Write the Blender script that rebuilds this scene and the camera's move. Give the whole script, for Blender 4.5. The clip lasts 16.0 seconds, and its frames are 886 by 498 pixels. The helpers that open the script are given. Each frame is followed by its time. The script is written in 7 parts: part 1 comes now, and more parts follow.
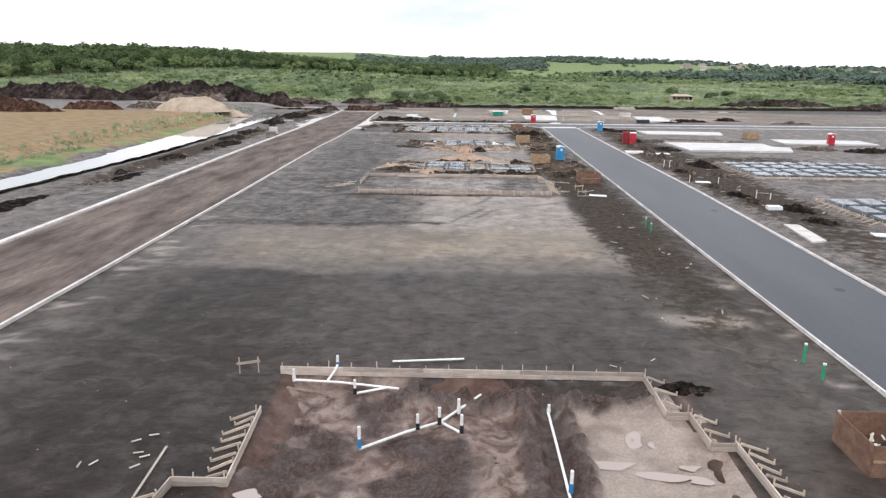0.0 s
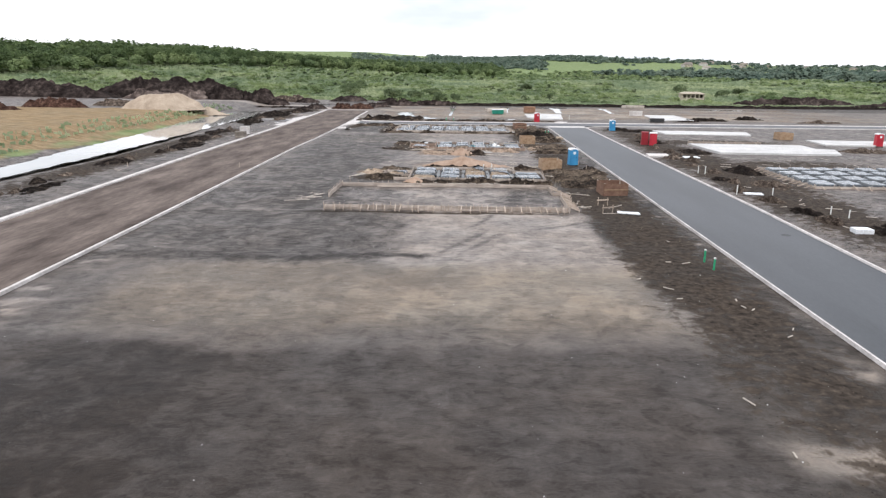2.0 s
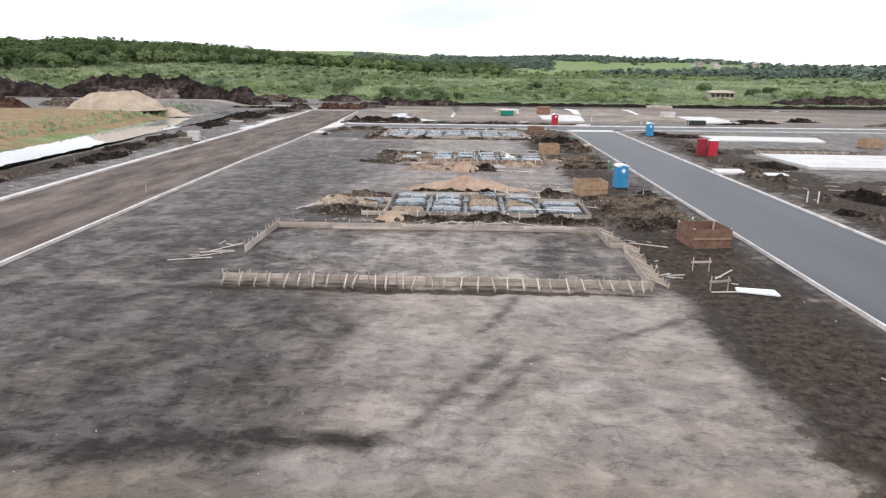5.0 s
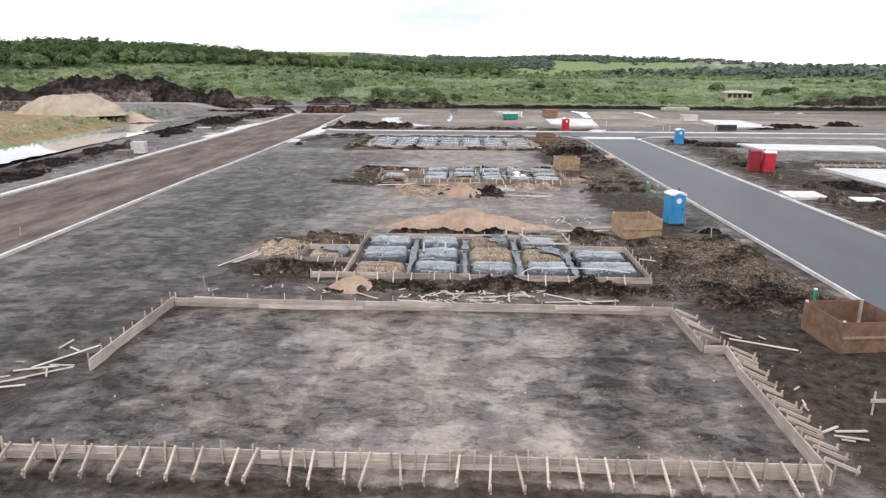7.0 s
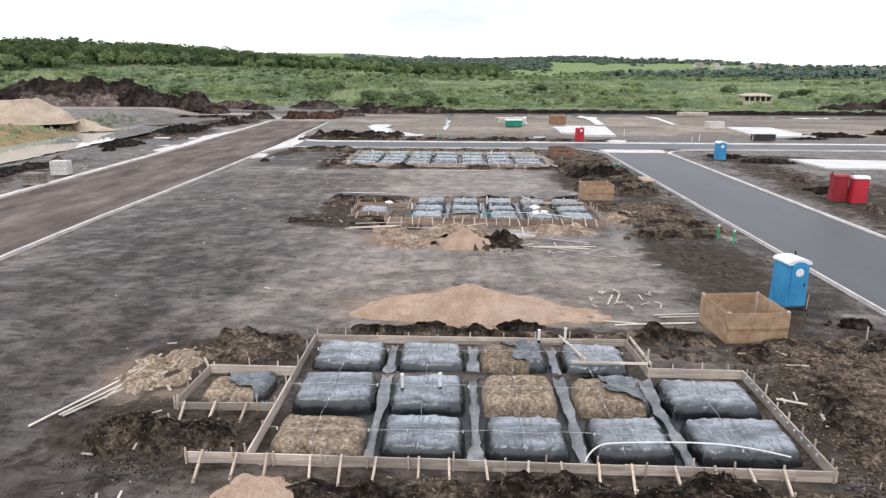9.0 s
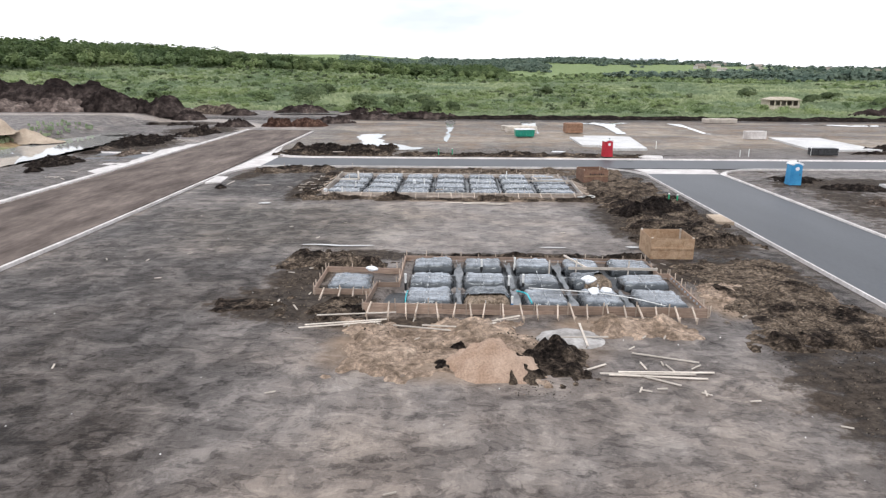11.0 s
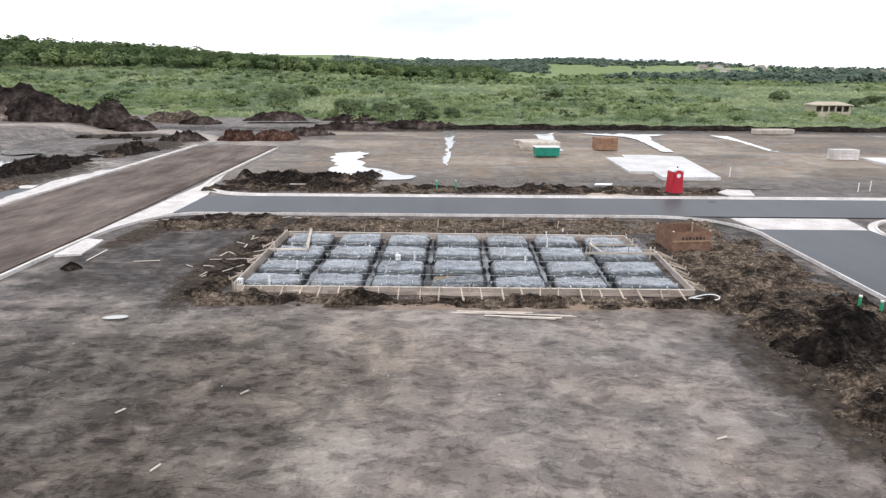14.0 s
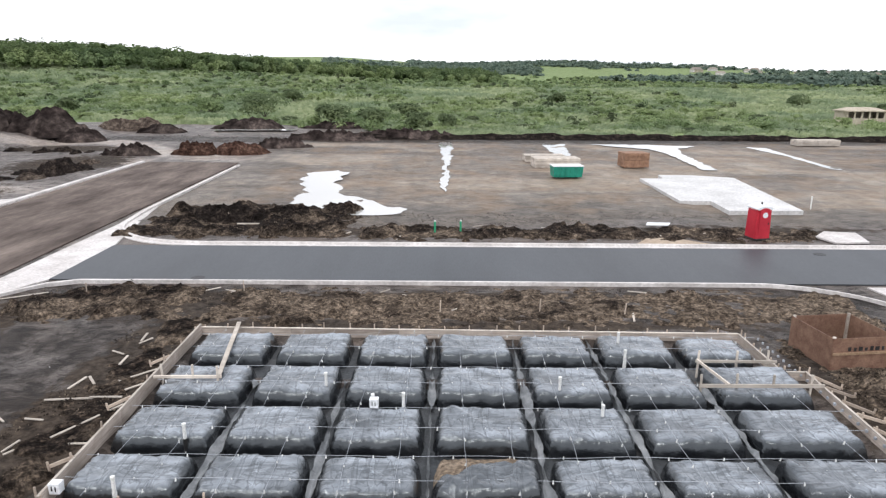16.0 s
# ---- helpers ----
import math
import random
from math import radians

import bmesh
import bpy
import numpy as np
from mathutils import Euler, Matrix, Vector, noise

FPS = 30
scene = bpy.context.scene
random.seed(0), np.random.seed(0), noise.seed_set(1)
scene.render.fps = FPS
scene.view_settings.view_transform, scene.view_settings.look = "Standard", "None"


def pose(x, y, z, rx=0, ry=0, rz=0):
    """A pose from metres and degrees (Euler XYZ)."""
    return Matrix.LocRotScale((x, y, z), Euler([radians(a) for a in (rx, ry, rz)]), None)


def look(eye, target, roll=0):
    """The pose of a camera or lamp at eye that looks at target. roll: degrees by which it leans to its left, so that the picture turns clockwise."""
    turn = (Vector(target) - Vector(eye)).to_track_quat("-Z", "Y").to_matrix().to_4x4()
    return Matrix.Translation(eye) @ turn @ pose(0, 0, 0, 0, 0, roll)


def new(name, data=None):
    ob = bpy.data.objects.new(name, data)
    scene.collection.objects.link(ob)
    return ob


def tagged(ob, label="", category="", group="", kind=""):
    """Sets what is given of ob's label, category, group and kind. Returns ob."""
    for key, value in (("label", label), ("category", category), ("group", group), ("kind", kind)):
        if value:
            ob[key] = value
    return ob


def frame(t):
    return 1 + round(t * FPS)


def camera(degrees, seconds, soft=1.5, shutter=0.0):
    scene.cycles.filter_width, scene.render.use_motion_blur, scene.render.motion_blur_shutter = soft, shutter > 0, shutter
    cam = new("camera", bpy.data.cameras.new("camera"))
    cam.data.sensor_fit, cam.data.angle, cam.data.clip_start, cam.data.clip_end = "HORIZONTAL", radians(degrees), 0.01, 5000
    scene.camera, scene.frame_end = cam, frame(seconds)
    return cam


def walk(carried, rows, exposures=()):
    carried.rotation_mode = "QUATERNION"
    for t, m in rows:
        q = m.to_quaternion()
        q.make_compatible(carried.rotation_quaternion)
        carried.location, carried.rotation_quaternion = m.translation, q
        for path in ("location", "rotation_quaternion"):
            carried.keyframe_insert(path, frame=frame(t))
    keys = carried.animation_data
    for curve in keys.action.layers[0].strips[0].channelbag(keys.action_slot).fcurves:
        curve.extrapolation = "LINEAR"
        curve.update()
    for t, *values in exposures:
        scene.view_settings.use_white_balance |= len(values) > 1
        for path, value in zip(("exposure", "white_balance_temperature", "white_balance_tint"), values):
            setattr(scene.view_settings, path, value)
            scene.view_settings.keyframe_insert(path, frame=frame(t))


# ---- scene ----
cam = camera(67, 16.0, soft=1.3)
PATH = [
    (0, (1.330, -1.972, 13.481), (-0.194, 46.286, 0.486), 0.50),
    (0.5, (1.470, 1.850, 13.193), (-0.230, 50.080, 0.117), 0.50),
    (1, (1.581, 5.850, 12.806), (-0.019, 54.083, -0.271), 0.50),
    (1.5, (1.618, 9.919, 12.388), (0.119, 58.171, -0.631), 0.50),
    (2, (1.676, 14.188, 12.039), (0.277, 62.449, -0.958), 0.50),
    (2.5, (1.712, 18.429, 11.769), (0.412, 66.672, -1.304), 0.60),
    (3, (1.727, 22.609, 11.541), (0.252, 70.846, -1.537), 0.60),
    (3.5, (1.789, 26.848, 11.328), (0.315, 75.086, -1.744), 0.50),
    (4, (1.763, 30.990, 11.117), (0.164, 79.204, -2.030), 0.60),
    (4.2, (1.788, 32.780, 10.981), (0.038, 81.008, -2.095), 0.60),
    (6.3, (1.745, 50.64, 10.136), (0.121, 98.919, -2.768), 0.30),
    (6.5, (1.752, 52.314, 10.125), (0.071, 100.592, -2.778), 0.29),
    (7, (1.682, 56.433, 10.1), (0.043, 104.717, -2.782), 0.27),
    (7.5, (1.561, 60.577, 10.087), (0.037, 108.872, -2.769), 0.29),
    (8, (1.455, 64.763, 10.088), (0.025, 113.07, -2.734), 0.30),
    (8.5, (1.358, 68.847, 10.098), (-0.088, 117.17, -2.659), 0.25),
    (9, (1.223, 72.827, 10.112), (-0.13, 121.145, -2.675), 0.24),
    (9.2, (1.146, 74.453, 10.12), (-0.194, 122.81, -2.523), 0.18),
    (11.3, (0.011, 92.295, 10.298), (-1.031, 140.633, -2.445), 0.28),
    (11.5, (-0.063, 93.941, 10.304), (-1.038, 142.275, -2.459), 0.27),
    (12, (-0.229, 98.204, 10.309), (-1.181, 146.546, -2.426), 0.24),
    (12.5, (-0.397, 102.681, 10.309), (-1.332, 151.046, -2.339), 0.19),
    (13, (-0.564, 107.082, 10.311), (-1.445, 155.442, -2.361), 0.20),
    (13.5, (-0.715, 111.33, 10.323), (-1.567, 159.692, -2.342), 0.22),
    (14, (-0.864, 115.52, 10.35), (-1.692, 163.889, -2.292), 0.26),
    (14.5, (-1.042, 119.739, 10.383), (-1.813, 168.11, -2.251), 0.27),
    (15, (-1.253, 123.983, 10.402), (-1.811, 172.358, -2.23), 0.25),
    (15.5, (-1.492, 128.184, 10.389), (-1.956, 176.581, -2.161), 0.30),
    (16, (-1.778, 132.257, 10.326), (-1.96, 180.675, -2.148), 0.33),
]
walk(cam, [(t, look(eye, target, roll)) for t, eye, target, roll in PATH])

# ---- light: a bright overcast sky and a very soft sun ----
world = bpy.data.worlds.new("overcast_sky")
scene.world = world
world.use_nodes = True
wn, wl = world.node_tree.nodes, world.node_tree.links
wn.clear()
sky = wn.new("ShaderNodeTexSky")
sky.sky_type, sky.sun_disc = "NISHITA", False
sky.sun_elevation, sky.sun_rotation = radians(52), radians(200)
sky.air_density, sky.dust_density = 1.4, 3.0
wcoord = wn.new("ShaderNodeTexCoord")
wmap = wn.new("ShaderNodeMapping")
wmap.inputs["Scale"].default_value = (1.0, 1.0, 3.2)
clouds = wn.new("ShaderNodeTexNoise")
clouds.inputs["Scale"].default_value, clouds.inputs["Detail"].default_value = 2.6, 5.0
cramp = wn.new("ShaderNodeValToRGB")
cramp.color_ramp.elements[0].position, cramp.color_ramp.elements[0].color = 0.35, (0.59, 0.635, 0.70, 1)
cramp.color_ramp.elements[1].position, cramp.color_ramp.elements[1].color = 0.60, (1.10, 1.10, 1.165, 1)
dim = wn.new("ShaderNodeVectorMath")
dim.operation = "SCALE"
dim.inputs["Scale"].default_value = 0.1
veil = wn.new("ShaderNodeMix")
veil.data_type = "RGBA"
veil.inputs["Factor"].default_value = 0.93
back = wn.new("ShaderNodeBackground")
wout = wn.new("ShaderNodeOutputWorld")
wl.new(wcoord.outputs["Generated"], wmap.inputs["Vector"])
wl.new(wmap.outputs["Vector"], clouds.inputs["Vector"])
wl.new(clouds.outputs["Fac"], cramp.inputs["Fac"])
wl.new(sky.outputs["Color"], dim.inputs[0])
wl.new(dim.outputs["Vector"], veil.inputs[6])
wl.new(cramp.outputs["Color"], veil.inputs[7])
wl.new(veil.outputs[2], back.inputs["Color"])
back.inputs["Strength"].default_value = 1.0
wl.new(back.outputs["Background"], wout.inputs["Surface"])
sun = new("sun", bpy.data.lights.new("sun", "SUN"))
sun.data.energy, sun.data.angle, sun.data.color = 0.7, radians(16), (1.0, 0.975, 0.95)
sun.matrix_world = look((0, 0, 60), (25, 60, -60))
scene.view_settings.exposure = 0.65


# ---- materials ----
def material(name, rough=0.8, metal=0.0, spec=0.5):
    m = bpy.data.materials.new(name)
    m.use_nodes = True
    b = m.node_tree.nodes["Principled BSDF"]
    b.inputs["Roughness"].default_value, b.inputs["Metallic"].default_value = rough, metal
    b.inputs["Specular IOR Level"].default_value = spec
    return m, m.node_tree.nodes, m.node_tree.links, b


def add_noise(n, l, scale, detail=4.0, rough=0.55, stretch=None, coords="Object", distort=0.0):
    tc = n.new("ShaderNodeTexCoord")
    src = tc.outputs[coords]
    if stretch:
        mp = n.new("ShaderNodeMapping")
        mp.inputs["Scale"].default_value = stretch
        l.new(src, mp.inputs["Vector"])
        src = mp.outputs["Vector"]
    t = n.new("ShaderNodeTexNoise")
    t.inputs["Scale"].default_value, t.inputs["Detail"].default_value = scale, detail
    t.inputs["Roughness"].default_value, t.inputs["Distortion"].default_value = rough, distort
    l.new(src, t.inputs["Vector"])
    return t.outputs["Fac"]


def ramp(n, l, fac, stops):
    r = n.new("ShaderNodeValToRGB")
    e = r.color_ramp.elements
    while len(e) < len(stops):
        e.new(0.5)
    for k, (p, c) in enumerate(stops):
        e[k].position, e[k].color = p, (*c, 1) if len(c) == 3 else c
    l.new(fac, r.inputs["Fac"])
    return r.outputs["Color"]


def mixed(n, l, fac, a, b, kind="MIX"):
    x = n.new("ShaderNodeMix")
    x.data_type, x.blend_type = "RGBA", kind
    for sock, v in ((x.inputs["Factor"], fac), (x.inputs[6], a), (x.inputs[7], b)):
        if isinstance(v, (int, float)):
            sock.default_value = v
        elif isinstance(v, tuple):
            sock.default_value = (*v, 1)
        else:
            l.new(v, sock)
    return x.outputs[2]


def bump(n, l, b, height, strength=0.4, distance=0.05):
    k = n.new("ShaderNodeBump")
    k.inputs["Strength"].default_value, k.inputs["Distance"].default_value = strength, distance
    l.new(height, k.inputs["Height"])
    l.new(k.outputs["Normal"], b.inputs["Normal"])


def surface(name, dark, light, scale, rough=0.85, grain=None, stretch=None, bumpy=0.4, depth=0.02, metal=0.0, spec=0.4, vary=0.25, low=0.35, high=0.68):
    """A two-scale material: broad stains times fine grain, with relief and a small change from piece to piece."""
    m, n, l, b = material(name, rough, metal, spec)
    broad = add_noise(n, l, scale, 5.0, 0.6, stretch)
    fine = add_noise(n, l, grain or scale * 9, 3.0, 0.6, stretch)
    c = ramp(n, l, broad, [(low, dark), (high, light)])
    g = ramp(n, l, fine, [(0.25, (0.72, 0.72, 0.72)), (0.75, (1.2, 1.2, 1.2))])
    c = mixed(n, l, 1.0, c, g, "MULTIPLY")
    if vary:
        info = n.new("ShaderNodeObjectInfo")
        v = ramp(n, l, info.outputs["Random"], [(0.0, (1 - vary,) * 3), (1.0, (1 + vary * 0.6,) * 3)])
        c = mixed(n, l, 1.0, c, v, "MULTIPLY")
    l.new(c, b.inputs["Base Color"])
    if bumpy:
        bump(n, l, b, fine, bumpy, depth)
    return m


def ground_material():
    """Bare earth: grey-brown subsoil with a pale dried crust, black topsoil, tan clay, straw and green growth by soil zones."""
    m, n, l, b = material("bare_earth", 0.55, 0.0, 0.34)

    def zone(name):
        a = n.new("ShaderNodeAttribute")
        a.attribute_name = name
        return a.outputs["Fac"]

    def turned_noise(scale, turn, stretch, detail=4.0, rough=0.55, distort=0.3):
        tc = n.new("ShaderNodeTexCoord")
        mp = n.new("ShaderNodeMapping")
        mp.inputs["Rotation"].default_value = (0, 0, radians(turn))
        mp.inputs["Scale"].default_value = stretch
        t = n.new("ShaderNodeTexNoise")
        t.inputs["Scale"].default_value, t.inputs["Detail"].default_value = scale, detail
        t.inputs["Roughness"].default_value, t.inputs["Distortion"].default_value = rough, distort
        l.new(tc.outputs["Object"], mp.inputs["Vector"])
        l.new(mp.outputs["Vector"], t.inputs["Vector"])
        return t.outputs["Fac"]

    def sums(*terms):
        """Adds up (socket, gain) pairs, each taken about its middle value of one half; a bare number is added as it is."""
        out = None
        for sock, gain in terms:
            k = n.new("ShaderNodeMath")
            k.operation = "MULTIPLY_ADD"
            l.new(sock, k.inputs[0])
            k.inputs[1].default_value = gain
            if out is None:
                k.inputs[2].default_value = -0.5 * sum(g for q, g in terms)
            else:
                l.new(out, k.inputs[2])
            out = k.outputs[0]
        return out

    def times(p, q):
        k = n.new("ShaderNodeMath")
        k.operation = "MULTIPLY"
        l.new(p, k.inputs[0])
        l.new(q, k.inputs[1])
        return k.outputs[0]

    broad = add_noise(n, l, 0.10, 5.0, 0.58)
    patch = add_noise(n, l, 0.24, 9.0, 0.58, distort=0.5)
    mottle = add_noise(n, l, 1.1, 7.0, 0.66)
    fine = add_noise(n, l, 9.0, 6.0, 0.72)
    clump = add_noise(n, l, 2.2, 7.0, 0.72)
    drift = add_noise(n, l, 0.24, 5.0, 0.58, (0.85, 1.1, 1.0), distort=0.15)
    flakes = add_noise(n, l, 0.62, 7.0, 0.62, (0.95, 0.95, 1.0), distort=0.5)
    smear = turned_noise(0.7, 6, (0.5, 1.5, 1.0), 8.0, 0.66, 0.2)
    wheel = turned_noise(0.8, 24, (1.0, 0.06, 1.0))
    lug = turned_noise(0.9, -52, (1.0, 0.12, 1.0), 5.0, 0.6, 0.25)
    crumbs = add_noise(n, l, 3.3, 5.0, 0.7)
    dabs = add_noise(n, l, 1.7, 6.0, 0.62, (0.72, 1.25, 1.0), distort=0.5)
    veins = turned_noise(0.62, 20, (0.6, 1.2, 1.0), 6.0, 0.58, 0.8)
    # dried crust lies in sharp-edged flakes on the darker damp soil; wet dabs and thin dark seams cut through it
    crust = ramp(n, l, flakes, [(0.484, (0.34, 0.34, 0.34)), (0.500, (0.50, 0.50, 0.50)), (0.548, (0.52, 0.52, 0.52)), (0.560, (0.66, 0.66, 0.66))])
    wet_dabs = ramp(n, l, dabs, [(0.405, (0.68, 0.68, 0.68)), (0.425, (0.5, 0.5, 0.5)), (0.560, (0.5, 0.5, 0.5)), (0.580, (0.24, 0.24, 0.24))])
    seams = ramp(n, l, veins, [(0.484, (0.5, 0.5, 0.5)), (0.496, (0.27, 0.27, 0.27)), (0.506, (0.27, 0.27, 0.27)), (0.516, (0.56, 0.56, 0.56)), (0.53, (0.5, 0.5, 0.5))])
    lively = sums((drift, 0.36), (flakes, 0.20), (crust, 0.44), (wet_dabs, 0.52), (seams, 0.46), (mottle, 0.30), (crumbs, 0.24), (wheel, 0.14), (lug, 0.26), (fine, 0.30))
    uneven = zone("uneven")
    tone = n.new("ShaderNodeMath")
    tone.operation = "ADD"
    l.new(zone("tone"), tone.inputs[0])
    l.new(times(lively, uneven), tone.inputs[1])
    base = ramp(n, l, tone.outputs[0], [(0.02, (0.016, 0.0126, 0.0108)), (0.25, (0.053, 0.0428, 0.0372)), (0.45, (0.112, 0.0920, 0.0805)), (0.64, (0.215, 0.1810, 0.1570)), (0.95, (0.410, 0.357, 0.312))])

    def cover(base, name, colours, soft=(0.40, 0.60), amount=1.0, tex=None, gain=1.15, tone=None):
        f = n.new("ShaderNodeMath")
        f.operation = "ADD"
        l.new(zone(name), f.inputs[0])
        w = n.new("ShaderNodeMath")
        w.operation = "MULTIPLY_ADD"
        l.new(patch if tex is None else tex, w.inputs[0])
        w.inputs[1].default_value, w.inputs[2].default_value = gain, -gain / 2
        l.new(w.outputs[0], f.inputs[1])
        fac = ramp(n, l, f.outputs[0], [(soft[0], (0, 0, 0)), (soft[1], (amount,) * 3)])
        col = ramp(n, l, tone if tone is not None else fine, [(0.34, colours[0]), (0.66, colours[1])])
        wetness[name] = fac
        return mixed(n, l, fac, base, col)

    wetness = {}
    olive = ramp(n, l, zone("tan"), [(0.0, (1.0, 1.0, 1.0)), (1.0, (1.07, 1.01, 0.83))])
    base = mixed(n, l, 1.0, base, olive, "MULTIPLY")
    base = cover(base, "clay", ((0.060, 0.032, 0.025), (0.150, 0.095, 0.078)), (0.35, 0.75), 0.9, tone=mottle)
    base = cover(base, "sand", ((0.20, 0.150, 0.112), (0.34, 0.268, 0.212)), (0.35, 0.75), 0.9, tone=mottle)
    base = cover(base, "churn", ((0.009, 0.0074, 0.0066), (0.092, 0.074, 0.060)), (0.38, 0.62), 0.95, tex=mottle, gain=1.9, tone=clump)
    base = cover(base, "straw", ((0.165, 0.118, 0.066), (0.335, 0.255, 0.160)), (0.35, 0.6), tone=smear)
    base = cover(base, "green", ((0.120, 0.165, 0.070), (0.225, 0.285, 0.140)), (0.4, 0.6), tex=broad, tone=patch)
    hue = add_noise(n, l, 0.17, 4.0, 0.6)
    base = mixed(n, l, 0.6, base, ramp(n, l, hue, [(0.38, (1.08, 1.0, 0.90)), (0.62, (0.97, 1.0, 1.03))]), "MULTIPLY")
    base = mixed(n, l, 0.45, base, ramp(n, l, crumbs, [(0.34, (1.45, 1.42, 1.38)), (0.40, (1.0, 1.0, 1.0)), (0.58, (1.0, 1.0, 1.0)), (0.64, (0.42, 0.41, 0.40))]), "MULTIPLY")
    l.new(base, b.inputs["Base Color"])
    s = n.new("ShaderNodeMath")
    s.operation = "MULTIPLY_ADD"
    l.new(mottle, s.inputs[0])
    s.inputs[1].default_value = 1.6
    l.new(fine, s.inputs[2])
    bump(n, l, b, s.outputs[0], 0.6, 0.10)
    # loose crumbly soil has no sheen; the compacted, damp crust has a little
    loose = mixed(n, l, 1.0, wetness["sand"], wetness["churn"], "LIGHTEN")
    for name in ("straw", "green"):
        loose = mixed(n, l, 1.0, loose, wetness[name], "LIGHTEN")
    packed = ramp(n, l, tone.outputs[0], [(0.12, (0.10, 0.10, 0.10)), (0.55, (0.60, 0.60, 0.60))])
    l.new(mixed(n, l, loose, packed, (0.06, 0.06, 0.06)), b.inputs["Specular IOR Level"])
    l.new(mixed(n, l, loose, (0.52, 0.52, 0.52), (0.9, 0.9, 0.9)), b.inputs["Roughness"])
    return m


def wood_material(name, dark, light, vary=0.3):
    m, n, l, b = material(name, 0.8, 0.0, 0.25)
    grainy = add_noise(n, l, 2.2, 5.0, 0.6, (0.6, 14.0, 14.0))
    stain = add_noise(n, l, 1.4, 3.0)
    c = ramp(n, l, grainy, [(0.3, dark), (0.7, light)])
    c = mixed(n, l, 0.6, c, ramp(n, l, stain, [(0.35, (0.62, 0.6, 0.58)), (0.65, (1.15, 1.15, 1.15))]), "MULTIPLY")
    info = n.new("ShaderNodeObjectInfo")
    c = mixed(n, l, 1.0, c, ramp(n, l, info.outputs["Random"], [(0.0, (1 - vary,) * 3), (1.0, (1 + vary * 0.6,) * 3)]), "MULTIPLY")
    l.new(c, b.inputs["Base Color"])
    bump(n, l, b, grainy, 0.25, 0.01)
    return m


def plastic_sheet_material(name, tones, low, high, strength, sky_sheen=None):
    """Thin polyethylene: nearly black under a clear gloss, with long soft folds and a little dried dust; an optional
    pale colour paints reflected sky on the tops.
    """
    m, n, l, b = material(name, 0.3, 0.0, 0.55)
    b.inputs["IOR"].default_value = 1.7
    b.inputs["Specular Tint"].default_value = (0.88, 0.955, 1.0, 1)
    folds = add_noise(n, l, 0.8, 3.0, 0.5, (0.55, 2.0, 1.0), distort=1.6)
    creases = add_noise(n, l, 3.2, 3.0, 0.55, (1.8, 0.5, 1.0), distort=1.2)
    dust = add_noise(n, l, 0.9, 6.0, 0.65)
    c = ramp(n, l, dust, [(0.42, tones[0]), (0.58, tones[1]), (0.76, tones[2])])
    # pale dusty tone on the tops, painted lighter to stand in for reflected sky
    if sky_sheen:
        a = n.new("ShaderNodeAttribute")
        a.attribute_name = "painted_top_sheen"
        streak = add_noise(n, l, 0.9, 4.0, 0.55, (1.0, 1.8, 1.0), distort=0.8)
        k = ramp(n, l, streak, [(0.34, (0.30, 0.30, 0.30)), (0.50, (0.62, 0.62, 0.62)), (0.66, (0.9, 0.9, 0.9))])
        # dark crease lines with bright rims: fold shading painted into the colour
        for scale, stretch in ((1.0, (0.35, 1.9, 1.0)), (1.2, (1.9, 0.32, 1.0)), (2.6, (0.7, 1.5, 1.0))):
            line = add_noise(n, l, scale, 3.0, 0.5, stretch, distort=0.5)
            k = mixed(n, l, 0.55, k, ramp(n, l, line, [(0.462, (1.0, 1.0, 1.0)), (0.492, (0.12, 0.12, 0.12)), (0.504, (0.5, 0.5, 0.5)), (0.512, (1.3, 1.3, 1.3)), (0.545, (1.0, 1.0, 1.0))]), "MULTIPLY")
        c = mixed(n, l, mixed(n, l, 1.0, k, a.outputs["Color"], "MULTIPLY"), c, sky_sheen)
    l.new(c, b.inputs["Base Color"])
    r = n.new("ShaderNodeMapRange")
    r.inputs["From Min"].default_value, r.inputs["From Max"].default_value = 0.3, 0.7
    r.inputs["To Min"].default_value, r.inputs["To Max"].default_value = low, high
    l.new(dust, r.inputs["Value"])
    l.new(r.outputs["Result"], b.inputs["Roughness"])
    s = n.new("ShaderNodeMath")
    s.operation = "MULTIPLY_ADD"
    l.new(folds, s.inputs[0])
    s.inputs[1].default_value = 1.1
    l.new(creases, s.inputs[2])
    wrinkle = add_noise(n, l, 5.0, 3.0, 0.6, (2.6, 0.6, 1.0), distort=2.0)
    w = n.new("ShaderNodeMath")
    w.operation = "MULTIPLY_ADD"
    l.new(wrinkle, w.inputs[0])
    w.inputs[1].default_value = 0.45
    l.new(s.outputs[0], w.inputs[2])
    bump(n, l, b, w.outputs[0], strength, 0.09)
    return m


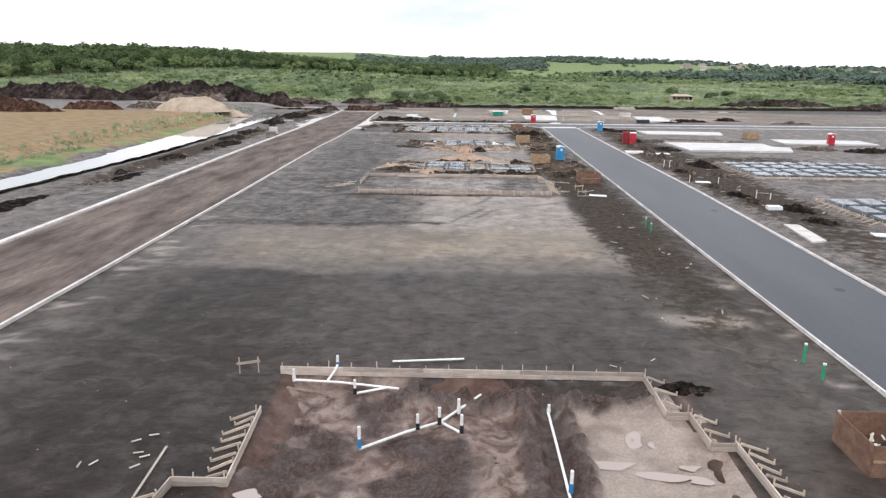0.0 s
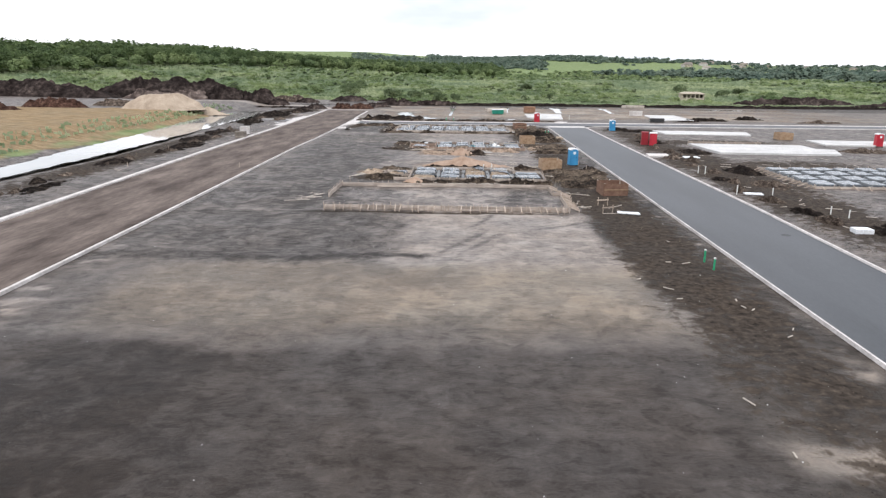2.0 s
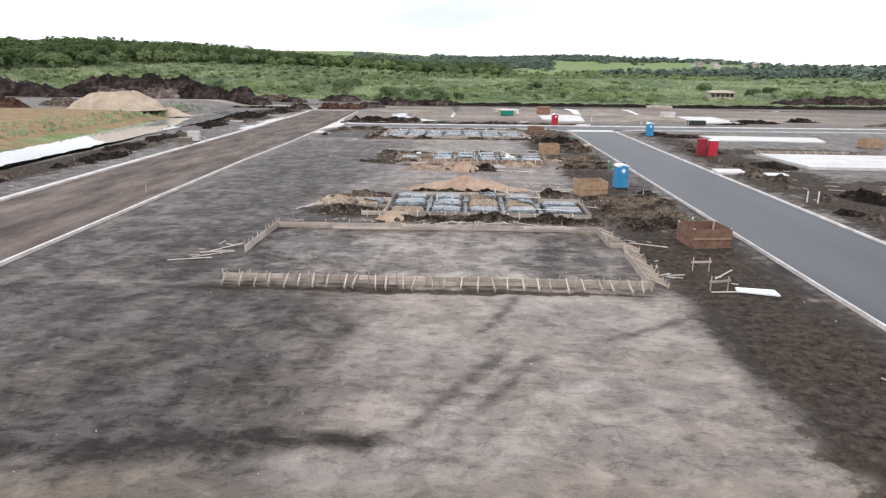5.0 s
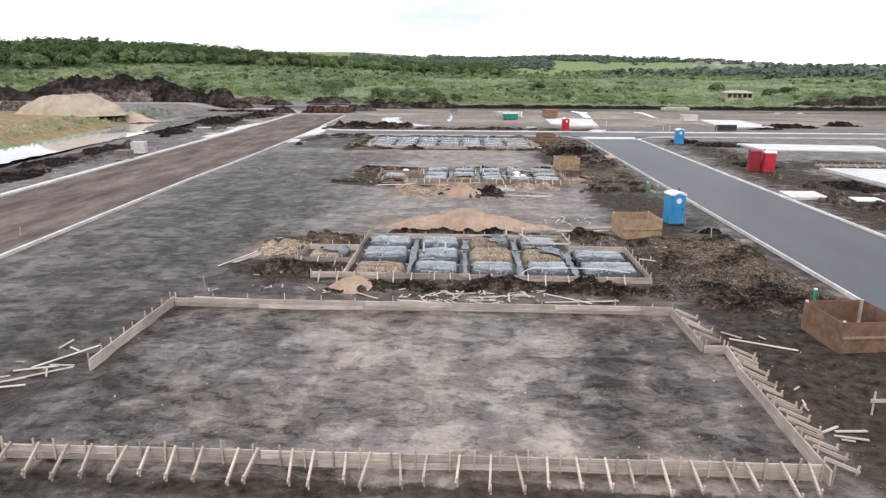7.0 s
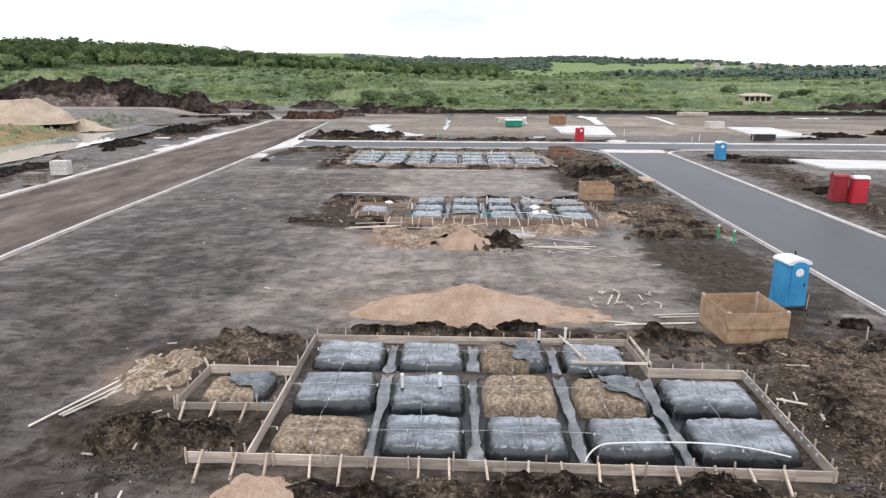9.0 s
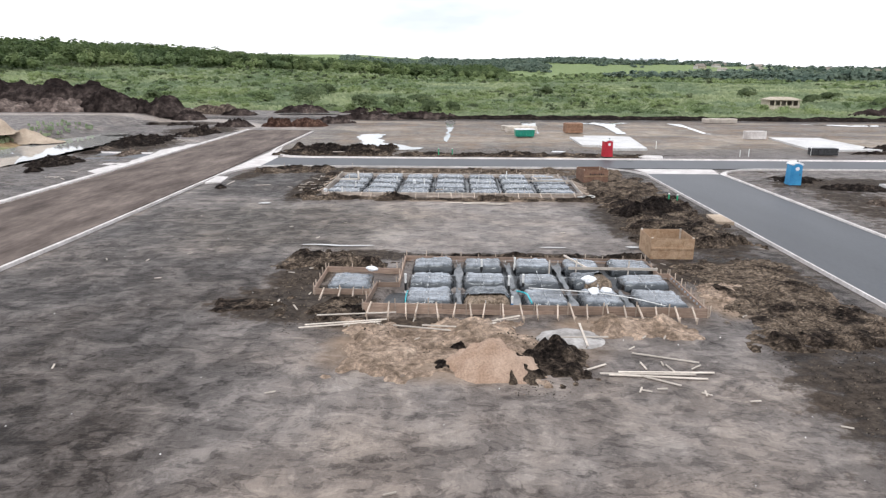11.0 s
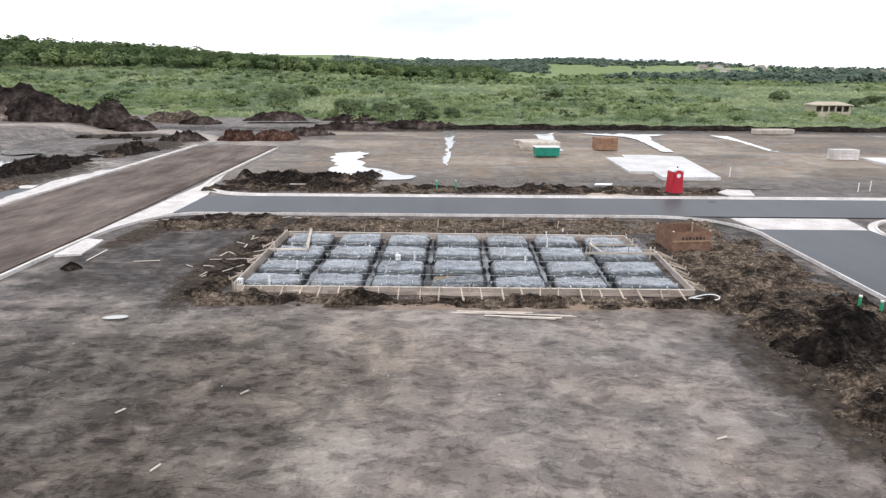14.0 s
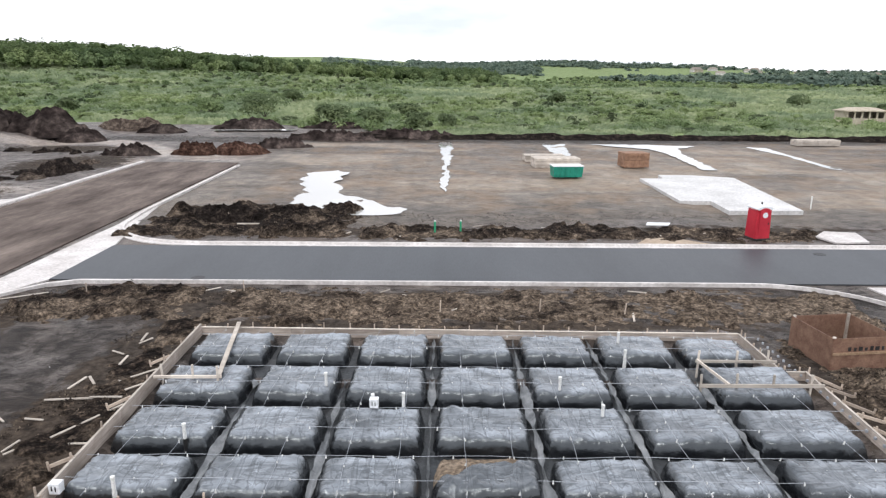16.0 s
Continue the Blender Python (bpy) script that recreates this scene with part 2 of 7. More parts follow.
def soil_material(name, dark, mid, pale, scale=1.4):
    """Churned earth: dark crumbs with drier brown and tan lumps showing through."""
    m, n, l, b = material(name, 0.96, 0.0, 0.05)
    broad = add_noise(n, l, scale, 6.0, 0.66)
    lumps = add_noise(n, l, scale * 4.2, 5.0, 0.7)
    fine = add_noise(n, l, 16.0, 4.0, 0.7)
    c = ramp(n, l, broad, [(0.36, dark), (0.54, mid), (0.72, pale)])
    c = mixed(n, l, 0.9, c, ramp(n, l, lumps, [(0.34, (0.42, 0.41, 0.40)), (0.52, (1.0, 1.0, 1.0)), (0.68, (1.8, 1.75, 1.7))]), "MULTIPLY")
    c = mixed(n, l, 0.7, c, ramp(n, l, fine, [(0.3, (0.65, 0.65, 0.65)), (0.7, (1.35, 1.35, 1.35))]), "MULTIPLY")
    info = n.new("ShaderNodeObjectInfo")
    c = mixed(n, l, 1.0, c, ramp(n, l, info.outputs["Random"], [(0.0, (0.75,) * 3), (1.0, (1.2,) * 3)]), "MULTIPLY")
    l.new(c, b.inputs["Base Color"])
    s = n.new("ShaderNodeMath")
    s.operation = "MULTIPLY_ADD"
    l.new(lumps, s.inputs[0])
    s.inputs[1].default_value = 2.5
    l.new(fine, s.inputs[2])
    bump(n, l, b, s.outputs[0], 0.9, 0.09)
    return m


def water_material(name, tint, rough=0.06):
    m, n, l, b = material(name, rough, 0.0, 0.9)
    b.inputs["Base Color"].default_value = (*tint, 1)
    b.inputs["IOR"].default_value = 1.33
    bump(n, l, b, add_noise(n, l, 1.2, 3.0), 0.08, 0.03)
    return m


def leaf_material(name, dark, light):
    m, n, l, b = material(name, 0.75, 0.0, 0.2)
    g = n.new("ShaderNodeNewGeometry")
    broad = add_noise(n, l, 0.04, 3.0, 0.55)
    clump = add_noise(n, l, 0.16, 3.0, 0.6)
    mid = tuple(0.5 * (p + q) for p, q in zip(dark, light))
    c = ramp(n, l, clump, [(0.36, dark), (0.64, light)])
    c = mixed(n, l, 0.45, c, ramp(n, l, g.outputs["Random Per Island"], [(0.0, dark), (0.5, mid), (1.0, light)]))
    c = mixed(n, l, 0.8, c, ramp(n, l, broad, [(0.38, (0.70, 0.76, 0.74)), (0.62, (1.25, 1.18, 1.08))]), "MULTIPLY")
    l.new(c, b.inputs["Base Color"])
    glow = n.new("ShaderNodeBsdfTranslucent")
    l.new(c, glow.inputs["Color"])
    both = n.new("ShaderNodeMixShader")
    both.inputs["Fac"].default_value = 0.45
    l.new(b.outputs["BSDF"], both.inputs[1])
    l.new(glow.outputs["BSDF"], both.inputs[2])
    l.new(both.outputs["Shader"], n["Material Output"].inputs["Surface"])
    return m


M_EARTH = ground_material()
M_ASPHALT = surface("fresh_asphalt", (0.031, 0.0345, 0.0405), (0.052, 0.0570, 0.0650), 0.22, 0.48, 14.0, (1.0, 0.16, 1.0), 0.3, 0.01, spec=0.42, vary=0)
M_KERB = surface("new_concrete", (0.50, 0.465, 0.445), (0.72, 0.685, 0.665), 0.5, 0.85, 6.0, bumpy=0.15, vary=0.06)
M_ROADBASE = surface("compacted_road_base", (0.062, 0.046, 0.039), (0.190, 0.152, 0.131), 0.34, 0.9, 2.4, (1.3, 0.34, 1.0), 0.3, 0.03, vary=0, spec=0.2)
M_SLAB = surface("white_concrete_slab", (0.50, 0.49, 0.48), (0.66, 0.65, 0.64), 0.3, 0.7, 5.0, bumpy=0.1, vary=0.05)
M_PINE = wood_material("raw_pine", (0.46, 0.405, 0.345), (0.72, 0.655, 0.585))
M_FORM = wood_material("weathered_form_board", (0.36, 0.295, 0.25), (0.63, 0.555, 0.49))
M_FORM_RED = wood_material("damp_form_board", (0.25, 0.170, 0.128), (0.45, 0.345, 0.275))
M_HUT = surface("pale_plastered_block", (0.40, 0.345, 0.27), (0.52, 0.46, 0.37), 0.6, 0.9, 6.0, bumpy=0.2, vary=0.05)
M_STAKE = wood_material("raw_stake_wood", (0.36, 0.285, 0.225), (0.64, 0.545, 0.46))
M_OLDWOOD = wood_material("grey_timber", (0.17, 0.145, 0.12), (0.36, 0.32, 0.28))
M_OSB = surface("strand_board", (0.29, 0.185, 0.108), (0.46, 0.325, 0.215), 3.0, 0.8, 16.0, bumpy=0.2, vary=0.15)
M_OSB_RED = surface("wet_strand_board", (0.150, 0.080, 0.054), (0.245, 0.146, 0.100), 3.0, 0.8, 16.0, bumpy=0.2, vary=0.1)
# the last colour is the sky reflection painted on the pad tops
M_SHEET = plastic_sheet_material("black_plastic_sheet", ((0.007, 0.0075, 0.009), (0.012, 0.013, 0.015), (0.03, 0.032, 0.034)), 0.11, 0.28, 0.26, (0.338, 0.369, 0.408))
M_LINER = plastic_sheet_material("muddy_plastic_liner", ((0.008, 0.008, 0.009), (0.022, 0.021, 0.021), (0.13, 0.125, 0.12)), 0.25, 0.6, 0.6)
M_PALESHEET = plastic_sheet_material("dusty_grey_plastic", ((0.10, 0.105, 0.11), (0.23, 0.235, 0.24), (0.36, 0.36, 0.36)), 0.3, 0.55, 0.5)
M_TOPSOIL = soil_material("black_topsoil", (0.006, 0.0048, 0.0043), (0.024, 0.019, 0.0165), (0.085, 0.066, 0.052))
M_BROWNSOIL = soil_material("brown_spoil", (0.030, 0.022, 0.018), (0.115, 0.090, 0.073), (0.26, 0.215, 0.175))
M_SPOIL = soil_material("dark_brown_spoil", (0.016, 0.012, 0.011), (0.044, 0.034, 0.031), (0.13, 0.104, 0.092), 0.22)
M_PINKSPOIL = soil_material("dried_pinkish_spoil", (0.050, 0.038, 0.034), (0.115, 0.090, 0.080), (0.23, 0.190, 0.168), 0.25)
M_REDSOIL = soil_material("reddish_clay_spoil", (0.022, 0.012, 0.009), (0.072, 0.040, 0.030), (0.18, 0.115, 0.085), 0.8)
M_SAND = surface("tan_sand", (0.31, 0.212, 0.152), (0.45, 0.335, 0.258), 0.9, 0.95, 14.0, bumpy=0.45, depth=0.04, vary=0.08, spec=0.1)
M_SANDMIX = soil_material("trodden_sand", (0.205, 0.152, 0.112), (0.415, 0.316, 0.242), (0.54, 0.43, 0.34), 0.9)
M_SPILL = surface("thin_spilt_concrete", (0.20, 0.185, 0.170), (0.46, 0.44, 0.425), 1.1, 0.85, 7.0, bumpy=0.2, vary=0)
M_FILL = soil_material("sandy_fill", (0.235, 0.178, 0.130), (0.395, 0.310, 0.232), (0.50, 0.41, 0.32), 2.0)
M_PALESAND = surface("pale_gravel", (0.34, 0.27, 0.205), (0.50, 0.41, 0.32), 0.4, 0.95, 6.0, bumpy=0.4, depth=0.05, vary=0.05, spec=0.1)
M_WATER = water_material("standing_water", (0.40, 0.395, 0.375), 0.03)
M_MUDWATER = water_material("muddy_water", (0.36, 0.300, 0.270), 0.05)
M_PVC = surface("white_pvc", (0.72, 0.72, 0.70), (0.84, 0.84, 0.82), 2.0, 0.4, bumpy=0, vary=0.05)
M_BLUEPIPE = surface("blue_pipe_wrap", (0.03, 0.16, 0.36), (0.05, 0.24, 0.46), 3.0, 0.45, bumpy=0, vary=0.1)
M_GREENPIPE = surface("green_pvc", (0.02, 0.28, 0.13), (0.03, 0.40, 0.20), 3.0, 0.4, bumpy=0, vary=0.1)
M_BLACK = surface("black_rubber", (0.012, 0.012, 0.012), (0.03, 0.03, 0.03), 3.0, 0.6, bumpy=0.1, vary=0)
M_BLUE = surface("blue_polyethylene", (0.035, 0.23, 0.46), (0.055, 0.32, 0.58), 1.2, 0.45, 20.0, bumpy=0.08, vary=0)
M_RED = surface("red_polyethylene", (0.42, 0.018, 0.035), (0.56, 0.030, 0.05), 1.2, 0.45, 20.0, bumpy=0.08, vary=0)
M_DARKRED = surface("dark_red_polyethylene", (0.24, 0.012, 0.02), (0.32, 0.02, 0.03), 1.2, 0.5, 20.0, bumpy=0.08, vary=0)
M_ROOFWHITE = surface("white_polyethylene", (0.74, 0.76, 0.78), (0.84, 0.85, 0.87), 1.2, 0.5, bumpy=0, vary=0)
M_GREENBIN = surface("green_painted_steel", (0.01, 0.20, 0.14), (0.02, 0.30, 0.21), 1.2, 0.45, bumpy=0.05, vary=0)
M_CABLE = surface("pale_tendon_sheath", (0.30, 0.32, 0.35), (0.46, 0.48, 0.52), 4.0, 0.5, bumpy=0, vary=0)
M_TEAL = surface("teal_pipe", (0.02, 0.36, 0.42), (0.03, 0.46, 0.52), 4.0, 0.4, bumpy=0, vary=0)
M_IRON = surface("dark_iron", (0.03, 0.03, 0.032), (0.07, 0.07, 0.072), 3.0, 0.6, bumpy=0.1, vary=0, metal=0.3)
M_REDSTACK = surface("reddish_stack", (0.22, 0.12, 0.075), (0.36, 0.215, 0.14), 3.0, 0.85, 12.0, bumpy=0.3, vary=0.15)
M_LEAF_BUSH = leaf_material("field_brush_leaf", (0.170, 0.228, 0.105), (0.300, 0.378, 0.195))
M_LEAF_DARK = leaf_material("dark_bush_leaf", (0.075, 0.100, 0.055), (0.125, 0.155, 0.085))
M_LEAF_SHRUB = leaf_material("meadow_shrub_leaf", (0.115, 0.155, 0.080), (0.205, 0.258, 0.135))
M_LEAF_TREE = leaf_material("woodland_leaf", (0.070, 0.108, 0.046), (0.145, 0.198, 0.088))
# paler, bluer copy of the woodland leaf: distance haze painted into the colour
M_LEAF_HAZED = leaf_material("hazed_woodland_leaf", (0.120, 0.170, 0.138), (0.205, 0.262, 0.215))
M_GRASS = leaf_material("meadow_grass", (0.220, 0.280, 0.155), (0.405, 0.460, 0.315))


def crumb_material():
    m, n, l, b = material("mixed_soil_crumbs", 0.95, 0.0, 0.1)
    g = n.new("ShaderNodeNewGeometry")
    c = ramp(n, l, g.outputs["Random Per Island"], [(0.0, (0.008, 0.007, 0.006)), (0.5, (0.026, 0.021, 0.018)), (0.82, (0.105, 0.081, 0.061)), (1.0, (0.25, 0.205, 0.155))])
    l.new(c, b.inputs["Base Color"])
    return m


def mud_material():
    """Wet reddish clay, drier and paler where it was graded smooth."""
    m, n, l, b = material("reddish_mud", 0.55, 0.0, 0.5)
    broad = add_noise(n, l, 0.8, 6.0, 0.62)
    fine = add_noise(n, l, 9.0, 5.0, 0.7)
    swirl = add_noise(n, l, 0.55, 7.0, 0.6, distort=2.2)
    wet = ramp(n, l, swirl, [(0.36, (0.055, 0.029, 0.022)), (0.47, (0.105, 0.064, 0.050)), (0.52, (0.165, 0.115, 0.095)), (0.66, (0.235, 0.178, 0.152))])
    dry = ramp(n, l, broad, [(0.36, (0.20, 0.150, 0.122)), (0.5, (0.285, 0.228, 0.192)), (0.7, (0.36, 0.300, 0.262))])
    clods = ramp(n, l, fine, [(0.34, (0.012, 0.0060, 0.0045)), (0.52, (0.040, 0.0205, 0.0150)), (0.68, (0.100, 0.058, 0.042))])
    a = n.new("ShaderNodeAttribute")
    a.attribute_name = "dry"
    c = mixed(n, l, a.outputs["Fac"], wet, dry)
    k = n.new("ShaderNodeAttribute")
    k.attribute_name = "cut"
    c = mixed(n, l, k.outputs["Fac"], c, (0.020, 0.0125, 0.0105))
    q = n.new("ShaderNodeAttribute")
    q.attribute_name = "rich"
    c = mixed(n, l, q.outputs["Fac"], c, clods)
    c = mixed(n, l, 0.5, c, ramp(n, l, fine, [(0.36, (0.6, 0.59, 0.58)), (0.64, (1.35, 1.35, 1.35))]), "MULTIPLY")
    l.new(c, b.inputs["Base Color"])
    r = ramp(n, l, broad, [(0.42, (0.28, 0.28, 0.28)), (0.62, (0.85, 0.85, 0.85))])
    l.new(r, b.inputs["Roughness"])
    bump(n, l, b, fine, 0.6, 0.05)
    return m


def shred_material():
    m, n, l, b = material("split_wood_shreds", 0.9, 0.0, 0.15)
    g = n.new("ShaderNodeNewGeometry")
    l.new(ramp(n, l, g.outputs["Random Per Island"], [(0.0, (0.05, 0.037, 0.027)), (0.7, (0.13, 0.10, 0.072)), (1.0, (0.29, 0.24, 0.185))]), b.inputs["Base Color"])
    return m


def churn_material():
    """Dug-over earth: near-black damp clods, brown crumbs, and tan where it has dried."""
    m, n, l, b = material("churned_earth", 0.95, 0.0, 0.05)
    lumps = add_noise(n, l, 2.8, 7.0, 0.72)
    fine = add_noise(n, l, 8.0, 6.0, 0.76)
    damp = ramp(n, l, lumps, [(0.40, (0.006, 0.0048, 0.0043)), (0.52, (0.019, 0.0148, 0.0125)), (0.66, (0.085, 0.064, 0.050))])
    dried = ramp(n, l, lumps, [(0.38, (0.034, 0.026, 0.020)), (0.49, (0.104, 0.081, 0.062)), (0.64, (0.215, 0.172, 0.134))])
    a = n.new("ShaderNodeAttribute")
    a.attribute_name = "dried"
    c = mixed(n, l, a.outputs["Fac"], damp, dried)
    c = mixed(n, l, 0.7, c, ramp(n, l, fine, [(0.40, (0.24, 0.23, 0.22)), (0.5, (1.0, 1.0, 1.0)), (0.61, (2.3, 2.2, 2.05))]), "MULTIPLY")
    l.new(c, b.inputs["Base Color"])
    s = n.new("ShaderNodeMath")
    s.operation = "MULTIPLY_ADD"
    l.new(lumps, s.inputs[0])
    s.inputs[1].default_value = 2.0
    l.new(fine, s.inputs[2])
    bump(n, l, b, s.outputs[0], 0.9, 0.08)
    return m


M_CHURN = churn_material()
M_SHRED = shred_material()
M_CRUMB = crumb_material()
M_CLAYMUD = mud_material()
M_BARK = surface("bark", (0.05, 0.04, 0.03), (0.12, 0.1, 0.08), 2.0, 0.9)


# ---- building helpers ----
def mesh_of(bm, mat, smooth=False):
    me = bpy.data.meshes.new("m")
    bm.to_mesh(me)
    bm.free()
    me.materials.append(mat)
    if smooth:
        for p in me.polygons:
            p.use_smooth = True
    return me


def part(name, bm, mat, parent=None, label="", smooth=False):
    ob = new(name, mesh_of(bm, mat, smooth) if isinstance(bm, bmesh.types.BMesh) else bm)
    ob.parent = parent
    return tagged(ob, label)


def thing(name, label, category, at=(0, 0, 0), turn=0.0, group=""):
    ob = new(name)
    ob.empty_display_size = 0.3
    ob.matrix_basis = pose(*at, rz=turn)
    return tagged(ob, label, category, group)


def block(bm, size, at=(0, 0, 0), turn=(0, 0, 0), taper=1.0):
    """Adds a box with softly chamfered upright edges left off: size in x, y, z, centred in x and y, standing on at."""
    m = pose(*at, *turn)
    sx, sy, sz = size[0] / 2, size[1] / 2, size[2]
    vs = [bm.verts.new(m @ Vector((x * (taper if z else 1), y * (taper if z else 1), z))) for z in (0, sz) for x, y in ((-sx, -sy), (sx, -sy), (sx, sy), (-sx, sy))]
    for f in ((3, 2, 1, 0), (4, 5, 6, 7), (0, 1, 5, 4), (1, 2, 6, 5), (2, 3, 7, 6), (3, 0, 4, 7)):
        bm.faces.new([vs[k] for k in f])
    return bm


def beam(bm, a, b, w, h):
    """Adds a bar of w across and h upright from a to b, its lower face on the line a-b."""
    a, b = Vector(a), Vector(b)
    d = b - a
    side = d.cross(Vector((0, 0, 1)))
    if side.length < 1e-4:
        side = Vector((1, 0, 0))
    side = side.normalized() * (w / 2)
    up = side.cross(d).normalized() * h
    if up.z < 0:
        up = -up
    vs = [bm.verts.new(p) for p in (a - side, a + side, a + side + up, a - side + up, b - side, b + side, b + side + up, b - side + up)]
    for f in ((0, 1, 2, 3), (7, 6, 5, 4), (0, 4, 5, 1), (1, 5, 6, 2), (2, 6, 7, 3), (3, 7, 4, 0)):
        bm.faces.new([vs[k] for k in f])
    return bm


def tube(bm, a, b, r, sides=8, r2=None):
    a, b = Vector(a), Vector(b)
    q = (b - a).to_track_quat("Z", "Y")
    rings = []
    for p, rr in ((a, r), (b, r if r2 is None else r2)):
        rings.append([bm.verts.new(p + q @ Vector((rr * math.cos(k * math.tau / sides), rr * math.sin(k * math.tau / sides), 0))) for k in range(sides)])
    for k in range(sides):
        bm.faces.new((rings[0][k], rings[0][(k + 1) % sides], rings[1][(k + 1) % sides], rings[1][k]))
    bm.faces.new(rings[0][::-1])
    bm.faces.new(rings[1])
    return bm


LATTICE = np.random.RandomState(7).rand(256, 256)


def vnoise(x, y, size, seed=0):
    """Smooth value noise between 0 and 1 with features of that size in metres."""
    u, v = np.asarray(x) / size + seed * 17.31, np.asarray(y) / size + seed * 9.17
    i, j = np.floor(u).astype(int), np.floor(v).astype(int)
    a, b = u - i, v - j
    a, b = a * a * (3 - 2 * a), b * b * (3 - 2 * b)
    g = lambda p, q: LATTICE[p % 256, q % 256]
    return (g(i, j) * (1 - a) + g(i + 1, j) * a) * (1 - b) + (g(i, j + 1) * (1 - a) + g(i + 1, j + 1) * a) * b


def fbm(x, y, size, octaves=4, seed=0):
    total, amp, out = 0.0, 1.0, 0.0
    for k in range(octaves):
        out = out + amp * vnoise(x, y, size / 2**k, seed + k)
        total, amp = total + amp, amp * 0.5
    return out / total


def step(x, a, b):
    t = np.clip((np.asarray(x, float) - a) / (b - a), 0, 1)
    return t * t * (3 - 2 * t)


def band(x, a, b, soft):
    return step(x, a - soft, a + soft) * (1 - step(x, b - soft, b + soft))


def from_arrays(name, verts, faces, mat, smooth=False):
    me = bpy.data.meshes.new(name)
    me.from_pydata(verts.tolist() if hasattr(verts, "tolist") else verts, [], faces.tolist() if hasattr(faces, "tolist") else faces)
    me.materials.append(mat)
    if smooth:
        me.polygons.foreach_set("use_smooth", [True] * len(me.polygons))
    me.update()
    return me


# ---- road lines: x of the kerbs as the streets run ----
E_LEFT = [(-30, 19.75), (40, 19.6), (80, 19.6), (120, 19.65), (165, 19.7)]
E_RIGHT = [(-30, 28.1), (40, 28.2), (75, 28.75), (98, 28.6), (125, 28.4), (165, 28.35)]
W_EAST = [(-30, -22.7), (40, -23.0), (70, -23.3), (110, -24.0), (160, -24.85), (214, -26.7)]
W_WEST = [(-30, -34.4), (40, -35.0), (70, -35.6), (110, -36.6), (160, -37.3), (214, -39.0)]
T_NEAR, T_FAR, T_START = 165.0, 173.3, -22.6


def along(line, y):
    return np.interp(y, [p[0] for p in line], [p[1] for p in line])


def height(x, y):
    """The lie of the land: the graded site is flat, woods and hills rise beyond it."""
    x, y = np.asarray(x, float), np.asarray(y, float)
    far = step(y, 246, 420)
    z = far * 5.0
    z = z + step(y, 300, 520) * step(-x, -40, 230) * 11.0
    z = z + step(-x, 115, 260) * step(y, 120, 330) * 4.0
    ridge = 23 + 13 * fbm(x, y * 0 + 3.0, 420, 3, 5)
    z = z + step(y, 700, 1500) * ridge * (1 - 0.42 * step(x, 280, 800)) * (1 - 0.2 * step(-x, 60, 500))
    z = z + 9 * step(y, 1500, 2600) * fbm(x, y, 700, 3, 9)
    z = z + (fbm(x, y, 60, 3, 2) - 0.5) * 3.0 * far
    site = 1 - step(y, 240, 262)
    rough = (fbm(x, y, 5.0, 4, 3) - 0.5) * 0.22 + (fbm(x, y, 1.3, 2, 6) - 0.5) * 0.07
    calm = np.ones_like(z)
    for lo, hi in ((along(W_WEST, y), along(W_EAST, y)), (along(E_LEFT, y), along(E_RIGHT, y))):
        calm = calm * (1 - step(x, lo - 1.6, lo - 0.4) * (1 - step(x, hi + 0.4, hi + 1.6)))
    calm = calm * (1 - step(y, T_NEAR - 1.6, T_NEAR - 0.4) * (1 - step(y, T_FAR + 0.4, T_FAR + 1.6)) * step(x, T_START - 3, T_START - 1))
    z = z + rough * calm * (site + 2.0 * far) - 0.06 * (1 - calm) * site
    # dug-out house pad, about half a metre deep
    pit = band(x, -6.25, 9.1, 0.5) * band(y, 3.6, 25.7, 0.35) + band(x, 8.6, 10.9, 0.4) * band(y, 3.6, 20.0, 0.35)
    z = z - np.clip(pit, 0, 1) * (0.40 + 0.55 * (fbm(x, y, 1.9, 4, 8) - 0.5) * (1 - 0.7 * step(x, 5.3, 6.0)) + 0.12 * band(x, 4.5, 5.4, 0.3) - 0.16 * band(y, 24.3, 25.5, 0.4) * step(x, -1, 1))
    z = z - 0.35 * band(x, -5.4, 10.05, 0.3) * band(y, 2.6, 24.9, 0.3) * (y < 25.3)
    for x0, x1, y0, y1 in ((-4.4, 10.9, 88.4, 94.2), (-4.4, 7.6, 94.0, 96.8), (-3.9, 11.05, 117.7, 121.4), (-2.8, 10.5, 121.2, 126.1), (-11.6, 10.8, 146.3, 154.0), (-11.7, 10.05, 153.8, 157.8)):
        z = z - 0.36 * band(x, x0 + 0.55, x1 - 0.55, 0.3) * band(y, y0 + 0.55, y1 - 0.55, 0.3) * (z > -0.25)
    # drainage channel beside the straw field
    z = z + 1.7 * step(-x, 62.5, 71) * (1 - step(y, 225, 300))
    mid = -54.5 - 2.4 * step(y, 110, 170) + 0.8 * np.sin(y * 0.07)
    z = z - 1.1 * np.clip(1 - np.abs(x - mid) / 7.4, 0, 1) ** 0.8 * band(y, 20, 203, 4)
    return z


# ---- ground ----
def spaced(dense_from, dense_to, pitch, low, high, grow=1.16):
    out = list(np.arange(dense_from, dense_to + 1e-6, pitch))
    s = pitch
    while out[-1] < high:
        s *= grow
        out.append(out[-1] + s)
    s = pitch
    while out[0] > low:
        s *= grow
        out.insert(0, out[0] - s)
    return np.array(out)


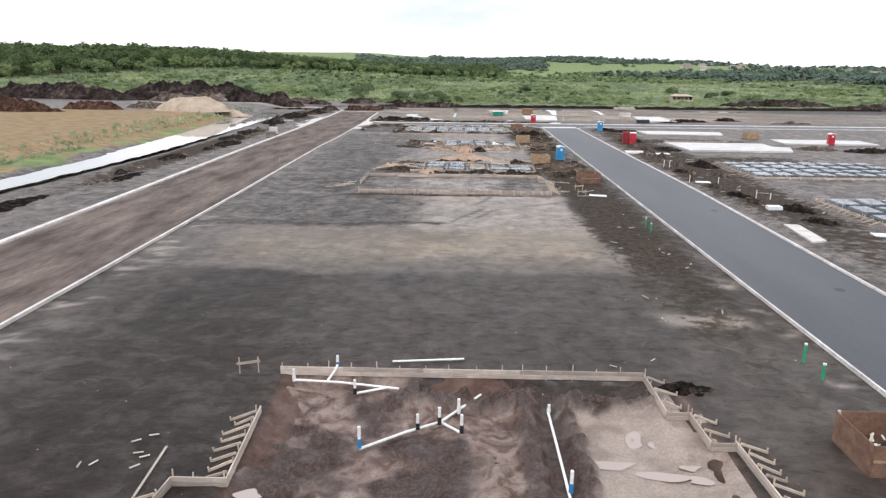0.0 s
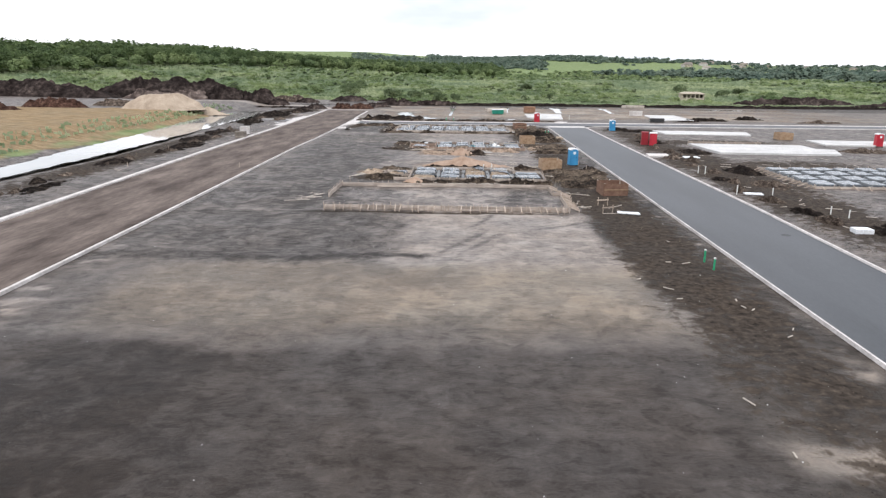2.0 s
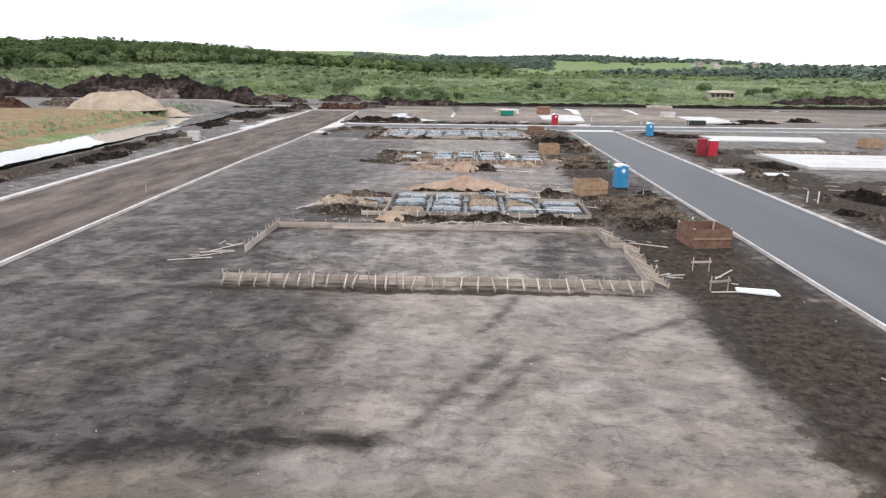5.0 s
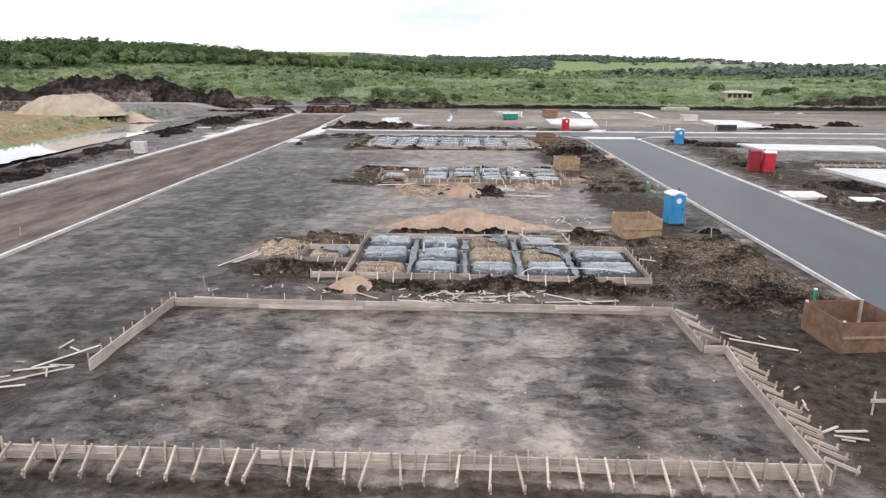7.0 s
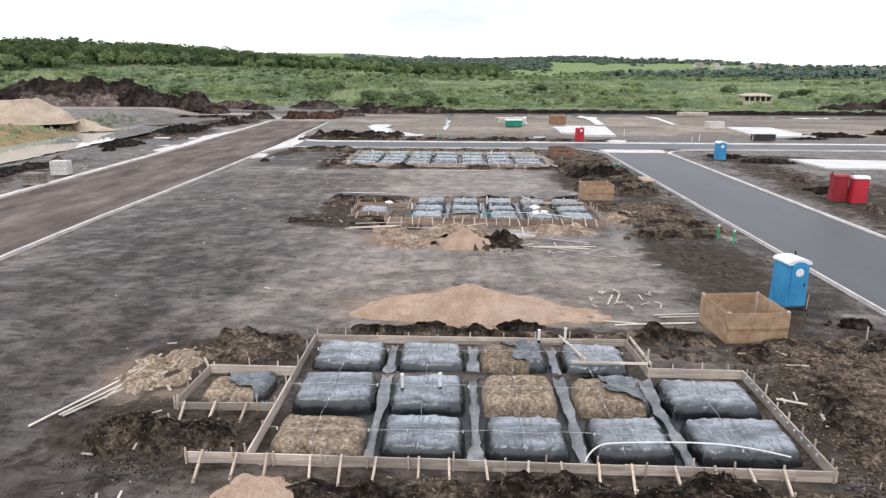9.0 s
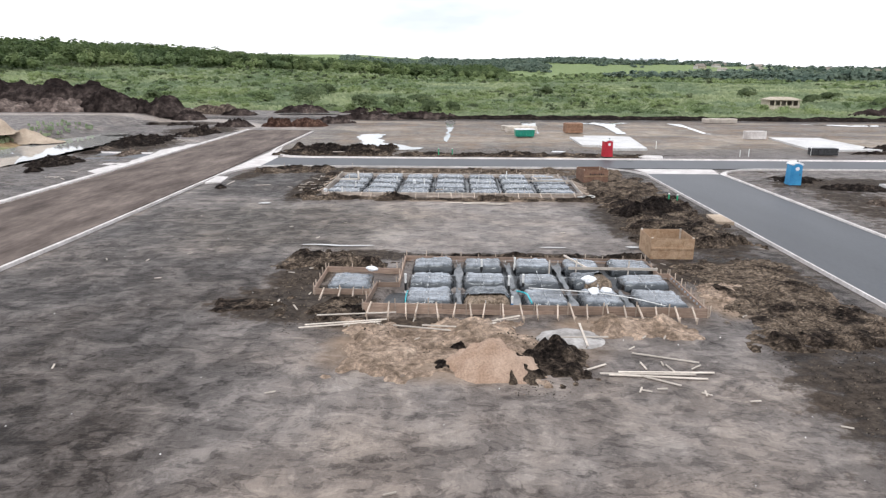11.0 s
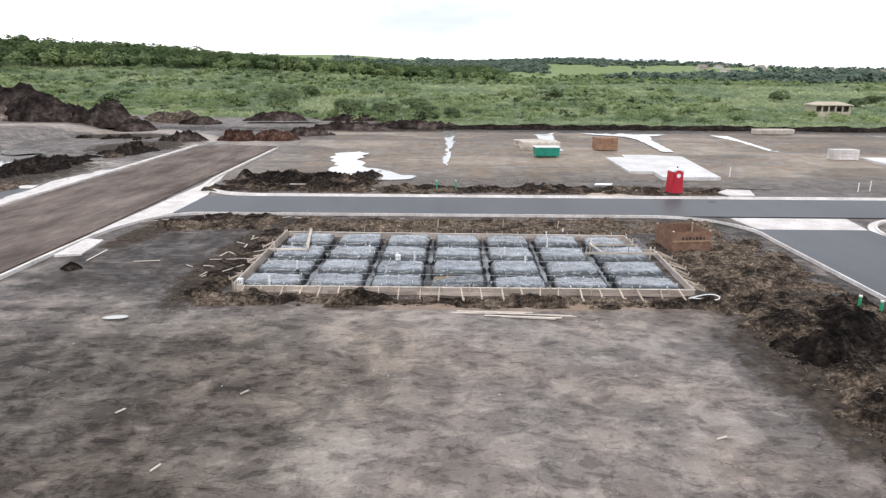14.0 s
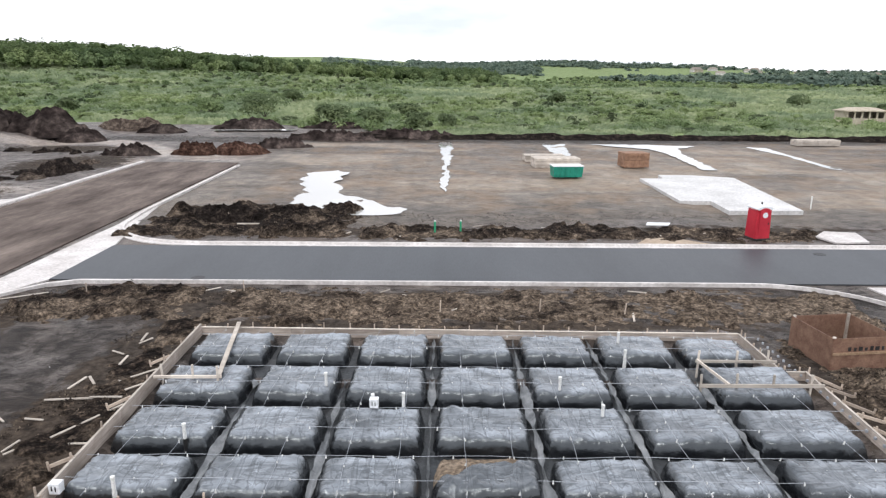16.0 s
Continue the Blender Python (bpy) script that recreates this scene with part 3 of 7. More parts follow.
def build_ground():
    gx, gy = spaced(-48, 40, 0.42, -3200, 3200), spaced(4, 246, 0.42, -700, 4300)
    X, Y = np.meshgrid(gx, gy)
    Z = height(X, Y)
    nx, ny = len(gx), len(gy)
    verts = np.stack([X.ravel(), Y.ravel(), Z.ravel()], 1)
    i = np.arange((nx - 1) * (ny - 1))
    a = (i // (nx - 1)) * nx + i % (nx - 1)
    faces = np.stack([a, a + 1, a + nx + 1, a + nx], 1)
    me = from_arrays("ground", verts, faces, M_EARTH, True)
    x, y = X.ravel(), Y.ravel()
    wob = (fbm(x, y, 9, 3, 11) - 0.5) * 8
    wave = (fbm(x, y, 3.2, 3, 12) - 0.5) * 3.0
    edge = np.interp(y, [0, 38, 44, 52, 60, 66, 71, 84, 100, 128, 140, 146, 165], [13.4, 13.6, 14.0, 12.8, 12.4, 11.4, 12.2, 12.0, 12.4, 12.4, 9.6, 11.2, 12.0]) + wave
    tone = np.full_like(x, 0.42)
    rough = np.ones_like(x)

    def lay(value, mask):
        tone[:] = tone * (1 - mask) + value * mask

    lot = band(x, -23, 19.5, 1.0) * band(y, -30, 165, 1.0)
    lay(0.22 - 0.10 * (1 - step(x + wave, -12, -3)), lot * band(y + wave * 0.5, -40, 42.2, 1.3))
    rough = 1 - 0.60 * lot * band(y + wave * 0.6, -40, 43.2, 2.2)
    lay(0.36, lot * band(y + wave, 42.4, 46, 1.2))
    lay(0.40 + 0.10 * step(x + wave, -9, 2), lot * band(y + wave, 45.6, 54.6, 1.2) * band(x + wob * 0.6, -16.5, 13, 1.6))
    lay(0.36, 0.8 * lot * band(y + wave * 0.6, 50.2, 54.2, 0.8) * band(x + wave, -12, 1.5, 2.0))
    lay(0.57, lot * band(y + wave * 0.6, 54.6, 71, 1.0) * step(x + wave, -4, -1))
    lay(0.21, lot * band(y + wave * 0.5, 55.2, 70.6, 1.0) * (1 - step(x + wave, -6, -2)))
    lay(0.66, 0.8 * band(y + wave * 0.4, 68.6, 71.2, 0.7) * band(x + wob * 0.5, -3, 9, 1.5))
    lay(0.17 + 0.22 * step(x + wave, -13, -5), lot * band(y, 71.8, 84, 0.4))
    lay(0.54, 0.85 * band(y + wob * 0.4, 73.5, 82, 1.6) * band(x + wob * 0.6, -5, 6, 1.5))
    lay(0.70, 0.8 * band(y + wave * 0.5, 72, 74.2, 0.6) * band(x + wave, -2, 9, 1.0))
    lay(0.27, 0.8 * band(y + wave * 0.5, 72.5, 83.4, 1.0) * band(x + wave, 5, 10.6, 0.8))
    lay(0.19 + 0.07 * step(x + wave, -11, -7), lot * band(y + wob * 0.3, 84, 99, 1.0))
    lay(0.40, lot * band(y + wob * 0.3, 98.5, 117.5, 1.6))
    lay(0.50, 0.8 * lot * band(y + wob * 0.3, 104, 112, 2.0) * band(x + wob, -7, 12, 3))
    lay(0.15, 0.85 * lot * band(y, 97, 128, 3) * band(x + wob, -24, -9, 3))
    lay(0.38, lot * band(y + wave * 0.4, 127.6, 146, 0.8))
    lay(0.54, 0.8 * lot * band(y + wob * 0.5, 129, 145, 1.4) * band(x + wob, -5, 9, 2))
    lay(0.19, 0.85 * lot * band(y + wob * 0.5, 128.6, 141, 1.4) * band(x + wob, -24, -8, 3))
    lay(0.15 + 0.12 * step(x + wave, -13, -9), lot * band(y, 146, 165, 0.8))
    lay(0.25, 0.8 * lot * (1 - step(x + wave * 1.3, -20.5, -14.5)) * band(y, -40, 100, 4))
    lay(0.17 - 0.07 * band(y, 50, 84, 4), lot * step(x, edge - 0.9, edge + 0.9) * (0.86 + 0.14 * band(y, 30, 84, 4)))
    lay(0.27, 0.85 * lot * step(x, 11.5, 13.5) * band(y + wave, 18, 31, 2))
    flake = fbm(x * 0.6, y * 1.2, 1.1, 3, 91)
    lay(0.62, lot * np.clip((flake - 0.57) * 10, 0, 1) * (1 - step(x + wave * 0.8, -21.6, -18.8)) * band(y, -30, 58, 5))
    lay(0.66, lot * np.clip((flake - 0.64) * 9, 0, 1) * step(x + wave * 0.5, 17.4, 18.6))
    lay(0.62, band(y, 32.6, 34.4, 0.5) * band(x + wave * 0.6, 12.4, 16.8, 0.6))
    lay(0.40, band(x, 28.4, 120, 0.6) * band(y, -60, 165, 1.0) * (0.55 + 0.75 * fbm(x, y, 9, 3, 13)))
    lay(0.36, band(x, -64, -36, 1.0) * band(y, -30, 235, 4))
    lay(0.46, band(y, 173, 250, 1.0) * band(x, -26, 200, 2))
    rough = rough * (1 - 0.16 * band(y, 50, 71, 3))
    rough = rough * (1 + 0.25 * band(y, 71, 84, 1.0) * band(x, -10.5, 10.6, 0.6)) * (1 - 0.45 * lot * band(y, 43, 55, 2.0))
    rough = rough * (1 - 0.35 * band(y, 173, 250, 1.0) * band(x, -26, 200, 2))
    lay(0.66, 0.8 * np.clip((fbm(x, y * 1.6, 16, 4, 71) - 0.5) * 7, 0, 1) * band(y, 182, 244, 3) * band(x, -24, 200, 3))
    lay(0.26, 0.7 * np.clip((fbm(x, y * 1.8, 12, 4, 72) - 0.52) * 7, 0, 1) * band(y, 182, 244, 3) * band(x, -24, 200, 3))
    lay(0.34, 0.9 * band(y + wob * 0.3, 174.5, 186, 1.5) * band(x, -25, 120, 3))
    lay(0.18, band(y + wob * 0.3, 240, 250, 1.5) * band(x, -60, 400, 3))
    lay(0.17, band(y, 225, 262, 3) * band(x, 95, 400, 8))
    tone += 0.065 * lot * band(y, 44, 165, 3) * band(x, -25, 12.5, 2)
    # long cart ruts and seams, drawn only as darker tone without relief
    for x0, y0, x1, y1, wide, value in ((-23, 55.6, -1, 57.2, 0.42, 0.15), (-23, 56.6, -6, 57.9, 0.25, 0.2), (-23, 70.2, -10.5, 71.0, 0.34, 0.12), (-11, 70.9, -1, 70.9, 0.34, 0.14), (2.5, 65.6, 4.2, 70.0, 0.13, 0.2), (0.2, 58.0, 3.2, 63.5, 0.2, 0.28), (1.3, 57.5, 4.6, 63.2, 0.2, 0.28), (-22, 143.6, -11, 144.5, 0.14, 0.22), (-23, 128.6, -8, 129.4, 0.2, 0.24), (-21, 98.8, -9.5, 99.0, 0.25, 0.24), (-22, 84.6, -12, 84.2, 0.3, 0.22), (-4.6, 60, -3.2, 66, 0.35, 0.26), (6, 64, 12.5, 68.4, 0.22, 0.26)):
        dx, dy = x1 - x0, y1 - y0
        k = np.clip(((x - x0) * dx + (y - y0) * dy) / (dx * dx + dy * dy), 0, 1)
        off = np.hypot(x - x0 - k * dx, y - y0 - k * dy) + 0.12 * wave
        lay(value, 0.9 * np.clip(1.7 - off / wide, 0, 1) * (0.35 + 0.9 * fbm(x, y, 2.0, 2, 93)).clip(0, 1))
    tan = 0.9 * band(y + wave, 43.5, 55, 1.5) * band(x + wob * 0.6, -17, 13.5, 2)
    tan = np.maximum(tan, 0.55 * band(y + wob, 128, 144, 3) * band(x + wob, -18, -4, 3))
    tan = np.maximum(tan, 0.8 * band(y + wob, 180, 245, 3) * band(x, -26, 160, 3))
    tan = np.maximum(tan, 0.4 * lot * step(x, 11, 13) * band(y, 26, 80, 4))
    lay(0.74, 0.9 * np.clip(1.3 - np.hypot((x + 42.6) / 4.2, (y - 193) / 4.5), 0, 1))
    track = np.interp(x, [-110, -69, -62, -54, -46, -37, -26], [226, 232, 236, 239, 232, 221, 218])
    lay(0.72, band(y - track, -3.6, 3.6, 1.2) * band(x, -110, -27, 3))
    lay(0.72, band(x, -46, -38.5, 1.0) * band(y, 203, 218, 3) * (fbm(x, y, 4, 2, 3) > 0.5))
    churn = np.zeros_like(x)
    for cx, cy, rx, ry, v in (
        (-7.2, 90.2, 3.4, 1.8, 1), (3.4, 87.5, 8.6, 0.7, 0.8), (-8.6, 94.6, 1.8, 2.6, 0.8), (-6.4, 95.6, 2.6, 1.2, 0.9), (2.0, 97.8, 8, 0.8, 0.7), (14.4, 91.8, 4.0, 6.0, 0.7), (14.8, 103, 3.6, 6, 0.55),
        (-7.4, 119.0, 3.4, 2.4, 0.95), (-8.2, 124.0, 1.8, 3.6, 0.75), (-4.8, 127.2, 2.4, 1.2, 0.9), (4.0, 127.0, 8, 0.9, 0.85), (14.6, 124.5, 4.4, 2.4, 0.9), (14.6, 109, 3.6, 7, 0.6), (-3, 116.6, 4, 0.8, 0.7),
        (14.6, 138.0, 4.2, 9.0, 1.0), (0, 145.3, 13, 0.5, 0.5), (-13.4, 152, 1.6, 8, 1.0), (13.8, 152.4, 3.2, 5.4, 0.8), (15.2, 131, 3.2, 3.6, 0.7), (-1, 159.2, 14, 0.7, 0.75), (-14.5, 162, 7, 1.7, 0.95), (-21.6, 158.5, 1.5, 5, 0.7), (2, 163, 14, 1.1, 0.6),
        (-16, 181, 7, 4, 0.9), (10, 176.4, 8, 1.6, 0.75), (20, 178, 10, 2, 0.6), (-6, 177, 6, 2, 0.6), (15.4, 62, 3.4, 34, 0.66), (16.0, 85, 3.4, 4.5, 0.95), (13.4, 79, 2.0, 6, 0.8), (-1, 70.8, 12, 0.45, 0.85), (14.6, 66, 2.4, 6, 0.7),
        (-44, 112, 3.6, 40, 0.75), (-47, 185, 6, 12, 0.9), (-46.5, 212, 6, 9, 0.9), (-56, 228, 8, 5, 0.8), (34, 100, 5, 64, 0.72), (38, 155, 9, 4, 0.8), (45, 133, 12, 5, 0.6), (45, 104, 12, 6, 0.6)):
        churn = np.maximum(churn, v * np.clip(1.45 - np.hypot((x - cx) / rx, (y - cy) / ry), 0, 1))
    churn = churn * (1 - band(x, -39.6, -23, 0.4) * (y < 217)) * (0.75 + 1.0 * fbm(x, y, 2.4, 3, 61))
    sand = np.zeros_like(x)
    for cx, cy, rx, ry in ((1.6, 100.7, 7.0, 3.4), (0.2, 113.6, 6.2, 3.4), (7.0, 116.2, 3.6, 1.4), (1.5, 144.9, 11.0, 1.0), (13.4, 148.5, 2.4, 4.0), (13.6, 120.5, 3.0, 3.0), (-9, 93.8, 2.4, 3.4), (-3.6, 87.0, 2.0, 1.3), (12.6, 119.5, 1.6, 3.0), (-3, 116.3, 4, 1.0)):
        sand = np.maximum(sand, np.clip(1.25 - np.hypot((x - cx) / rx, (y - cy) / ry), 0, 0.9))
    sand = np.maximum(sand, 0.44 * band(y + wob, 184, 243, 3) * band(x + wob, -22, 110, 5))
    pit = band(x, -6.6, 11.2, 0.6) * band(y, 2, 26.0, 0.5)
    clay = 1.0 * pit * (1 - 0.75 * band(x + wob * 0.15, 5.0, 10.7, 0.5))
    straw = np.clip(band(x + wob * 0.4, -420, -60.5, 1.0) * band(y + wob, -100, 186, 6), 0, 1)
    green = np.maximum(step(y + wob * 0.4 - 26 * step(-x, 8, 24), 247.5, 250.5), step(-x + wob, 190, 235) * step(y, 90, 150))
    green = np.maximum(green, 0.5 * band(x + wob * 0.3, -64, -58.5, 0.8) * band(y, 20, 200, 5))
    green = green * (1 - 0.9 * band(y, 225, 262, 3) * band(x, 95, 400, 8))
    for name, v in (("tone", tone), ("uneven", rough), ("tan", tan), ("churn", churn), ("clay", clay), ("sand", sand), ("straw", straw), ("green", green)):
        at = me.attributes.new(name, "FLOAT", "POINT")
        at.data.foreach_set("value", np.asarray(v, np.float32))
    tagged(new("ground", me), "graded bare grey-brown earth with tan and black patches", "ground", kind="structure")


build_ground()


# ---- streets and kerbs ----
def ribbon(name, left, right, z, mat, label, category, thick=0.12):
    """A flat strip between two lines of (x, y) points, with its edge turned down."""
    n = len(left)
    v = [(x, y, z) for x, y in left] + [(x, y, z) for x, y in right] + [(x, y, z - thick) for x, y in left] + [(x, y, z - thick) for x, y in right]
    f = []
    for k in range(n - 1):
        f += [(n + k, n + k + 1, k + 1, k), (k, k + 1, 2 * n + k + 1, 2 * n + k), (n + k + 1, n + k, 3 * n + k, 3 * n + k + 1)]
    f += [(0, 2 * n, 3 * n, n), (n - 1, 2 * n - 1, 4 * n - 1, 3 * n - 1)]
    ob = new(name, from_arrays(name, v, f, mat))
    return tagged(ob, label, category, kind="structure")


def kerb(name, line, side, label="pale new concrete kerb and gutter", gutter=0.42, head=0.16):
    """Kerb with its gutter pan along a line of (x, y); side +1: the kerb's back lies to the left of the line's way."""
    prof = [(-gutter, -0.1), (-gutter, 0.016), (0.0, -0.004), (0.025, 0.125), (0.05, 0.145), (head, 0.145), (head, -0.2)]
    pts = [Vector((x, y, 0)) for x, y in line]
    verts, faces = [], []
    for k, p in enumerate(pts):
        d = (pts[min(k + 1, len(pts) - 1)] - pts[max(k - 1, 0)]).normalized()
        nrm = Vector((-d.y, d.x, 0)) * side
        verts += [tuple(p + nrm * u + Vector((0, 0, w))) for u, w in prof]
    m = len(prof)
    for k in range(len(pts) - 1):
        for j in range(m - 1):
            a = k * m + j
            faces.append((a, a + 1, a + m + 1, a + m))
    faces += [tuple(range(m)), tuple(range((len(pts) - 1) * m, len(pts) * m))]
    return tagged(new(name, from_arrays(name, verts, faces, M_KERB)), label, "kerb", kind="structure")


def sampled(line, y0, y1, pitch=4.0, dx=0.0):
    ys = np.linspace(y0, y1, max(2, int((y1 - y0) / pitch)))
    return [(float(along(line, y)) + dx, float(y)) for y in ys]


def arc(cx, cy, r, a0, a1, n=12):
    return [(cx + r * math.cos(radians(a0 + (a1 - a0) * k / n)), cy + r * math.sin(radians(a0 + (a1 - a0) * k / n))) for k in range(n + 1)]


ribbon("road_1", sampled(E_LEFT, -30, 161.2, 4, 0.2), sampled(E_RIGHT, -30, 161.2, 4, -0.5), 0.02, M_ASPHALT, "smooth new grey asphalt street", "road")
ribbon("road_2", [(x, T_FAR - 0.5) for x in np.linspace(T_START, 330, 60)], [(x, T_NEAR + 0.5) for x in np.linspace(T_START + 0.2, 330, 60)], 0.012, M_ASPHALT, "smooth new grey asphalt cross street", "road")
ribbon("road_3", sampled(W_WEST, -30, 214, 4, 0.4), sampled(W_EAST, -30, 214, 4, -0.4), 0.010, M_ROADBASE, "unpaved street of compacted brown road base", "road")
ribbon("pavement_1", [(19.8, 164.98), (28.4, 164.98)], [(20.3, 161.2), (27.8, 161.2)], 0.014, M_KERB, "pale concrete valley gutter across the street mouth", "gutter")
# kerb lines; the corners turn in with rounded returns
kerb("kerb_1", sampled(E_LEFT, -30, 158, 4, 0.18) + arc(14.0, 159.2, 6.0, 0, 90)[1:] + [(x, 165.2) for x in np.linspace(13, -18, 20)], 1)
kerb("kerb_2", sampled(E_RIGHT, -30, 157, 4, -0.45) + arc(34.0, 159.0, 6.1, 180, 90)[1:] + [(x, 165.1) for x in np.linspace(36, 330, 60)], -1)
kerb("kerb_3", sampled(W_EAST, -30, 118, 4, -0.45) + [(-24.42, 130), (-24.5, 142), (-24.62, 152), (-24.62, 157.2), (-24.2, 160.2), (-23.4, 162.6), (-22.0, 164.5), (-20.6, 165.2), (-18, 165.2)], -1, gutter=0.16, head=0.26)
kerb("kerb_4", sampled(W_WEST, -30, 214, 4, 0.45), 1, gutter=0.2, head=0.5)
kerb("kerb_5", [(330, T_FAR)] + [(x, T_FAR) for x in np.linspace(320, -17.5, 70)] + arc(-18.0, 180.2, 6.8, 270, 190)[1:] + sampled(W_EAST, 184, 211, 4, 0.4), -1)
ribbon("pavement_2", [(-24.9, 158), (-25.0, 162.5), (-25.0, 167), (-25.1, 173), (-25.1, 179), (-25.4, 186)], [(-24.6, 158), (-23.7, 162.4), (-22.4, 165.4), (-22.5, 172.9), (-23.6, 178.0), (-25.2, 186)], 0.016, M_KERB, "pale concrete apron where the paved street begins", "gutter")

ribbon("pavement_6", [(-24.1, 152.6), (-24.3, 156.6)], [(-22.6, 152.8), (-23.1, 156.3)], 0.11, M_KERB, "short pale concrete apron beside the kerb", "apron", 0.3)
# the paved stub and its concrete aprons west of the unpaved street
ribbon("road_4", [(-46.5, 176.2), (-39.4, 175.7)], [(-45.0, 167.6), (-39.3, 166.9)], 0.014, M_ASPHALT, "short stub of new asphalt street", "road")
ribbon("pavement_3", [(-39.5, 160), (-39.3, 168), (-39.4, 175), (-40.4, 180), (-39.6, 188)], [(-37.2, 158), (-37.5, 168), (-37.7, 175), (-37.9, 181), (-38.3, 189)], 0.02, M_KERB, "pale concrete apron at the stub street", "gutter")
ribbon("pavement_4", [(-47.5, 178.0), (-40.2, 177.5)], [(-46.4, 176.3), (-39.8, 175.8)], 0.02, M_KERB, "pale concrete gutter along the stub street", "gutter")
ribbon("pavement_5", [(-45.0, 167.5), (-39.3, 166.8)], [(-43.4, 165.6), (-39.4, 165.2)], 0.02, M_KERB, "pale concrete gutter along the stub street", "gutter")


# ---- formwork ----
def stake_mesh():
    bm = bmesh.new()
    block(bm, (0.045, 0.045, 0.78), (0, 0, -0.12), taper=0.96)
    return mesh_of(bm, M_STAKE)


def brace_mesh(reach, rise):
    bm = bmesh.new()
    beam(bm, (0, 0.03, rise), (0, -reach, 0.0), 0.06, 0.09)
    block(bm, (0.045, 0.05, 0.34), (0.03, -reach + 0.04, -0.12), (8, 0, 0))
    return mesh_of(bm, M_STAKE)


MESH_STAKE = stake_mesh()
MESH_BRACES = [brace_mesh(r, h) for r, h in ((0.80, 0.36), (0.9, 0.38), (1.0, 0.36), (0.72, 0.34))]
rnd = random.Random(11)


def formwork(label, runs, mat=None, cap=None):
    """Timber edge forms of one house slab. runs: (start, end, height, courses, brace side, brace spacing, stake spacing).
    brace side +1: braces stand to the left of the way from start to end, -1 to the right, 0 none."""
    root = thing("formwork", label, "formwork", group="house slab forms")
    for (x0, y0), (x1, y1), high, courses, side, gap, stakes in runs:
        d = Vector((x1 - x0, y1 - y0, 0))
        length, u = d.length, d.normalized()
        nrm = Vector((-u.y, u.x, 0))
        ang = math.degrees(math.atan2(u.y, u.x))
        each = high / courses
        for c in range(courses):
            at = 0.0 if c % 2 == 0 else -rnd.uniform(0.6, 1.6)
            while at < length - 0.05:
                end = min(length, at + rnd.uniform(3.6, 4.8))
                a0 = max(0.0, at)
                if length - end < 0.9:
                    end = length
                bm = bmesh.new()
                block(bm, (end - a0 - 0.006, 0.045, each - 0.006), (0, 0, 0))
                mid = Vector((x0, y0, 0)) + u * ((a0 + end) / 2) + nrm * rnd.uniform(-0.012, 0.012)
                ob = part("board", bm, mat or M_FORM, root)
                ob.matrix_basis = pose(mid.x, mid.y, -0.03 + c * each, rx=rnd.uniform(-1.5, 1.5), ry=rnd.uniform(-0.25, 0.25), rz=ang + rnd.uniform(-0.3, 0.3))
                at = end
        # added pale strip: raw edge wood that also paints the sunlit board top
        if cap:
            bm = bmesh.new()
            beam(bm, (x0, y0, high - 0.03), (x1, y1, high - 0.03), 0.075, 0.036)
            part("top_strip", bm, cap, root, "pale strip added as the sunlit raw top edge")
        if stakes:
            for k in range(max(2, int(length / stakes) + 1)):
                s = min(length - 0.05, 0.05 + k * stakes + rnd.uniform(-0.12, 0.12))
                p = Vector((x0, y0, 0)) + u * max(s, 0.05) + nrm * 0.055 * (side or 1)
                ob = part("stake", MESH_STAKE, None, root)
                ob.matrix_basis = pose(p.x, p.y, rnd.uniform(-0.2, 0.02) + high - 0.42, rnd.uniform(-3, 3), rnd.uniform(-3, 3), ang + rnd.uniform(-8, 8))
        if side and gap:
            for k in range(int(length / gap)):
                s = (k + 0.5) * gap + rnd.uniform(-0.12, 0.12)
                p = Vector((x0, y0, 0)) + u * s + nrm * 0.05 * side
                ob = part("brace", rnd.choice(MESH_BRACES), None, root)
                ob.matrix_basis = pose(p.x, p.y, high - 0.39, rz=ang + (180 if side > 0 else 0) + rnd.uniform(-9, 9))
    return root


formwork(
    "pale weathered timber forms round the muddy pit",
    [
        ((-6.89, 25.73), (9.52, 25.90), 0.42, 2, 1, 0, 1.1),
        ((9.52, 25.90), (9.59, 22.53), 0.36, 2, 1, 1.0, 0.9),
        ((9.59, 22.48), (10.49, 22.49), 0.34, 2, 1, 0, 0.8),
        ((10.49, 22.49), (10.56, 20.28), 0.36, 2, 1, 0.9, 0.9),
        ((10.56, 20.22), (11.52, 20.23), 0.34, 2, 1, 0, 0.8),
        ((11.52, 20.44), (11.76, 14.84), 0.36, 2, 1, 0.62, 0.9),
        ((11.76, 14.84), (11.83, 3.57), 0.36, 2, 1, 1.4, 1.4),
        ((-6.42, 17.24), (-6.73, 22.17), 0.36, 1, 1, 0.6, 0.9),
        ((-8.26, 17.22), (-6.42, 17.24), 0.36, 2, 1, 0, 0.8),
        ((-8.69, 11.95), (-8.26, 17.22), 0.36, 2, 1, 0.8, 0.9),
    ],
)
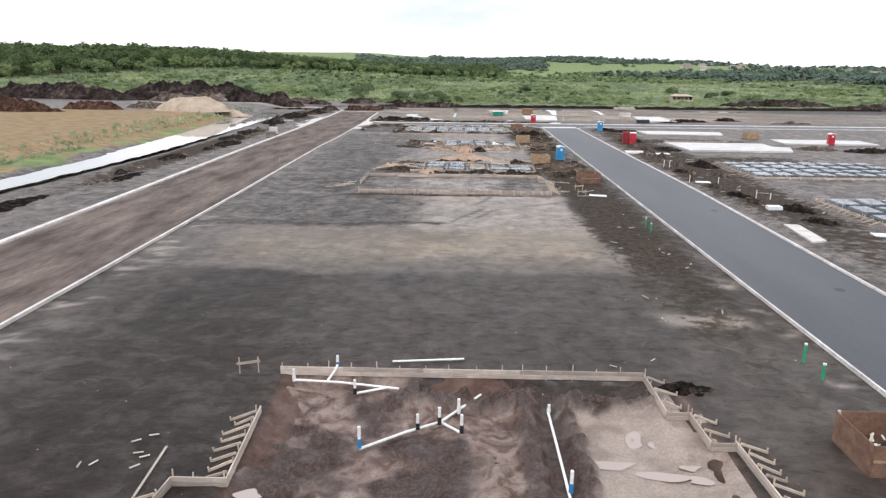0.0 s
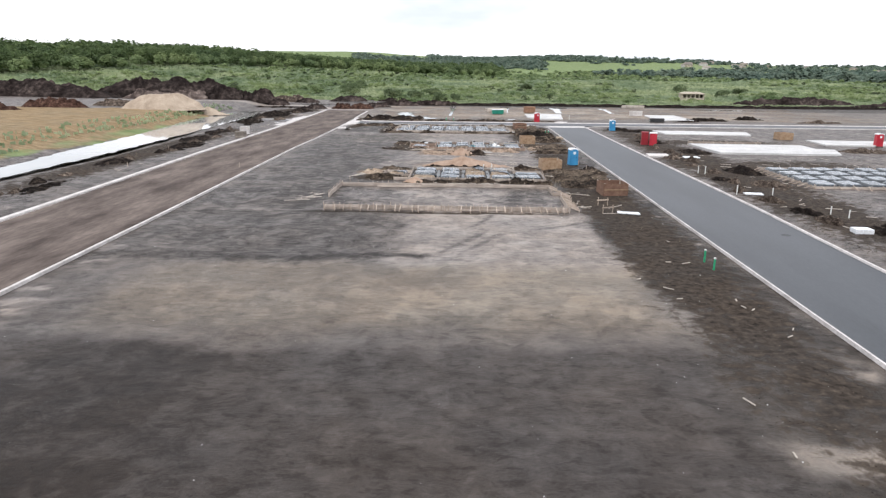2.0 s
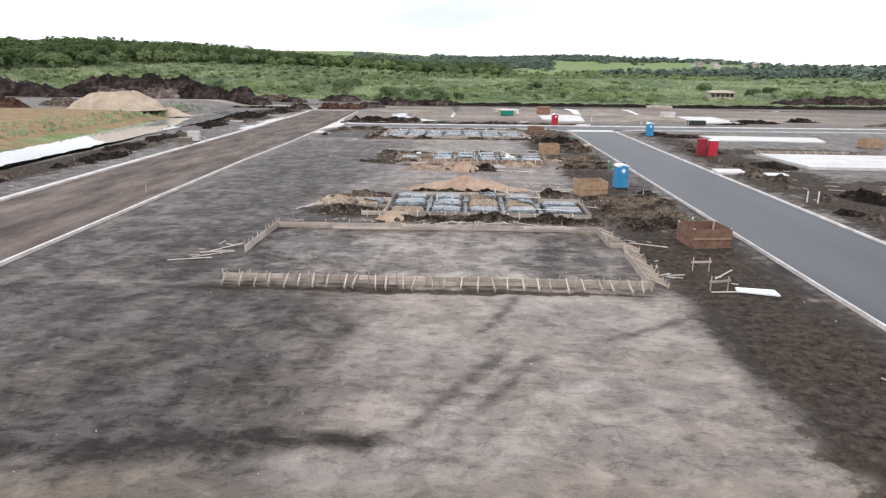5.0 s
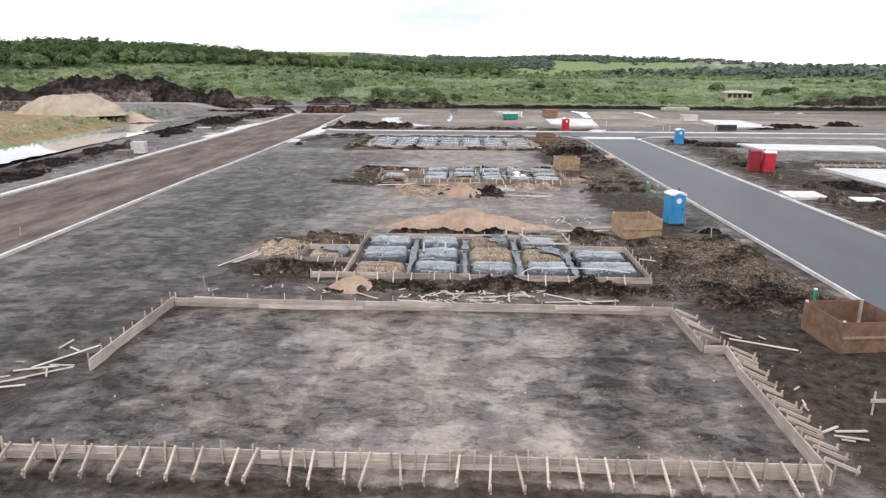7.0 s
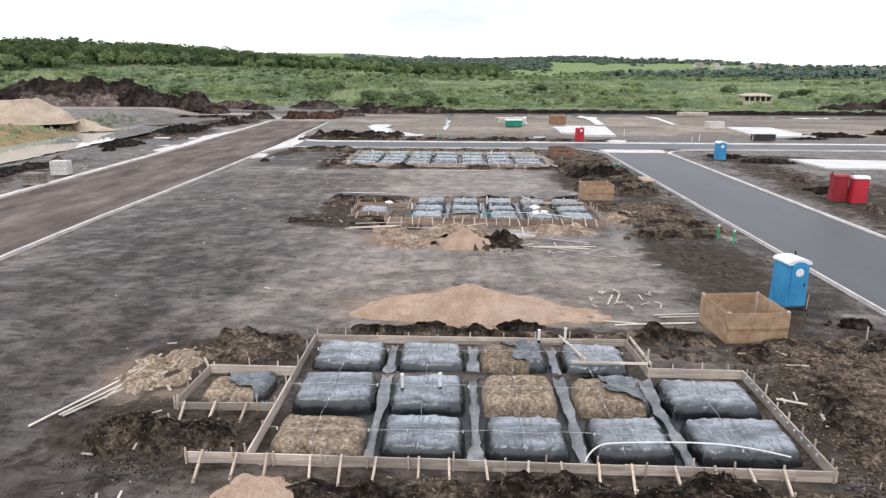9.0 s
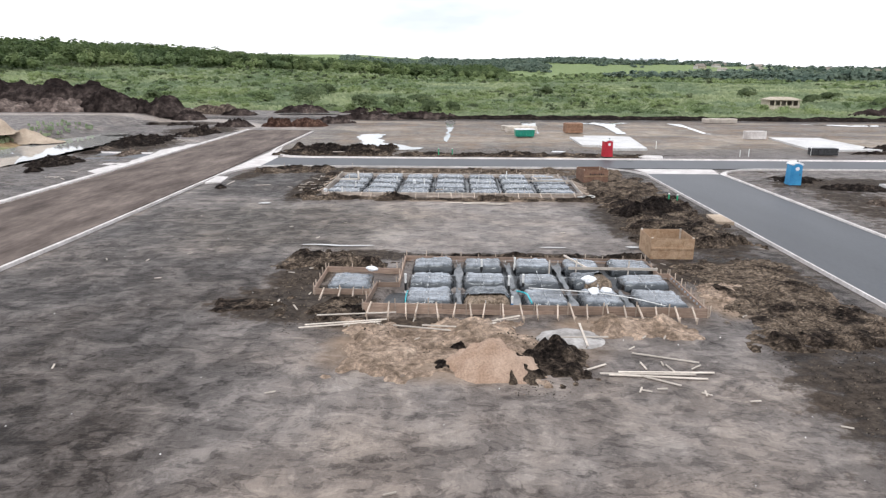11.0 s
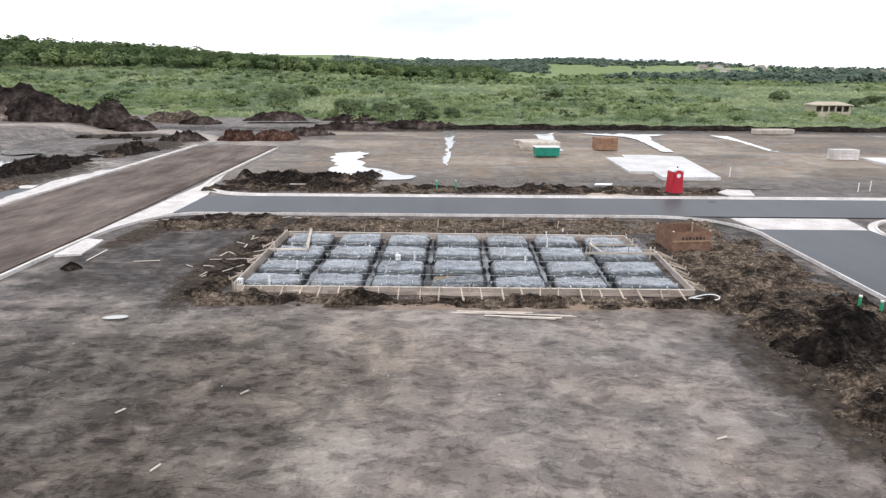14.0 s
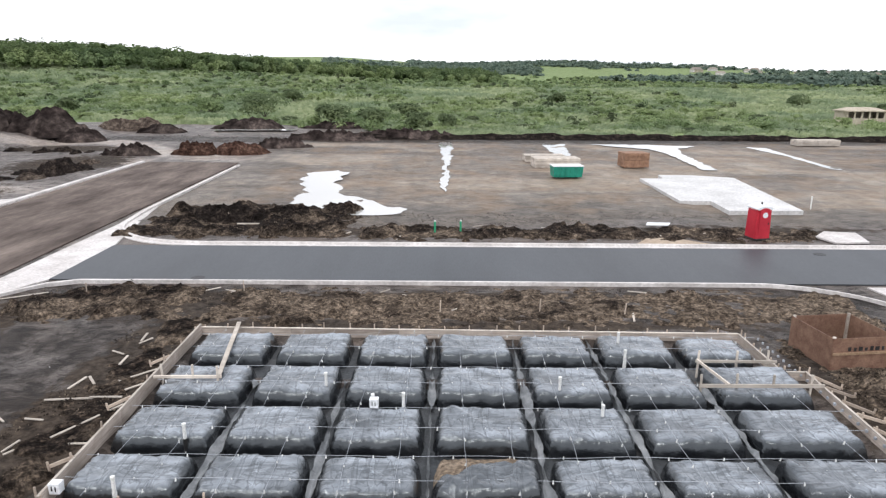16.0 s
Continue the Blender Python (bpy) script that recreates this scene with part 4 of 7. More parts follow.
formwork(
    "raw timber forms around a graded earth pad",
    [
        ((-10.6, 71.95), (10.9, 71.85), 0.46, 2, -1, 0.74, 0.74),
        ((-11.15, 77.2), (-11.1, 83.9), 0.50, 1, 1, 0, 0.8),
        ((-11.1, 83.9), (10.5, 83.7), 0.44, 2, 1, 0, 1.6),
        ((10.5, 83.7), (10.5, 79.75), 0.44, 1, 1, 0.8, 0.9),
        ((10.55, 79.7), (11.35, 79.7), 0.38, 2, 1, 0, 0.7),
        ((11.35, 79.7), (11.15, 77.6), 0.42, 1, 1, 0.5, 0.6),
        ((11.05, 77.9), (11.0, 71.6), 0.44, 1, 1, 0.5, 0.9),
    ],
)
formwork(
    "timber forms round plastic-covered slab pads beside a sand heap",
    [
        ((-6.1, 88.5), (10.9, 88.15), 0.34, 2, -1, 0.95, 1.2),
        ((-4.4, 88.5), (-4.35, 96.8), 0.36, 1, 1, 0, 1.4),
        ((-4.35, 96.8), (7.5, 96.75), 0.34, 2, 1, 0, 1.2),
        ((7.5, 96.75), (7.7, 94.2), 0.34, 1, 1, 0, 0.9),
        ((7.7, 94.2), (10.9, 94.15), 0.34, 2, 1, 0, 0.9),
        ((10.9, 94.15), (10.85, 88.15), 0.34, 1, 1, 0, 0.8),
        ((-7.55, 91.3), (-4.4, 91.4), 0.28, 1, -1, 0.9, 1.2),
        ((-7.55, 91.3), (-7.4, 93.95), 0.32, 1, 1, 0, 1.0),
        ((-7.4, 93.95), (-4.4, 93.9), 0.34, 1, 1, 0, 1.2),
    ],
)
formwork(
    "reddish timber forms round plastic-covered slab pads with a porch bay",
    [
        ((-4.1, 117.75), (11.1, 117.55), 0.48, 2, -1, 0.74, 1.5),
        ((-4.05, 117.75), (-3.85, 121.3), 0.36, 1, 1, 0, 1.0),
        ((-3.85, 121.3), (-2.75, 121.35), 0.30, 1, 1, 0, 0.9),
        ((-2.75, 121.35), (-2.8, 126.2), 0.36, 1, 1, 0, 1.2),
        ((-2.8, 126.2), (10.5, 125.95), 0.34, 2, 1, 0, 1.0),
        ((10.5, 125.95), (10.55, 123.2), 0.34, 1, 1, 0, 1.0),
        ((10.55, 123.2), (11.05, 123.2), 0.34, 1, 1, 0, 0.5),
        ((11.05, 123.2), (11.1, 117.6), 0.34, 1, 1, 0, 0.8),
        ((-6.75, 120.2), (-3.95, 120.2), 0.30, 1, -1, 0.8, 1.1),
        ((-6.75, 120.2), (-6.8, 123.8), 0.32, 1, 1, 0, 0.9),
        ((-6.8, 123.8), (-2.85, 123.6), 0.36, 1, 1, 0, 1.2),
    ],
    M_FORM_RED,
)
formwork(
    "pale timber forms round a large plastic-covered slab",
    [
        ((-11.5, 146.3), (10.7, 146.3), 0.40, 2, -1, 0.95, 1.9),
        ((-11.55, 146.3), (-11.75, 157.9), 0.50, 1, 1, 3.4, 1.6),
        ((-11.75, 157.95), (10.05, 157.6), 0.36, 2, 1, 0, 1.0),
        ((10.05, 157.6), (10.1, 154.0), 0.36, 1, 1, 0, 0.6),
        ((10.1, 154.0), (10.9, 154.0), 0.36, 1, 1, 0, 0.5),
        ((10.9, 154.0), (10.7, 146.3), 0.38, 1, 1, 0.9, 0.8),
    ],
    cap=M_PINE,
)


# ---- pads of fill under plastic sheeting ----
def pad_mesh(w, d, h, mat, seed, rough=0.05, nu=52, nv=40, torn=0, lift=0.0):
    """A flat-topped mound with rounded shoulders and a draped skin, centred on the origin; torn +1, -1, 2 or 3 leaves a ragged part of the skin at one side, the back or the front."""
    ease = lambda n: 0.7 * (0.5 - 0.5 * np.cos(np.pi * np.linspace(0, 1, n))) + 0.3 * np.linspace(0, 1, n)
    u, v = np.meshgrid(ease(nu), ease(nv))
    x, y = (u - 0.5) * w, (v - 0.5) * d
    dx, dy = np.minimum(u, 1 - u) * w, np.minimum(v, 1 - v) * d
    edge = np.minimum(dx, dy) - 0.12 * np.clip(1 - np.hypot(dx, dy) / 0.5, 0, 1)
    tang = np.where(dx < dy, y, x)
    pleat = 1 - np.abs(2 * fbm(tang + seed, edge * 0.25 + seed * 2, 0.34, 2, seed + 2) - 1)
    wave = 0.38 + 0.22 * (pleat - 0.6) + 0.14 * (fbm(x, y, 1.1, 2, seed + 8) - 0.5)
    prof = (1 - (1 - np.clip(edge / wave, 0, 1)) ** 2.4) ** (1 / 2.0)
    sag = (fbm(x + seed, y + seed * 3, 1.3, 2, seed) - 0.5) * rough * 1.5
    lean = rough * 1.2 * (x / w * math.sin(seed) + y / d * math.cos(seed * 1.7))
    turn = seed * 0.9
    fx, fy = x * math.cos(turn) + y * math.sin(turn), -x * math.sin(turn) + y * math.cos(turn)
    fold = 1 - np.abs(2 * fbm(fx * 0.22 + seed, fy * 0.9 - seed, 0.55, 1, seed + 12) - 1)
    cross = 1 - np.abs(2 * fbm(fx * 0.8 + seed, fy * 0.25, 0.6, 1, seed + 14) - 1)
    soft = 1.0 if rough < 0.07 else 0.35
    z = h * prof + (sag + lean) * prof + (np.clip(fold - 0.78, 0, 1) * 0.22 + np.clip(cross - 0.84, 0, 1) * 0.22) * soft * np.clip(prof * 1.5, 0, 1)
    if rough > 0.07:
        z = z + (fbm(x, y, 0.22, 2, seed + 5) - 0.5) * 0.07 * prof
    z = z + lift * (0.3 + 1.6 * fbm(x, y, 0.35, 2, seed + 6))
    out = 1 + 0.03 * (fbm(x * 3, y * 3, 1.2, 2, seed + 9) - 0.5)
    verts = np.stack([(x * out).ravel(), (y * out).ravel(), z.ravel()], 1)
    i = np.arange((nu - 1) * (nv - 1))
    a = (i // (nu - 1)) * nu + i % (nu - 1)
    # mask of the painted sky reflection: flat tops only, weaker in the folds
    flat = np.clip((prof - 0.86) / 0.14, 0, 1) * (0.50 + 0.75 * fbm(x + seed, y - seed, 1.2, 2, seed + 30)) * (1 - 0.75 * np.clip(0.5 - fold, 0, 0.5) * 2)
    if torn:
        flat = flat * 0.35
        gap = (1.7 * y / d + 0.3 + 0.9 * (fbm(x, y, 0.9, 3, seed + 21) - 0.5)).ravel() if torn == 2 else (0.14 - 1.5 * y / d + 0.5 * x / w + 0.7 * (fbm(x, y, 0.9, 3, seed + 21) - 0.5)).ravel() if torn == 3 else (torn * x / w + 0.55 * y / d + 0.9 * (fbm(x, y, 1.1, 3, seed + 21) - 0.5)).ravel()
        a = a[gap[a] > -0.02]
    me = from_arrays("pad", verts, np.stack([a, a + 1, a + nu + 1, a + nu], 1), mat, True)
    at = me.attributes.new("painted_top_sheen", "FLOAT", "POINT")
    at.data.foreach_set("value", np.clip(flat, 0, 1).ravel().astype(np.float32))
    return me


def pads(cols, rows, special, group, h=0.36, skip=(), base=-0.32, nu=52, nv=40):
    k = 0
    for j, (y0, y1) in enumerate(rows):
        for i, (x0, x1) in enumerate(cols):
            k += 1
            if (i, j) in skip:
                continue
            w, d = x1 - x0 - (0.26 if y0 < 140 else 0.10), y1 - y0 - 0.34
            seed = 3 + k * 7 + int(rows[0][0])
            kind = special.get((i, j), "sheet")
            at = pose((x0 + x1) / 2, (y0 + y1) / 2, base, rz=rnd.uniform(-1.5, 1.5))
            hh = (h - base) * rnd.uniform(0.95, 1.05)
            if kind == "sheet":
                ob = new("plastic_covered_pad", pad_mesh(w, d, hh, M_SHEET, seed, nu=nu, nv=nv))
                tagged(ob, "creased black plastic sheet over a raised fill pad", "slab pad", group)
            elif kind == "soil":
                ob = new("fill_pad", pad_mesh(w, d, hh, M_FILL, seed, 0.09))
                tagged(ob, "bare sandy fill pad between plastic-covered ones", "slab pad", group)
            else:
                ob = thing("torn_pad", "sandy fill pad with its black plastic torn back", "slab pad", group=group)
                part("mound", pad_mesh(w - 0.03, d - 0.03, hh, M_FILL, seed, 0.09), None, ob)
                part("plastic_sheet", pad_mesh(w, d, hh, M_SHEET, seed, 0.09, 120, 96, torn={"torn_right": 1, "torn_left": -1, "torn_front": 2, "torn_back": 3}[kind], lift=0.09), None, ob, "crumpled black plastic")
            ob.matrix_basis = at


def underlay(x0, y0, x1, y1, gaps=(), name="ground_sheet"):
    """The wet plastic-lined trench floor between the pads, with pale strips of dusty sheet along some trenches."""
    nx, ny = int((x1 - x0) * 5), int((y1 - y0) * 5)
    X, Y = np.meshgrid(np.linspace(x0, x1, nx), np.linspace(y0, y1, ny))
    Z = -0.17 + 0.12 * (fbm(X, Y, 0.8, 3, int(y0)) - 0.4)
    i = np.arange((nx - 1) * (ny - 1))
    a = (i // (nx - 1)) * nx + i % (nx - 1)
    ob = new(name, from_arrays(name, np.stack([X.ravel(), Y.ravel(), Z.ravel()], 1), np.stack([a, a + 1, a + nx + 1, a + nx], 1), M_LINER, True))
    tagged(ob, "muddy black plastic lining the trenches between pads", "plastic sheet", "trench linings")
    for g in gaps:
        n = int((y1 - y0) / 0.16)
        t = np.linspace(0, 1, n)
        yy = y0 + 0.1 + t * (y1 - y0 - 0.2)
        mid = g + 0.09 * (fbm(yy, yy * 0 + g, 1.1, 2, 31) - 0.5)
        half = (0.12 if y0 < 140 else 0.03) + 0.30 * np.clip(fbm(yy, yy * 0 + g * 3, 1.1, 2, 33) - 0.38, 0, 1) + 0.10 * (fbm(yy, yy * 0 + g * 7, 0.25, 2, 39) - 0.5)
        S = np.linspace(-1, 1, 5)
        V = np.stack([(mid[:, None] + half[:, None] * S), yy[:, None] + 0 * S, -0.06 + 0.10 * np.abs(S) + 0.16 * (fbm(yy[:, None] * 2, S + g, 0.5, 2, 35) - 0.5)], -1).reshape(-1, 3)
        k = np.arange((n - 1) * 4)
        q = (k // 4) * 5 + k % 4
        part("loose_strip", from_arrays("loose_strip", V, np.stack([q, q + 1, q + 6, q + 5], 1), M_PALESHEET, True), None, ob, "dusty grey plastic strip")


C3 = [(-4.2, -1.3), (-1.15, 1.55), (1.8, 4.45), (4.7, 7.3), (7.5, 10.7)]
R3 = [(88.65, 91.05), (91.2, 93.75), (94.0, 96.55)]
pads(C3, R3, {(0, 0): "soil", (2, 1): "soil", (2, 2): "torn_right", (3, 1): "torn_right"}, "pads of the slab beside the sand heap", skip={(4, 2)})
pads([(-7.2, -4.7)], [(91.6, 93.7)], {(0, 0): "torn_right"}, "pads of the slab beside the sand heap", 0.26, base=-0.1)
underlay(-4.3, 88.6, 10.75, 94.05, (-1.22, 1.68, 4.58, 7.4))
underlay(-4.3, 94.05, 7.45, 96.65, (-1.22, 1.68, 4.58))
C4 = [(-2.5, 0.1), (0.25, 2.75), (3.0, 5.4), (5.6, 7.95), (8.05, 10.75)]
R4 = [(117.95, 120.6), (120.85, 123.2), (123.75, 126.0)]
pads(C4, R4, {(1, 0): "torn_front", (3, 1): "torn_left"}, "pads of the slab with a porch bay", 0.38)
pads([(-6.5, -4.0)], [(120.5, 123.4)], {}, "pads of the slab with a porch bay", 0.2, base=-0.1)
underlay(-3.7, 117.85, 11.0, 121.3, (0.18, 2.88, 5.5, 8.0))
underlay(-2.7, 121.3, 10.45, 126.1, (0.18, 2.88, 5.5))
C5 = [(-11.45, -8.35), (-8.2, -5.3), (-5.15, -2.3), (-2.15, 0.85), (1.0, 3.85), (4.0, 6.95), (7.1, 10.4)]
R5 = [(146.45, 148.75), (148.95, 151.55), (151.8, 154.6), (154.9, 157.55)]
pads(C5, R5, {(3, 0): "torn_back"}, "pads of the large slab by the cross street", 0.4, skip={(6, 3)})
pads([(7.1, 9.8)], [(154.9, 157.4)], {}, "pads of the large slab by the cross street", 0.4)
underlay(-11.45, 146.4, 10.65, 153.9, (-8.27, -5.22, -2.22, 0.92, 3.92, 7.02))
underlay(-11.6, 153.9, 10.0, 157.75, (-2.22, 0.92, 3.92))


# ---- raised rails of the large slab and the porch slab ----
def rail_frame(label, rails, posts):
    root = thing("rail_frame", label, "formwork", group="raised form rails")
    for a, b, w, h in rails:
        bm = bmesh.new()
        beam(bm, a, b, w, h)
        part("rail", bm, M_PINE, root)
    for x, y in posts:
        bm = bmesh.new()
        block(bm, (0.06, 0.06, 1.15), (x, y, -0.25), (rnd.uniform(-2, 2), rnd.uniform(-2, 2), 0))
        part("post", bm, M_PINE, root)


rail_frame("pale plank laid slantwise over the covered pads", [((-9.4, 153.0, 0.5), (-10.2, 158.0, 0.52), 0.16, 0.045), ((-11.6, 153.0, 0.42), (-9.3, 153.0, 0.44), 0.07, 0.09)], [(-11.3, 153.06), (-10.3, 153.06), (-9.4, 152.93)])
rail_frame("pale timber step-down rails over the covered pads", [((6.6, 152.5, 0.46), (10.75, 152.55, 0.46), 0.045, 0.12), ((7.2, 154.5, 0.46), (10.1, 154.5, 0.46), 0.045, 0.10), ((7.25, 154.5, 0.5), (7.6, 152.5, 0.5), 0.05, 0.1)], [(6.7, 152.58), (7.9, 152.6), (9.1, 152.6), (10.3, 152.6), (7.3, 154.55), (8.7, 154.57), (9.8, 154.57)])
rail_frame("dark timber rail across the porch slab pads", [((5.9, 123.45, 0.40), (10.5, 123.4, 0.40), 0.045, 0.14), ((6.05, 126.0, 0.42), (6.9, 123.5, 0.42), 0.045, 0.09)], [(6.3, 123.52), (9.0, 123.5), (4.9, 123.4)])
rail_frame("timber step-down rails at the corner of the covered slab", [((5.0, 96.75, 0.36), (5.6, 94.6, 0.36), 0.05, 0.09), ((7.65, 96.7, 0.36), (7.8, 94.3, 0.36), 0.045, 0.1), ((5.1, 94.4, 0.36), (7.7, 94.35, 0.36), 0.045, 0.08)], [(5.5, 94.5), (7.7, 94.45)])


# ---- tendons with their little chairs on the pads ----
def strand(bm, pts, r):
    """One unbroken three-sided cable through the points, which run on level ground."""
    d = (pts[-1] - pts[0]).normalized()
    side = Vector((-d.y, d.x, 0)) * r
    rings = [[bm.verts.new(p + side - Vector((0, 0, r * 0.6))), bm.verts.new(p - side - Vector((0, 0, r * 0.6))), bm.verts.new(p + Vector((0, 0, r * 1.1)))] for p in pts]
    for u, v in zip(rings, rings[1:]):
        for k in range(3):
            bm.faces.new((u[k], u[(k + 1) % 3], v[(k + 1) % 3], v[k]))
    bm.faces.new(rings[0][::-1])
    bm.faces.new(rings[-1])


def tendons(xs, ys, x0, x1, y0, y1, edge, label):
    root = thing("tendon_grid", label, "cable", group="slab tendons")
    for x in xs:
        bm = bmesh.new()
        n = 14
        pts = [Vector((x + 0.02 * math.sin(k * 1.7 + x), y0 + (y1 - y0) * k / n, 0.43 + 0.03 * math.sin(k * 2.1 + x))) for k in range(n + 1)]
        strand(bm, pts, 0.006)
        part("tendon", bm, M_CABLE, root)
    for y in ys:
        bm = bmesh.new()
        n = 18
        pts = [Vector((x0 + (x1 - x0) * k / n, y + 0.02 * math.sin(k * 1.3 + y), 0.43 + 0.03 * math.sin(k * 1.9 + y))) for k in range(n + 1)]
        strand(bm, pts, 0.006)
        part("tendon", bm, M_CABLE, root)
    bm_chairs = bm = bmesh.new()
    for x in xs:
        y = y0 + 0.3
        while y < y1:
            tube(bm, (x + rnd.uniform(-0.03, 0.03), y, 0.36), (x, y, 0.45), 0.026, 5, 0.012)
            y += rnd.uniform(1.0, 1.6)
    for y in ys:
        x = x0 + 0.3
        while x < x1:
            tube(bm, (x, y + rnd.uniform(-0.03, 0.03), 0.36), (x, y, 0.45), 0.026, 5, 0.012)
            x += rnd.uniform(1.0, 1.6)
    for y in np.arange(y0 + 0.4, y1 - 0.2, 0.42):
        bm = bmesh.new()
        block(bm, (0.06, 0.07, 0.08), (edge, float(y), 0.20), (0, 0, rnd.uniform(-12, 12)))
        part("anchor", bm, M_CABLE, root, "pale plastic tendon anchor")
    tagged(part("spacer_chair", bm_chairs, M_PVC, root, "small white plastic chairs"), kind="stuff")


tendons([-10.6, -9.2, -7.4, -6.2, -4.4, -3.0, -1.2, 0.1, 1.8, 3.2, 4.8, 6.2, 8.2, 9.5], [147.2, 148.3, 149.8, 151.0, 152.8, 154.0, 155.8, 157.0], -11.4, 10.4, 146.4, 157.6, 10.72, "pale tendon cables strung over the large slab")
tendons([-2.8, 0.1, 3.0, 5.6, 8.8], [89.6, 92.4, 95.2], -4.2, 7.3, 88.6, 94.0, 10.79, "pale tendon cables over the slab by the sand heap")
tendons([-1.3, 1.4, 4.2, 6.9, 9.2], [119.2, 122.0, 124.9], -2.4, 10.6, 117.9, 123.0, 10.97, "pale tendon cables over the slab with a porch bay")


# ---- portable toilets ----
def portable_toilet(x, y, turn, body, roof, label, group="portable toilets"):
    root = thing("portable_toilet", label, "portable toilet", (x, y, 0.02), turn, group)
    bm = bmesh.new()
    block(bm, (1.2, 1.2, 0.1), (0, 0, 0), taper=0.96)
    for s in (-0.4, 0.4):
        block(bm, (0.1, 1.3, 0.07), (s, 0, -0.02))
    part("skid_base", bm, M_BLACK, root)
    bm = bmesh.new()
    block(bm, (1.12, 1.12, 1.95), (0, 0, 0.1), taper=0.94)
    bmesh.ops.bevel(bm, geom=[e for e in bm.edges if abs(e.verts[0].co.z - e.verts[1].co.z) > 1], offset=0.07, segments=3, affect="EDGES")
    cabin = part("cabin", bm, body, root)
    for s in (-1, 1):
        for k in range(5):
            bm = bmesh.new()
            block(bm, (0.03, 0.08, 1.45), (s * 0.548, -0.36 + 0.18 * k, 0.25), (0, -s * 1.0, 0))
            part("rib", bm, body, cabin)
    bm = bmesh.new()
    block(bm, (0.74, 0.035, 1.78), (0, -0.553, 0.16), (1.2, 0, 0))
    arcs = [bm.verts.new((0.37 * math.cos(radians(a)), -0.575, 1.93 + 0.2 * math.sin(radians(a)))) for a in range(0, 181, 15)]
    arcs2 = [bm.verts.new((v.co.x, -0.535, v.co.z)) for v in arcs]
    bm.faces.new(arcs)
    for k in range(len(arcs) - 1):
        bm.faces.new((arcs[k], arcs2[k], arcs2[k + 1], arcs[k + 1]))
    door = part("door", bm, body, root)
    bm = bmesh.new()
    block(bm, (0.05, 0.05, 0.16), (0.29, -0.595, 1.02))
    part("door_handle", bm, M_BLACK, door, "black door handle")
    bm = bmesh.new()
    tube(bm, (0, -0.56, 1.66), (0, -0.615, 1.66), 0.19, 20)
    part("door_badge", bm, M_ROOFWHITE, door, "round white badge")
    bm = bmesh.new()
    n = 10
    rows = []
    for k in range(n + 1):
        a = math.pi * k / n
        xx, zz = -0.57 * math.cos(a), 2.04 + 0.20 * math.sin(a) ** 0.8
        rows.append([bm.verts.new((xx, yy, zz)) for yy in (-0.57, 0.57)] + [bm.verts.new((xx, yy, 2.0)) for yy in (0.57, -0.57)])
    for a, b in zip(rows, rows[1:]):
        for q in range(4):
            bm.faces.new((a[q], b[q], b[(q + 1) % 4], a[(q + 1) % 4]))
    part("roof", bm, roof, root, "domed translucent white roof" if roof is M_ROOFWHITE else "")
    bm = bmesh.new()
    tube(bm, (0.42, 0.42, 2.0), (0.42, 0.42, 2.36), 0.05, 10)
    part("vent_pipe", bm, M_BLACK, root)
    return root


portable_toilet(15.95, 101.9, 10, M_BLUE, M_ROOFWHITE, "blue plastic portable toilet with a white roof on bare soil")
portable_toilet(32.1, 154.2, 0, M_BLUE, M_ROOFWHITE, "blue plastic portable toilet beside the street corner")
portable_toilet(33.0, 126.9, 82, M_RED, M_ROOFWHITE, "red plastic portable toilet with a white roof")
portable_toilet(31.85, 127.7, 82, M_DARKRED, M_DARKRED, "dark red plastic portable toilet")
portable_toilet(18.95, 175.75, 12, M_RED, M_ROOFWHITE, "red plastic portable toilet beside the cross street")
portable_toilet(71.2, 129.4, -6, M_RED, M_ROOFWHITE, "red plastic portable toilet on a far lot")


